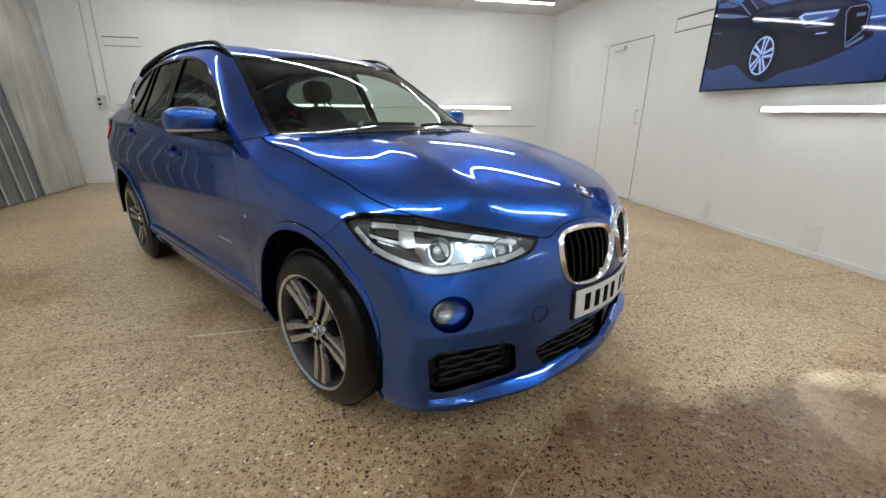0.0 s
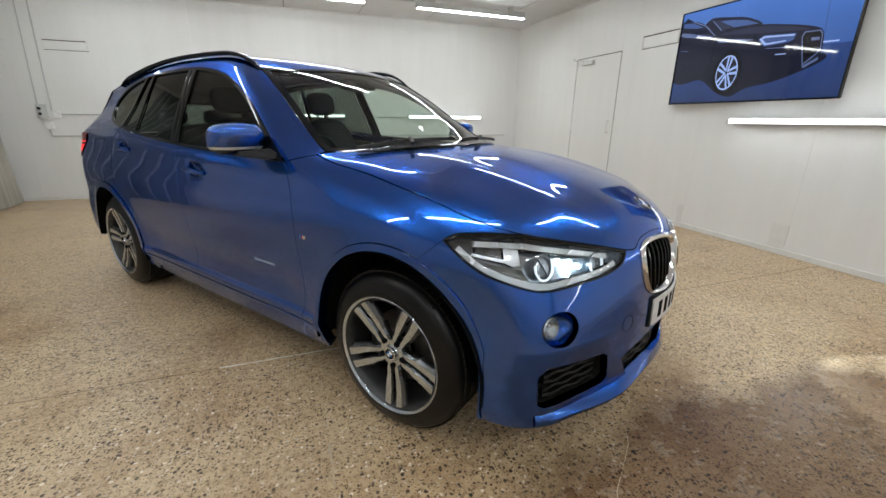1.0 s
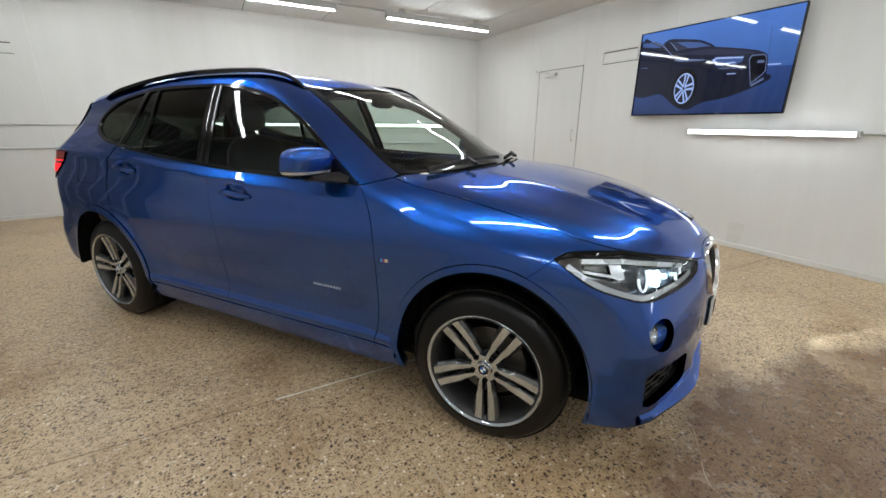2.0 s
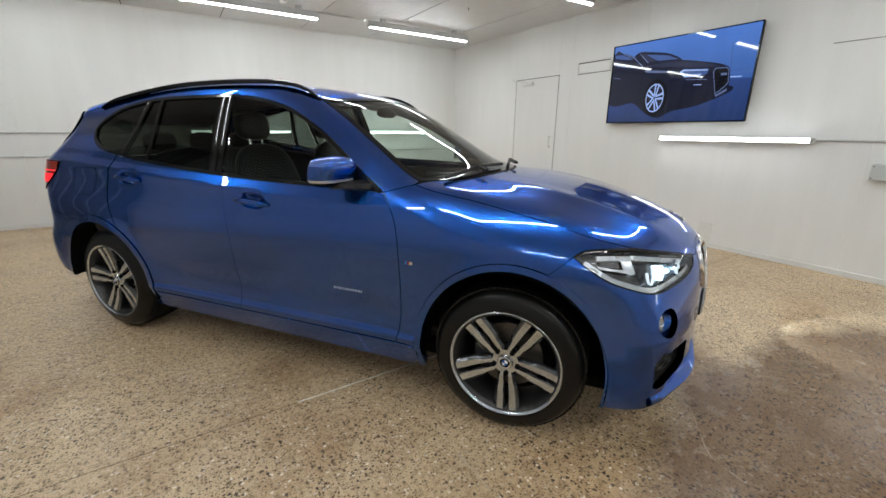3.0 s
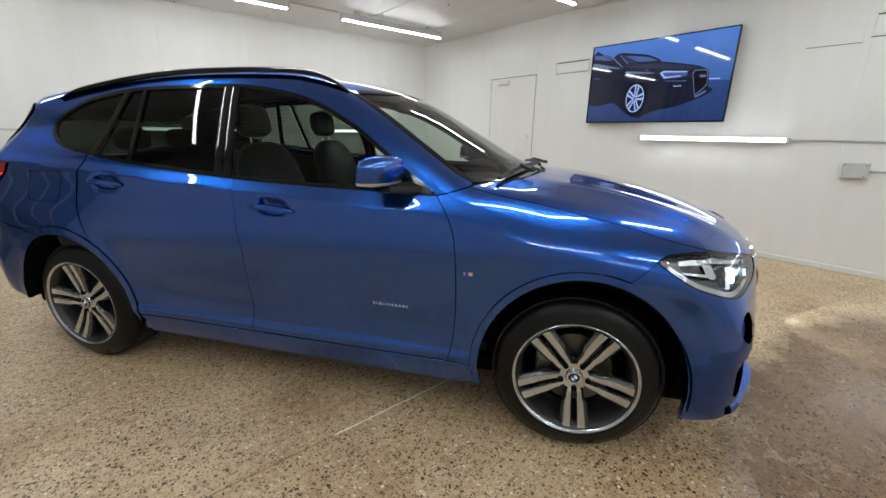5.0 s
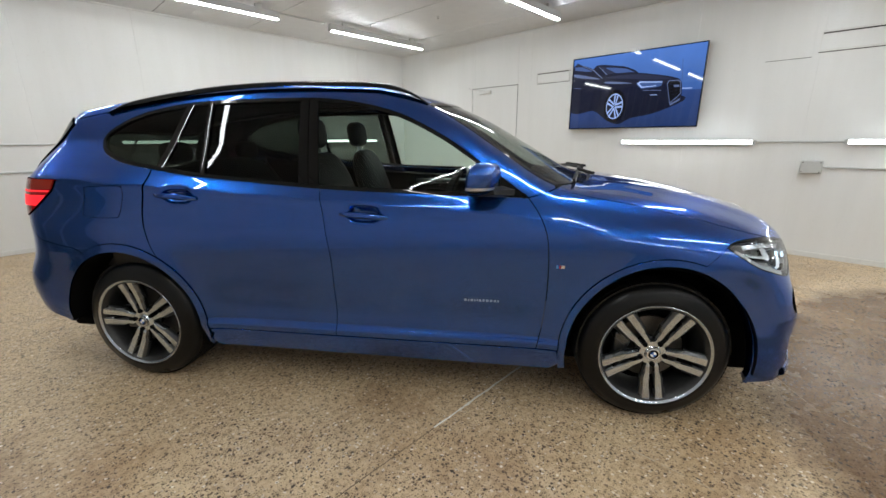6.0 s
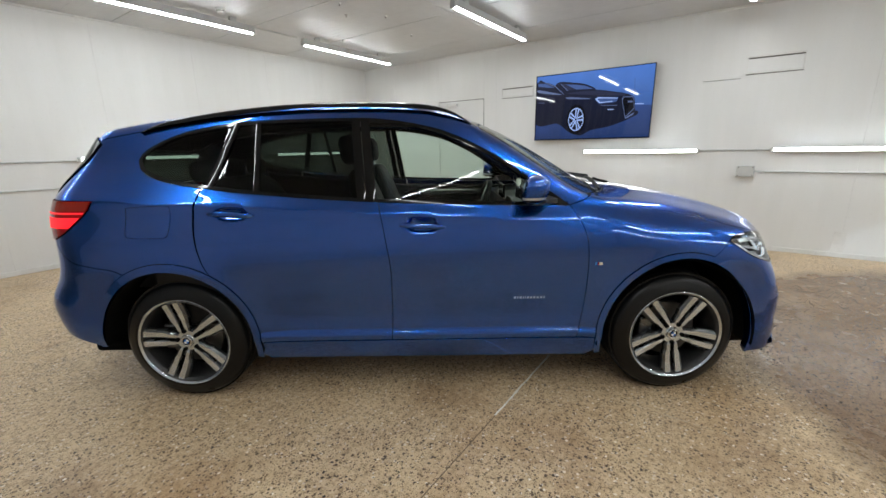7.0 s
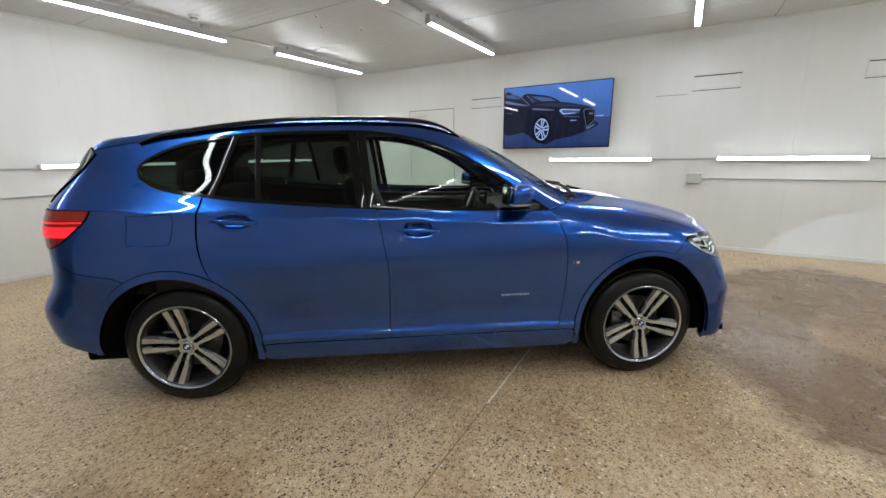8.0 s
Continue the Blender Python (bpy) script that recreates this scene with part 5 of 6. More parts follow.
def sweep(pts, prof):
    bm = bmesh.new()
    pts = [Vector(p) for p in pts]
    rows = []
    for i, p in enumerate(pts):
        d = (pts[min(i + 1, len(pts) - 1)] - pts[max(i - 1, 0)]).normalized()
        s = d.cross(Vector((0, 0, 1))).normalized()
        u = s.cross(d)
        rows.append([bm.verts.new(p + s * a + u * b) for a, b in prof])
    n = len(prof)
    for a, b in zip(rows[:-1], rows[1:]):
        for i in range(n):
            bm.faces.new((a[i], a[(i + 1) % n], b[(i + 1) % n], b[i]))
    bm.faces.new(rows[0]), bm.faces.new(rows[-1])
    return bm


def above(line_, lift):
    p = plan(line_)
    return p + slope(p) * lift


for a, b, piv in (((0.955, -0.63), (1.075, -0.03), (1.09, -0.40)), ((1.105, 0.0), (0.99, 0.58), (1.135, 0.10))):
    wp = sweep(above(line(a, b, step=0.04), 0.018), [(-0.009, -0.004), (-0.004, 0.012), (0.004, 0.012), (0.009, -0.004)])
    blade_ob = part("wiper", wp, M_PLASTIC, car, "black wiper blade")
    mid = ((a[0] + b[0]) / 2, (a[1] + b[1]) / 2)
    part("wiper_arm", sweep(above(line(piv, mid, step=0.04), 0.034), [(-0.011, -0.006), (-0.008, 0.008), (0.008, 0.008), (0.011, -0.006)]), M_PLASTIC, blade_ob)

# tail lamps: dark upper band, bright lower band
M_RED_DARK = principled("smoked_red_lamp", (0.30, 0.02, 0.008), 0.08, 0, 0.6)
M_RED_LIT = glow("lit_red_lamp", (0.85, 0.012, 0.02), 1.3)
inner_lamp = [tuple(q) for q in inset(tail_lamp, 0.006)]
tails = [o for o in car.children if o.name.startswith("tail_lamp")]
for zs, mat, name in (((1.062, 2), M_RED_DARK, "smoked_band"), ((1.046, 1.054), M_RED_LIT, "light_band"), ((0.975, 1.028), M_RED_LIT, "light_band")):
    q = half_clip(half_clip(inner_lamp, 1, zs[0], 1), 1, zs[1], -1)
    g = shell(np.array(q), wrap, off=0.0075, cell=0.03, lip=0.003, gap=0.0)
    sheet(name, g, mat, tails[0])
    sheet(name, flipped(g), mat, tails[1])
blade_line = unrolled([(-1.836, 0.546, 1.437), (-1.795, 0.592, 1.402), (-1.865, 0.63, 1.32), (-1.934, 0.655, 1.237), (-2.005, 0.68, 1.145), (-2.06, 0.63, 1.145), (-1.985, 0.57, 1.27), (-1.90, 0.545, 1.38)])
pair("rear_side_blade", shell(ring_of(*[line(blade_line[i - 1], blade_line[i])[:-1] for i in range(len(blade_line))]), wrap, off=0.008, cell=0.03, lip=0.012, gap=0.0), M_BLACK, car, "gloss black rear side blade")

# ---- the cabin ----
for y in (-0.37, 0.37):
    seat = part("front_seat", cushion(-0.02, y, 0.62, 0.26, 0.25, 0.10), M_SEAT, car, "black leather front seat", True)
    part("backrest", cushion(-0.34, y, 0.92, 0.075, 0.24, 0.33, pose(0, 0, 0, 0, -18, 0)), M_SEAT, seat, "", True)
    part("headrest", cushion(-0.475, y, 1.345, 0.05, 0.125, 0.088, pose(0, 0, 0, 0, -8, 0)), M_SEAT, seat, "", True)
    for dy in (-0.05, 0.05):
        part("headrest_post", rod((-0.45, y + dy, 1.18), (-0.47, y + dy, 1.30), 0.007), M_CHROME, seat)
bench = part("rear_bench", cushion(-0.95, 0, 0.62, 0.26, 0.62, 0.10), M_SEAT, car, "black leather rear bench", True)
part("bench_back", cushion(-1.27, 0, 0.90, 0.08, 0.62, 0.30, pose(0, 0, 0, 0, -20, 0)), M_SEAT, bench, "", True)
for y in (-0.36, 0.0, 0.36):
    part("headrest", cushion(-1.385, y, 1.235, 0.045, 0.115, 0.065), M_SEAT, bench, "", True)


def dash():
    bm = bmesh.new()
    rows = []
    for y in np.linspace(-0.70, 0.70, 29):
        hood = 0.045 * math.exp(-((y + 0.37) / 0.16) ** 4)
        rows.append([bm.verts.new((x, y, z)) for x, z in ((0.95 - 0.25 * y * y, 0.99), (0.78, 1.015), (0.60, 1.015 + hood), (0.50, 1.0 + hood), (0.48, 0.93), (0.52, 0.80), (0.56, 0.55), (0.95, 0.5))])
    for a, b in zip(rows[:-1], rows[1:]):
        for i in range(8):
            bm.faces.new((a[i], a[(i + 1) % 8], b[(i + 1) % 8], b[i]))
    bm.faces.new(rows[0]), bm.faces.new(rows[-1])
    return bm


dash_ob = part("dashboard", dash(), M_SEAT, car, "black dashboard", True)
part("centre_screen", box(0.50, 0.515, -0.10, 0.14, 1.0, 1.10, 0.004), M_BLACK, dash_ob)
part("dash_trim", box(0.472, 0.482, -0.15, 0.62, 0.90, 0.925, 0.003), M_SILVER, dash_ob)
wheel_m = pose(0.30, -0.37, 0.97, 0, -66, 0)
steer = part("steering_wheel", moved(turned([(0.185 + 0.015 * math.cos(a), 0.015 * math.sin(a)) for a in np.linspace(0, 2 * math.pi, 13)], 48), wheel_m), M_SEAT, car, "black leather steering wheel", True)
part("steering_hub", moved(cushion(0, 0, 0, 0.065, 0.07, 0.02), wheel_m), M_SEAT, steer, "", True)
for a in (0, 180, 270):
    part("steering_spoke", moved(box(0.05, 0.18, -0.02, 0.02, -0.01, 0.008, 0.005), wheel_m @ pose(0, 0, 0, 0, 0, a + 90)), M_SILVER if a == 270 else M_SEAT, steer)
part("interior_mirror", cushion(0.30, 0, 1.435, 0.02, 0.115, 0.035, pose(0, 0, 0, 0, 12, 0)), M_PLASTIC, car, "black interior mirror", True)
part("sensor_housing", cushion(0.40, 0, 1.44, 0.07, 0.055, 0.022, pose(0, 0, 0, 0, 28, 0)), M_PLASTIC, car, "black sensor housing behind the screen", True)
part("console", box(-0.25, 0.52, -0.10, 0.10, 0.35, 0.72, 0.03), M_SEAT, car, "black centre console")
part("cabin_floor", box(-1.75, 0.95, -0.70, 0.70, 0.30, 0.36, 0.02), M_LINER, car)
part("boot_floor", box(-2.05, -1.35, -0.60, 0.60, 0.60, 0.64, 0.01), M_LINER, car)
both_sides("boot_side_trim", lambda: box(-2.02, -1.42, -0.70, -0.66, 0.60, 1.14, 0.012), M_LINER, CARS, "dark boot side trim")
part("tailgate_trim", box(-2.06, -2.02, -0.62, 0.62, 0.62, 1.10, 0.01), M_LINER, car, "dark inner tailgate trim")
part("bulkhead", box(0.95, 1.0, -0.70, 0.70, 0.30, 1.0, 0.01), M_DARK, car)
belt = ring_of(dlo_low[(dlo_low[:, 0] > -1.45)] - [0, 0.012], line((-1.45, 1.2), (-1.45, 0.42), (0.72, 0.42), (0.72, 1.04)))
cards = pair("door_card", shell(flank(belt), wrap, off=-0.05, cell=0.09, lip=0.02), M_SEAT, car, "dark inner door trim")
both_sides("door_trim_strip", lambda: sweep([(x, -0.80, 0.965 - 0.02 * (x - 0.1) ** 2) for x in np.linspace(-0.12, 0.5, 10)], [(-0.006, -0.022), (-0.010, 0.0), (-0.006, 0.022), (0.006, 0.02), (0.006, -0.02)]), M_SILVER, cards)

# ---- tubes ----
def batten(name, length, label, group, drop, lit, wide=0.028, deep=0.014):
    """A tube fitting: pale spine, lit diffuser and end caps; along x, its back at z = drop."""
    ob = tagged(empty(name), label, "light", group)
    spine = part("spine", box(-length / 2, length / 2, -wide - 0.003, wide + 0.003, -0.05, min(drop, 0.035), 0.006), M_PALE, ob)
    if drop > 0.07:
        for x in (-length * 0.36, length * 0.36):
            part("hanger", box(x - 0.04, x + 0.04, -0.02, 0.02, 0.033, drop, 0.003), M_PALE, spine)
    bm = bmesh.new()
    prof = [(wide * math.cos(a), -0.052 - deep * math.sin(a)) for a in np.linspace(0, math.pi, 12)]
    rows = [[bm.verts.new((x, y, z)) for y, z in prof] for x in (-length / 2 + 0.02, length / 2 - 0.02)]
    for i in range(11):
        bm.faces.new((rows[0][i], rows[0][i + 1], rows[1][i + 1], rows[1][i]))
    bm.faces.new(rows[0]), bm.faces.new(rows[1])
    part("diffuser", bm, lit, ob, "glowing white tube", True)
    for s in (-1, 1):
        part("end_cap", box(s * length / 2 - 0.012, s * length / 2 + 0.012, -wide - 0.005, wide + 0.005, -0.056 - deep, 0.0, 0.005), M_PALE, ob)
    return ob


LAMP_Z = 2.868
first = batten("ceiling_batten", 1.82, "lit white tube batten under the ceiling", "ceiling battens", CEIL - LAMP_Z + 0.006, M_TUBE)
first.matrix_world = pose(-0.03, 5.11, LAMP_Z)
for y in (5.11, 2.52, -0.10, -2.7, -5.2):
    for x in (-2.55, -0.03, 2.54):
        if (x, y) != (-0.03, 5.11):
            copy_thing(first, pose(x, y, LAMP_Z))
wl = batten("wall_tube", 1.5, "lit white tube fixed along the wall", "wall tubes", 0.06, M_TUBE_WALL, 0.021, 0.02)
wl.matrix_world = pose(X1 - 0.056, 1.02, 1.256, 90, 0, 90)
for y in (-1.245, -3.5):
    copy_thing(wl, pose(X1 - 0.056, y, 1.262, 90, 0, 90))
for x in (2.58, -0.08):
    copy_thing(wl, pose(x, Y1 - 0.056, 1.288, 90, 0, 180))
# the two lit headlamps throw a low beam ahead of the car
for sy in (-1, 1):
    d = bpy.data.lights.new("headlamp_beam", "SPOT")
    d.energy, d.color, d.spot_size, d.spot_blend, d.shadow_soft_size = 75.0, (0.66, 0.83, 1.0), radians(46), 0.10, 0.02
    lamp = new("headlamp_beam", d)
    lamp.parent = car
    lamp.matrix_local = look((2.16, sy * 0.60, 0.72), (6.0, sy * 0.9, 0.72 - 3.84 * math.tan(radians(22.5))))


# ---- wall and ceiling panels ----
def pieces_on_wall(wall, name, spans, z0, z1, axis, at, into, thick, material):
    """Upright wall panels with open joints, standing proud of the wall behind them."""
    for a, b in spans:
        lo, hi = a + 0.0006, b - 0.0006
        if axis == "y":
            bm = box(min(at, at + into * thick), max(at, at + into * thick), lo, hi, z0, z1, 0.0008, seg=1)
        else:
            bm = box(lo, hi, min(at, at + into * thick), max(at, at + into * thick), z0, z1, 0.0008, seg=1)
        part(name, bm, material, wall)


walls = {n: bpy.data.objects[n] for n in ("wall_east", "wall_north", "wall_south", "wall_west")}
step_w = 1.156
east = [3.33 - step_w * k for k in range(-3, 8)]
east = sorted([min(max(v, Y0), Y1) for v in east if Y0 - step_w < v < Y1 + step_w])
spans_e = [(a, b) for a, b in zip(east[:-1], east[1:]) if b - a > 0.02]
DOOR = (3.575, 4.545, 2.175)
def around_door(spans):
    out = []
    for a, b in spans:
        if b <= DOOR[0] or a >= DOOR[1]:
            out.append((a, b, 0.0))
        else:
            if a < DOOR[0]:
                out.append((a, DOOR[0], 0.0))
            out.append((max(a, DOOR[0]), min(b, DOOR[1]), DOOR[2]))
            if b > DOOR[1]:
                out.append((DOOR[1], b, 0.0))
    return out
for a, b, z in around_door(spans_e):
    pieces_on_wall(walls["wall_east"], "wall_panel", [(a, b)], z + 0.002, CEIL - 0.002, "y", X1 + 0.001, -1, 0.008, M_WALL)
north = sorted([min(max(-0.45 + step_w * k, X0), X1) for k in range(-4, 6)])
pieces_on_wall(walls["wall_north"], "wall_panel", [(a, b) for a, b in zip(north[:-1], north[1:]) if b - a > 0.02], 0.002, CEIL - 0.002, "x", Y1 + 0.001, -1, 0.008, M_WALL)

# ceiling panels stay in the ceiling's own mesh
ceil_ob = bpy.data.objects["ceiling"]
bm = bmesh.new()
bm.from_mesh(ceil_ob.data)
cx = [3.365 - 1.19 * k for k in range(-1, 8)]
cx = sorted([min(max(v, X0), X1) for v in cx if v > X0 - 1.19])
rows_c = [(Y0, -0.9), (-0.9, 2.9), (2.9, Y1)]
for a, b in zip(cx[:-1], cx[1:]):
    if b - a < 0.03:
        continue
    for ya, yb in rows_c:
        box(a + 0.006, b - 0.006, ya + 0.004, yb - 0.004, CEIL - 0.006, CEIL + 0.002, 0.0, bm)
        for k in range(int((b - a) / 0.105)):
            x = a + 0.06 + 0.105 * k
            if x < b - 0.05:
                box(x - 0.003, x + 0.003, ya + 0.004, yb - 0.004, CEIL - 0.0068, CEIL - 0.005, 0.0, bm)
bm.to_mesh(ceil_ob.data)
bm.free()
ceil_ob.data.materials.clear()
ceil_ob.data.materials.append(M_CEIL)
ceil_ob.data.materials.append(M_SEAM)
for f in ceil_ob.data.polygons[:6]:
    f.material_index = 1

# trims: skirting and ceiling cove
def skirting(name, bm):
    tagged(part(name, bm, M_TRIM, None), "white painted skirting strip with scuffs", "baseboard", kind="structure")


skirting("baseboard_east", box(X1 - 0.022, X1 - 0.007, Y0, DOOR[0] - 0.03, 0.0, 0.055, 0.004))
skirting("baseboard_east_b", box(X1 - 0.022, X1 - 0.007, DOOR[1] + 0.03, Y1, 0.0, 0.055, 0.004))
skirting("baseboard_north", box(X0, X1 - 0.022, Y1 - 0.022, Y1 - 0.007, 0.0, 0.055, 0.004))
tagged(part("trim_east", box(X1 - 0.03, X1 - 0.007, Y0, Y1, CEIL - 0.03, CEIL - 0.006, 0.004), M_TRIM, None), "white corner strip under the ceiling", "trim", kind="structure")
tagged(part("trim_north", box(X0, X1 - 0.03, Y1 - 0.03, Y1 - 0.007, CEIL - 0.03, CEIL - 0.006, 0.004), M_TRIM, None), "white corner strip under the ceiling", "trim", kind="structure")

# ---- flush door in the east wall ----
door = tagged(part("door_1", box(X1 - 0.007, X1 - 0.001, DOOR[0] + 0.006, DOOR[1] - 0.006, 0.012, DOOR[2] - 0.006, 0.002), M_WALL, None), "closed flush white door in the panel wall", "door", kind="structure")
part("door_gap", box(X1 - 0.0015, X1 - 0.0005, DOOR[0], DOOR[1], 0.0, DOOR[2]), M_SEAM, door)
pull = part("door_handle", rod((X1 - 0.055, DOOR[0] + 0.09, 1.08), (X1 - 0.055, DOOR[0] + 0.09, 1.25), 0.009), M_TRIM, door, "white bow handle", True)
for z in (1.085, 1.245):
    part("handle_foot", rod((X1 - 0.004, DOOR[0] + 0.09, z), (X1 - 0.058, DOOR[0] + 0.09, z), 0.009), M_TRIM, pull)
for z in (0.28, 1.16, 1.95):
    part("hinge", box(X1 - 0.018, X1 - 0.004, DOOR[1] - 0.012, DOOR[1] + 0.008, z - 0.05, z + 0.05, 0.003), M_TRIM, door)
closer = part("door_closer", box(X1 - 0.06, X1 - 0.006, 4.12, 4.36, 2.07, 2.125, 0.008), M_TRIM, door, "white door closer with folded arm")
part("closer_arm", rod((X1 - 0.05, 4.28, 2.13), (X1 - 0.11, 4.50, 2.15), 0.008), M_TRIM, closer)
part("closer_link", rod((X1 - 0.11, 4.50, 2.15), (X1 - 0.02, 4.62, 2.20), 0.008), M_TRIM, closer)
for name, bm in (("door_frame_edge", box(X1 - 0.012, X1 - 0.006, DOOR[0] - 0.006, DOOR[0] + 0.002, 0, DOOR[2])), ("door_frame_edge", box(X1 - 0.012, X1 - 0.006, DOOR[1] - 0.002, DOOR[1] + 0.006, 0, DOOR[2]))):
    part(name, bm, M_PALE, door)
part("door_head_gap", box(X1 - 0.010, X1 - 0.006, DOOR[0], DOOR[1], DOOR[2] - 0.005, DOOR[2] + 0.003), M_SEAM, door)
part("door_side_gap", box(X1 - 0.0125, X1 - 0.0115, DOOR[0] - 0.001, DOOR[0] + 0.0045, 0, DOOR[2]), M_SEAM, door)


# ---- vents, boxes, conduits ----
def vent(at, along, length, z0, z1, axis):
    """A flat white slot cover with a dark slit along its top and a raised frame."""
    ob = tagged(empty("wall_vent"), "flat white vent cover with a dark top slit", "vent", "wall vents")
    def b(a0, a1, d, za, zb, bev=0.0):
        lo, hi = along + a0, along + a1
        return box(at - d, at - 0.006, lo, hi, za, zb, bev) if axis == "y" else box(lo, hi, at - d, at - 0.006, za, zb, bev)
    part("cover", b(0.012, length - 0.012, 0.012, z0 + 0.016, z1 - 0.02), M_WALL, ob)
    part("slit", b(0.006, length - 0.006, 0.016, z1 - 0.016, z1 - 0.005), M_SEAM, ob)
    part("top_rail", b(0, length, 0.024, z1 - 0.005, z1 + 0.012, 0.002), M_TRIM, ob)
    part("bottom_rail", b(0, length, 0.026, z0 - 0.004, z0 + 0.016, 0.003), M_TRIM, ob)
    # solid dark strip, drawn in as the shade below the bottom rail
    part("shadow_gap", b(0, length, 0.0125, z0 - 0.010, z0 - 0.004), M_SEAM, ob)
    part("end_rail", b(0, 0.010, 0.02, z0, z1), M_TRIM, ob)
    part("end_rail", b(length - 0.010, length, 0.02, z0, z1), M_TRIM, ob)
    return ob


vent(X1, -0.665, 0.545, 2.165, 2.35, "y")
vent(X1, -2.375, 0.545, 2.165, 2.35, "y")
vent(X1, 2.66, 0.56, 2.15, 2.30, "y")
vent(Y1, -3.46, 0.52, 2.14, 2.27, "x")
tagged(part("access_panel", box(X1 - 0.011, X1 - 0.006, -0.075, 0.32, 2.125, 2.75, 0.001), M_WALL, None), "white patch panel with a dark lower joint on the wall", "panel")
tagged(part("access_joint", box(X1 - 0.0115, X1 - 0.006, -0.075, 0.32, 2.119, 2.123), M_SEAM, None), "dark joint under the patch panel", "joint", kind="structure")
for y0, y1, z1 in ((1.02, 1.17, 0.29), (2.19, 2.26, 0.28), (-1.33, -1.22, 0.30)):
    tagged(part("repair_patch", box(X1 - 0.011, X1 - 0.006, y0, y1, 0.056, z1, 0.001), M_TRIM, None), "small white repair patch low on the wall", "patch", "repair patches")


def conduit(pts, r, name="conduit", label="thin grey conduit clipped to the wall", clips=()):
    ob = tagged(empty(name), label, "conduit", "conduits")
    for a, b in zip(pts[:-1], pts[1:]):
        part("pipe", rod(a, b, r, n=10), M_PALE, ob, "", True)
    for p in pts:
        bm = bmesh.new()
        bmesh.ops.create_uvsphere(bm, u_segments=10, v_segments=6, radius=r * 1.25, matrix=Matrix.Translation(p))
        part("joint", bm, M_PALE, ob, "", True)
    return ob


xe, yn = X1 - 0.017, Y1 - 0.017
conduit([(xe, 0.26, 1.262), (xe, -0.49, 1.262)], 0.010)
conduit([(xe, -2.0, 1.262), (xe, -2.75, 1.262)], 0.010)
conduit([(xe, -0.36, 0.995), (xe, -4.9, 1.0)], 0.010)
conduit([(-3.64, yn, CEIL - 0.03), (-3.70, yn, 1.36)], 0.009)
conduit([(-3.50, yn, CEIL - 0.03), (-3.55, yn, 1.32)], 0.009)
conduit([(-3.46, yn, 1.262), (-0.84, yn, 1.272)], 0.010)
conduit([(-3.64, yn, 1.08), (-3.62, yn, 0.955), (3.9, yn, 0.955)], 0.010)
conduit([(0.68, yn, 1.275), (1.82, yn, 1.28)], 0.010)
conduit([(0.9, 5.28, CEIL - 0.016), (1.66, 5.28, CEIL - 0.016)], 0.012, label="grey conduit run along the ceiling")
conduit([(0.9, 2.60, CEIL - 0.016), (1.62, 2.60, CEIL - 0.016)], 0.012, label="grey conduit run along the ceiling")

jb = tagged(part("junction_box", box(X1 - 0.075, X1 - 0.006, -0.36, -0.175, 0.925, 1.065, 0.008), M_PALE, None), "grey plastic junction box on the wall", "junction box")
part("lid", box(X1 - 0.083, X1 - 0.074, -0.355, -0.18, 0.93, 1.06, 0.004), M_PALE, jb)
for y in (-0.34, -0.195):
    for z in (0.945, 1.045):
        part("screw", rod((X1 - 0.082, y, z), (X1 - 0.086, y, z), 0.006, n=8), M_DISC, jb)
sw = tagged(part("switch_panel", box(-3.70, -3.60, Y1 - 0.09, Y1 - 0.006, 1.20, 1.40, 0.008), M_PALE, None), "grey switch box with black push buttons", "switch")
for z in (1.34, 1.265):
    part("button", rod((-3.66, Y1 - 0.088, z), (-3.66, Y1 - 0.105, z), 0.02), M_PLASTIC, sw)
tagged(part("socket_box", box(-3.66, -3.56, Y1 - 0.05, Y1 - 0.006, 1.05, 1.16, 0.006), M_WHITE, None), "white plastic socket box under the switch", "socket")
tagged(part("fuse_box", box(-3.54, -3.45, Y1 - 0.05, Y1 - 0.006, 1.21, 1.31, 0.006), M_WHITE, None), "small white plastic wall box", "socket")
sensor = tagged(part("ceiling_sensor", moved(turned([(0.0, 0.0), (0.055, 0.0), (0.055, -0.018), (0.042, -0.024), (0.042, -0.055), (0.03, -0.062), (0.0, -0.064)]), pose(0.37, 4.88, CEIL - 0.006)), M_WHITE, None, "", True), "round white smoke sensor on the ceiling", "sensor")
part("sensor_grille", moved(turned([(0.0425, -0.03), (0.0435, -0.034), (0.0425, -0.038)]), pose(0.37, 4.88, CEIL - 0.006)), M_SEAM, sensor)
for x, y in ((1.42, 3.95), (1.75, 3.6), (2.2, 4.9), (1.1, 3.7), (2.6, 3.9)):
    hk = tagged(part("ceiling_hook", rod((x, y, CEIL - 0.006), (x, y, CEIL - 0.02), 0.016), M_WHITE, None), "small white fixing cap on the ceiling", "hook", "ceiling hooks")
    part("shank", rod((x, y, CEIL - 0.018), (x, y, CEIL - 0.035), 0.006), M_DISC, hk)

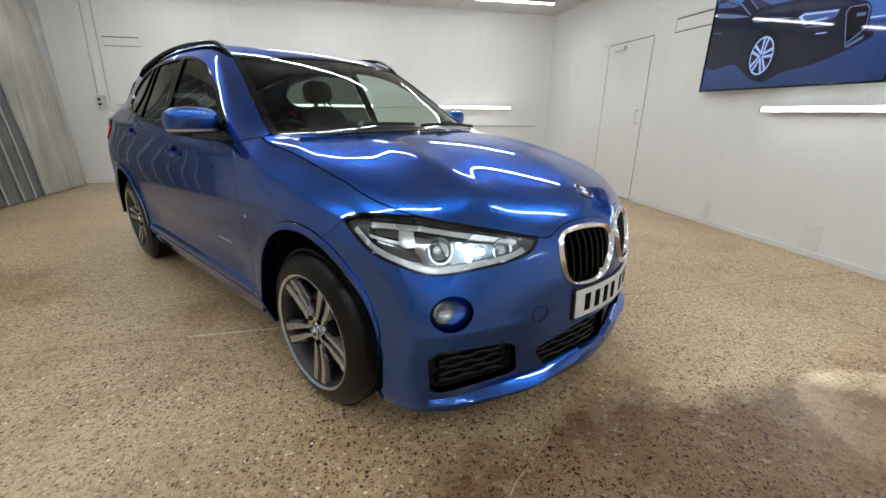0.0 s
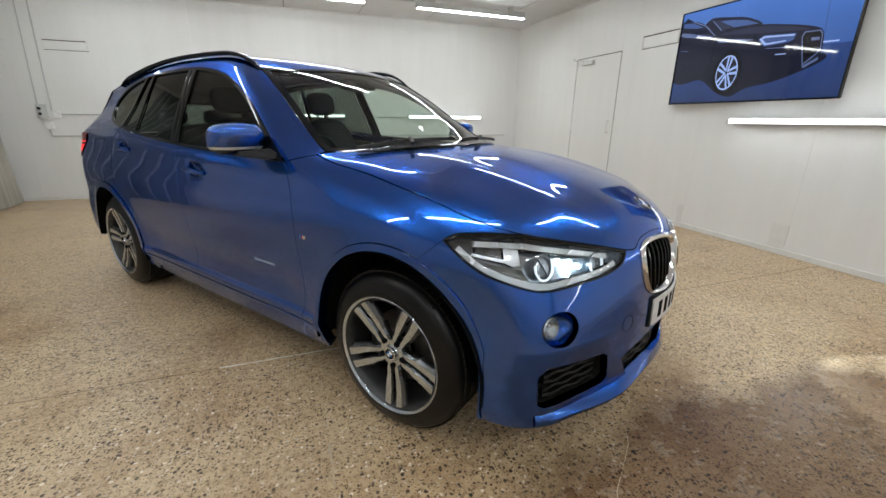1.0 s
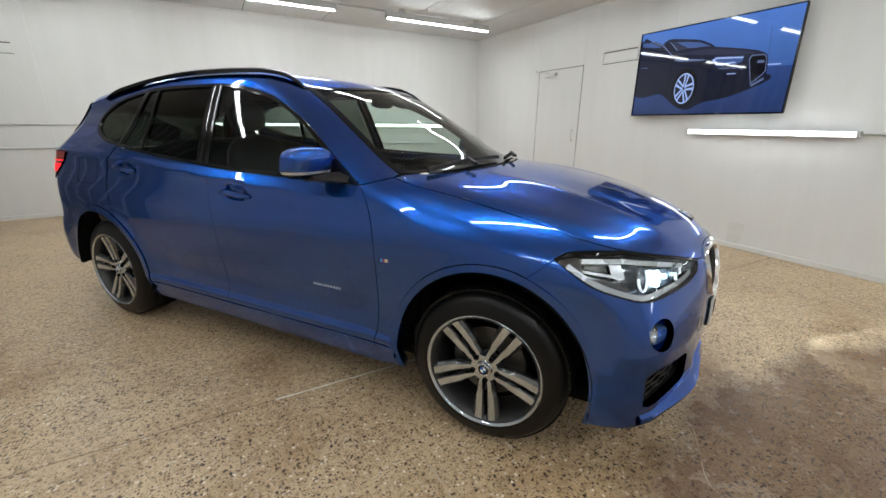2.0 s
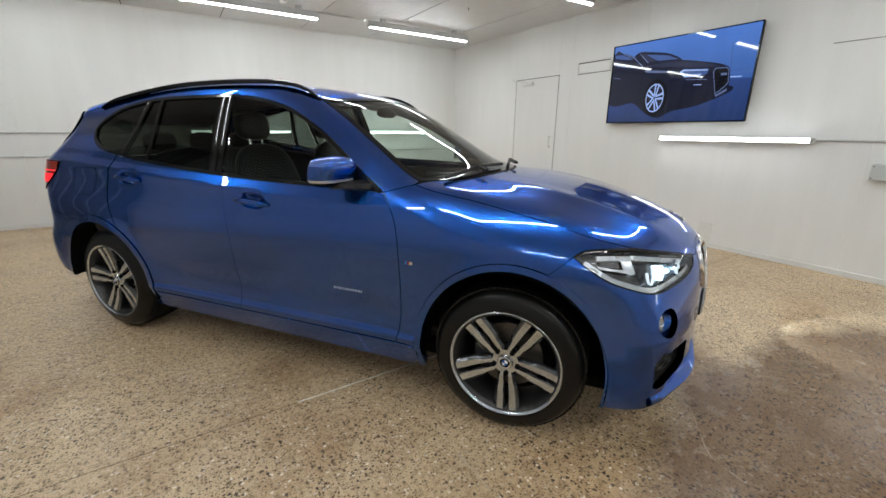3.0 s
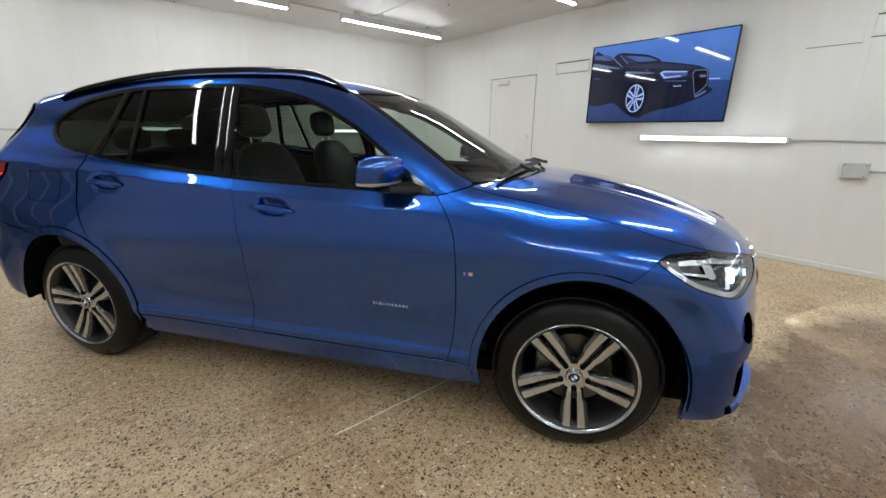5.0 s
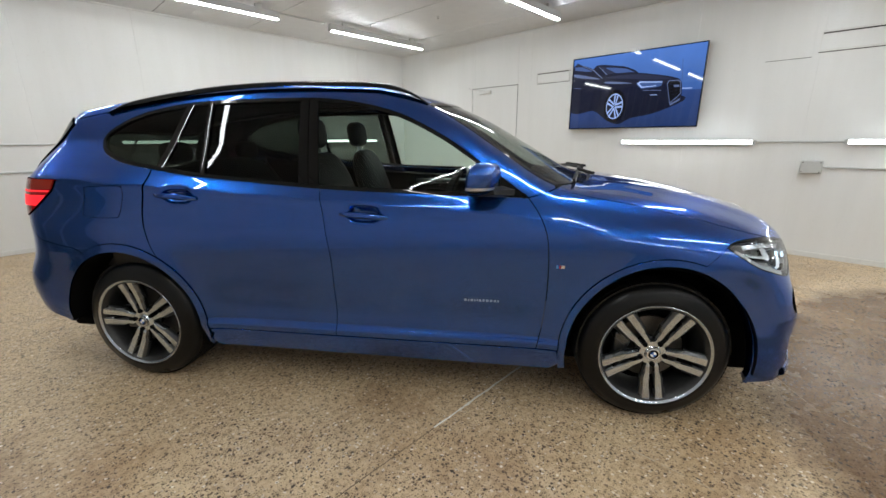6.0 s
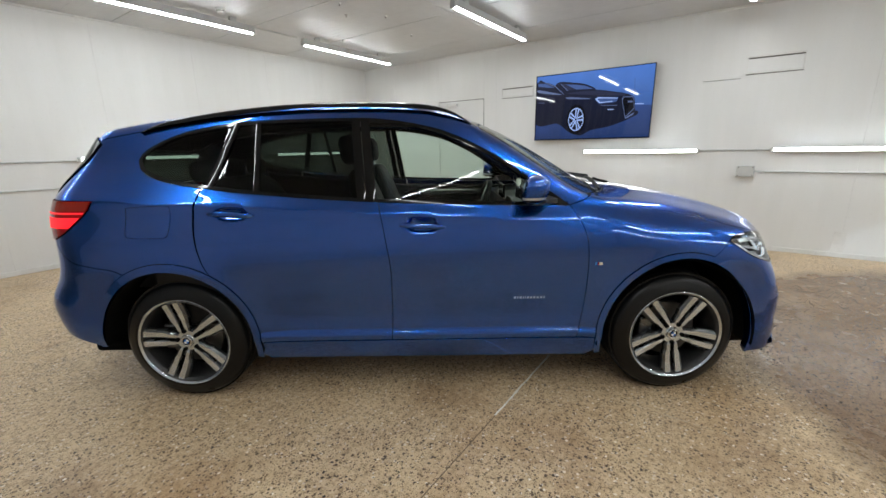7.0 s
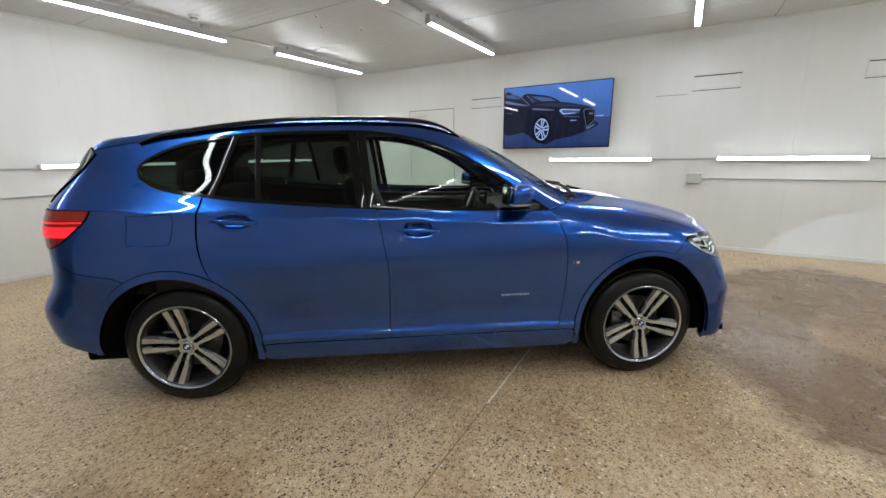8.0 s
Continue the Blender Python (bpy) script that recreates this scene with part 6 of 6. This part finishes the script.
# ---- the screen ----
TV = (0.873, 2.572, 1.440, 2.415)
tv = tagged(empty("wall_screen"), "large lit flat screen showing a dark car on blue", "screen")
tx = X1 - 0.105
part("case", box(tx + 0.012, tx + 0.05, TV[0] + 0.004, TV[1] - 0.004, TV[2] + 0.004, TV[3] - 0.004, 0.006), M_PLASTIC, tv)
part("bracket", box(tx + 0.05, X1 - 0.006, 1.4, 2.05, 1.7, 2.15, 0.004), M_DARK, tv)
b = 0.011
for y0, y1, z0, z1 in ((TV[0], TV[1], TV[2], TV[2] + 0.016), (TV[0], TV[1], TV[3] - b, TV[3]), (TV[0], TV[0] + b, TV[2] + 0.016, TV[3] - b), (TV[1] - b, TV[1], TV[2] + 0.016, TV[3] - b)):
    part("bezel", box(tx, tx + 0.02, y0, y1, z0, z1, 0.002), M_BLACK, tv)


def screen_material(name, low, high, strength):
    """A glowing picture surface under glass, shaded from its foot to its head."""
    m = principled(name, (0.005, 0.005, 0.008), 0.035)
    t, node, bs = nodes_of(m)
    c = node("ShaderNodeTexCoord")
    s = node("ShaderNodeSeparateXYZ")
    t.links.new(c.outputs["Object"], s.inputs[0])
    mr = node("ShaderNodeMapRange")
    mr.inputs["From Min"].default_value, mr.inputs["From Max"].default_value = TV[2], TV[3]
    t.links.new(s.outputs["Z"], mr.inputs["Value"])
    n = noise_tex(t, node, c.outputs["Object"], 2.5, 3.0)
    col = mix(t, node, mr.outputs[0], low, high)
    col = mix(t, node, 0.25, col, ramp(t, node, n, [(0.3, tuple(v * 0.6 for v in high)), (0.7, high)]))
    t.links.new(col, bs.inputs["Emission Color"])
    bs.inputs["Emission Strength"].default_value = strength
    return m


M_PIC_BG = screen_material("screen_blue", (0.012, 0.03, 0.12), (0.10, 0.26, 0.80), 0.75)
M_PIC_CAR = screen_material("screen_dark_shape", (0.003, 0.004, 0.012), (0.012, 0.016, 0.045), 0.8)
M_PIC_GLASS = screen_material("screen_mid_blue", (0.04, 0.08, 0.25), (0.10, 0.2, 0.55), 0.6)
M_PIC_LIGHT = screen_material("screen_pale_blue", (0.30, 0.45, 0.9), (0.45, 0.6, 1.0), 0.9)


def flat(pts, layer, name, mat):
    """A thin picture piece on the screen: (u, v) from its left foot, both 0 to 1."""
    bm = bmesh.new()
    w, h = TV[1] - TV[0] - 2 * b, TV[3] - TV[2] - 0.016 - b
    x = tx + 0.0112 - 0.0009 * layer
    f = [bm.verts.new((x, TV[1] - b - min(max(u, 0), 1) * w, TV[2] + 0.016 + min(max(v, 0), 1) * h)) for u, v in pts]
    g = [bm.verts.new((x + 0.0007, q.co.y, q.co.z)) for q in f]
    bm.faces.new(f)
    for i in range(len(f)):
        bm.faces.new((f[i - 1], g[i - 1], g[i], f[i]))
    return part(name, bm, mat, tv)


M_PIC_BODY = screen_material("screen_body_sheen", (0.006, 0.008, 0.020), (0.035, 0.045, 0.10), 0.8)
M_PIC_FLOOR = screen_material("screen_floor", (0.010, 0.022, 0.075), (0.05, 0.12, 0.42), 0.8)
M_PIC_BLACK = screen_material("screen_black", (0.002, 0.002, 0.004), (0.004, 0.004, 0.008), 0.5)
M_PIC_TRIM = screen_material("screen_trim", (0.10, 0.14, 0.30), (0.16, 0.22, 0.42), 0.8)


def curve_flat(pts, layer, name, mat, step=0.03):
    return flat(spline(pts, True, step).tolist(), layer, name, mat)


flat([(0, 0), (1, 0), (1, 1), (0, 1)], 0, "picture", M_PIC_BG)
flat([(0, 0.36), (0.45, 0.42), (0.87, 0.455), (1, 0.446), (1, 0), (0, 0)], 1, "picture_floor", M_PIC_FLOOR)
flat([(0.868, 0.471), (0.872, 0.47), (0.855, 0.835), (0.851, 0.835)], 1, "picture_wall_joint", M_PIC_GLASS)
flat([(0.868, 0.468), (0.94, 0.462), (0.94, 0.474), (0.868, 0.48)], 2, "picture_skirting", M_PIC_LIGHT)
curve_flat([(0.0, 0.24), (0.2, 0.25), (0.33, 0.10), (0.43, 0.045), (0.52, 0.12), (0.70, 0.18), (0.90, 0.33), (0.80, 0.40), (0.3, 0.42), (0.0, 0.45)], 2, "picture_shadow", M_PIC_CAR)
# cabin and open door behind the body
curve_flat([(0.17, 0.79), (0.215, 0.885), (0.351, 0.855), (0.454, 0.815), (0.545, 0.72), (0.42, 0.68), (0.25, 0.66)], 2, "picture_cabin", M_PIC_CAR)
flat([(0.275, 0.842), (0.36, 0.825), (0.448, 0.795), (0.522, 0.738), (0.371, 0.75)], 3, "picture_windscreen", M_PIC_GLASS)
flat([(0.226, 0.856), (0.263, 0.851), (0.365, 0.75), (0.292, 0.745)], 3, "picture_side_glass", M_PIC_BODY)
flat([(0.222, 0.862), (0.228, 0.862), (0.30, 0.742), (0.292, 0.740)], 4, "picture_pillar", M_PIC_TRIM)
# body
curve_flat([(0.0, 0.26), (0.0, 0.90), (0.08, 0.905), (0.183, 0.83), (0.262, 0.715), (0.327, 0.744), (0.416, 0.736), (0.544, 0.723), (0.666, 0.683), (0.77, 0.642), (0.833, 0.605), (0.862, 0.56), (0.874, 0.432), (0.868, 0.325), (0.808, 0.275), (0.726, 0.224), (0.607, 0.204), (0.494, 0.201), (0.40, 0.20), (0.312, 0.227), (0.2, 0.25)], 3, "picture_car", M_PIC_CAR, 0.04)
flat([(0.012, 0.895), (0.081, 0.885), (0.17, 0.81), (0.118, 0.815), (0.014, 0.85)], 4, "picture_door_glass", M_PIC_GLASS)
flat([(0.083, 0.905), (0.185, 0.825), (0.262, 0.70), (0.255, 0.698), (0.178, 0.818), (0.078, 0.897)], 4, "picture_door_edge", M_PIC_TRIM)
curve_flat([(0.29, 0.70), (0.42, 0.715), (0.56, 0.70), (0.70, 0.655), (0.80, 0.60), (0.62, 0.625), (0.45, 0.66)], 4, "picture_bonnet_sheen", M_PIC_BODY)
curve_flat([(0.014, 0.795), (0.138, 0.745), (0.245, 0.69), (0.124, 0.715), (0.017, 0.755)], 4, "picture_door_sheen", M_PIC_TRIM)
curve_flat([(0.287, 0.645), (0.378, 0.632), (0.515, 0.592), (0.40, 0.60), (0.296, 0.622)], 4, "picture_wing_sheen", M_PIC_TRIM)
flat([(0.268, 0.69), (0.271, 0.69), (0.258, 0.30), (0.255, 0.30)], 4, "picture_door_joint", M_PIC_BLACK)
flat([(0.02, 0.60), (0.08, 0.585), (0.08, 0.577), (0.02, 0.592)], 4, "picture_handle", M_PIC_TRIM)
# lamp, grille and bumper
flat([(0.539, 0.583), (0.568, 0.615), (0.737, 0.586), (0.728, 0.53), (0.698, 0.513), (0.579, 0.508)], 5, "picture_lamp", M_PIC_GLASS)
flat([(0.545, 0.583), (0.57, 0.606), (0.73, 0.579), (0.728, 0.567), (0.575, 0.588), (0.563, 0.578), (0.588, 0.535), (0.690, 0.538), (0.692, 0.527), (0.582, 0.518)], 6, "picture_lamp_glow", M_PIC_LIGHT)
grille = [(0.765, 0.546), (0.776, 0.587), (0.847, 0.581), (0.861, 0.551), (0.870, 0.411), (0.847, 0.36), (0.800, 0.289)]
flat(grille, 5, "picture_grille", M_PIC_TRIM)
gc = np.mean(grille, 0)
flat([tuple(gc + (np.array(p) - gc) * 0.90) for p in grille], 6, "picture_grille_dark", M_PIC_BLACK)
for k in range(5):
    flat([(0.785 + 0.006 * k, 0.535 - 0.045 * k), (0.855, 0.530 - 0.036 * k), (0.855, 0.526 - 0.036 * k), (0.786 + 0.006 * k, 0.529 - 0.045 * k)], 7, "picture_grille_bar", M_PIC_CAR)
flat([(0.815, 0.525), (0.852, 0.520), (0.852, 0.495), (0.816, 0.498)], 8, "picture_badge", M_PIC_TRIM)
flat([(0.800, 0.284), (0.868, 0.351), (0.868, 0.325), (0.809, 0.266)], 5, "picture_splitter", M_PIC_TRIM)
flat([(0.586, 0.492), (0.732, 0.472), (0.732, 0.464), (0.600, 0.482)], 5, "picture_bumper_line", M_PIC_TRIM)
flat([(0.652, 0.423), (0.704, 0.420), (0.706, 0.410), (0.653, 0.412)], 5, "picture_fog_lamp", M_PIC_LIGHT)
# wheel
WU, WV = 0.385, 0.295
def wheel_ring(f):
    return [(WU + 0.069 * f * math.cos(a), WV + 0.178 * f * math.sin(a)) for a in np.linspace(0, 2 * math.pi, 36, endpoint=False)]
flat(wheel_ring(1.28), 5, "picture_tyre", M_PIC_BLACK)
flat(wheel_ring(1.0), 6, "picture_rim", M_PIC_LIGHT)
flat(wheel_ring(0.9), 7, "picture_rim_dark", M_PIC_CAR)
for k in range(5):
    for side_ in (-1, 1):
        a = radians(80 + 72 * k)
        def at(r, off):
            return (WU + 0.069 * (r * math.cos(a) - off * side_ * math.sin(a)), WV + 0.178 * (r * math.sin(a) + off * side_ * math.cos(a)))
        flat([at(0.08, 0.02), at(0.92, 0.09), at(0.92, 0.26), at(0.08, 0.14)], 8, "picture_spoke", M_PIC_LIGHT)

# ---- strip curtain along the west side ----
def hazy(name, lo, hi, rough):
    """Clouded plastic with upright streaks."""
    m = principled(name, hi, rough)
    t, node, bs = nodes_of(m)
    up = noise_tex(t, node, mapped(t, node, (9.0, 9.0, 0.5)), 1.6, 5.0, 0.6)
    cloud = noise_tex(t, node, mapped(t, node), 1.3, 4.0)
    t.links.new(ramp(t, node, mix(t, node, 0.4, up, cloud), [(0.34, lo), (0.62, hi)]), bs.inputs["Base Color"])
    bump(t, node, up, 0.25, 0.01, bs)
    return m


M_PVC = hazy("hazy_grey_plastic_strip", (0.05, 0.056, 0.058), (0.16, 0.17, 0.17), 0.28)
M_PVC_EDGE = hazy("pale_strip_edge", (0.24, 0.26, 0.26), (0.42, 0.44, 0.43), 0.3)
M_SHEET = hazy("beige_grey_plastic_sheet", (0.25, 0.245, 0.215), (0.46, 0.445, 0.385), 0.35)
curtain = tagged(empty("strip_curtain"), "hanging hazy plastic strip curtain before the wall", "curtain")
part("curtain_rail", box(-4.21, -4.05, 2.7, 6.14, CEIL - 0.07, CEIL - 0.006, 0.006), M_PALE, curtain)


def strip(y, w, bow, mat, lean, folds=0.0, x=-4.10):
    """One hanging strip, its foot drawn aside towards the north wall."""
    bm = bmesh.new()
    rows = []
    for z in np.linspace(0.015, CEIL - 0.06, 14):
        ring = []
        for u in np.linspace(-1, 1, 25 if folds else 9):
            wav = 0.006 * math.sin(3.1 * z + y * 5) + lean * (CEIL - z) * 0.01 + folds * math.sin(7 * u + 2.2 * math.sin(2.3 * u)) * (0.35 + 0.65 * z / CEIL)
            ring.append((x + bow * (1 - u * u) + wav, y + u * w / 2 + 0.18 - 0.36 * z / CEIL, z))
        rows.append([bm.verts.new(p) for p in ring] + [bm.verts.new((p[0] - 0.003, p[1], p[2])) for p in reversed(ring)])
    n = len(rows[0])
    for p0, p1 in zip(rows[:-1], rows[1:]):
        for i in range(n):
            bm.faces.new((p0[i], p0[(i + 1) % n], p1[(i + 1) % n], p1[i]))
    return part("strip", bm, mat, curtain, "", True)


strip(5.62, 0.98, 0.03, M_SHEET, 0.0, 0.022)
for k in range(9):
    yk = 5.02 - 0.235 * k
    strip(yk, 0.27, 0.035 if k % 2 else 0.012, M_PVC, (k % 3 - 1) * 0.6)
    strip(yk + 0.105, 0.034, 0.004, M_PVC_EDGE, (k % 3 - 1) * 0.6, x=-4.062)

# ---- floor slabs between the saw-cut joints ----
M_JOINT = worn("brown_joint_filler", (0.20, 0.145, 0.09), 0.7, scale=60, vary=0.3)
# dusty filler, whose pale colour also stands in for glints along the crack
M_DUSTY_GLINT = worn("dusty_filler_and_glint", (0.52, 0.42, 0.30), 0.7, scale=80, vary=0.25)
M_CHALK = worn("pale_joint_filler", (0.86, 0.83, 0.76), 0.7, scale=80, vary=0.25)


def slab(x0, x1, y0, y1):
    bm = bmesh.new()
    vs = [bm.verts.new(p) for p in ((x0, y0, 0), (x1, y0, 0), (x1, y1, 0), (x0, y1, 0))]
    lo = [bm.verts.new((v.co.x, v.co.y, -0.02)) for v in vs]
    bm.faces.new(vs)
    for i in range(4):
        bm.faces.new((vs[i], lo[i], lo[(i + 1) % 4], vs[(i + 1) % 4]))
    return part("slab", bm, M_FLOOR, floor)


G = 0.0035
rows_y = [Y0 - 0.1, -2.35, 0.69, 3.73, Y1 + 0.1]
for k, (ya, yb) in enumerate(zip(rows_y[:-1], rows_y[1:])):
    cols = [X0 - 0.1, X1 + 0.1]
    for xa, xb in zip(cols[:-1], cols[1:]):
        slab(xa + G, xb - G, ya + G, yb - G)


def filler(p0, p1, wide, mat, seed, h=-0.0015):
    """A ragged strip of filler along a joint; along the crack it carries painted glints."""
    rng = random.Random(seed)
    bm = bmesh.new()
    p0, p1 = Vector(p0), Vector(p1)
    d = p1 - p0
    s = Vector((-d.y, d.x, 0)).normalized()
    n = max(3, int(d.length / 0.03))
    rows = []
    for i in range(n + 1):
        p = p0 + d * (i / n)
        w0, w1 = (wide * rng.uniform(0.5, 1.3) for _ in range(2))
        rows.append([bm.verts.new(p + s * w0 + Vector((0, 0, h))), bm.verts.new(p - s * w1 + Vector((0, 0, h)))])
    for a, c in zip(rows[:-1], rows[1:]):
        bm.faces.new((a[0], a[1], c[1], c[0]))
    return part("joint_filler", bm, mat, floor)


for y in rows_y[1:-1]:
    filler((X0, y, 0), (X1, y, 0), 0.004, M_JOINT, 3)
filler((-0.75, 0.69, 0), (0.32, 0.69, 0), 0.0068, M_CHALK, 7, 0.0006)
# a short joint filled flush with cement, its filler showing in broken stretches
for k, (ya, yb, wd) in enumerate(((-0.13, -0.02, 0.006), (-0.24, -0.16, 0.003), (-0.34, -0.27, 0.004), (-0.52, -0.40, 0.002), (-0.80, -0.62, 0.0025), (-1.1, -0.9, 0.003), (0.06, 0.16, 0.002))):
    filler((-0.262, ya, 0), (-0.262, yb, 0), wd, M_DUSTY_GLINT, 40 + k, 0.0005)
# pale washed-out residue in a curved crack and along the short joint; the crack's glints are painted in its colour
crack = spline([(0.93, -0.33), (0.87, -0.42), (0.72, -0.54), (0.635, -0.62), (0.605, -0.76)], step=0.07)
for k, (p0, p1) in enumerate(zip(crack[:-1], crack[1:])):
    filler((*p0, 0), (*p1, 0), 0.0013 if k % 3 else 0.0006, M_DUSTY_GLINT, 20 + k, 0.0005)
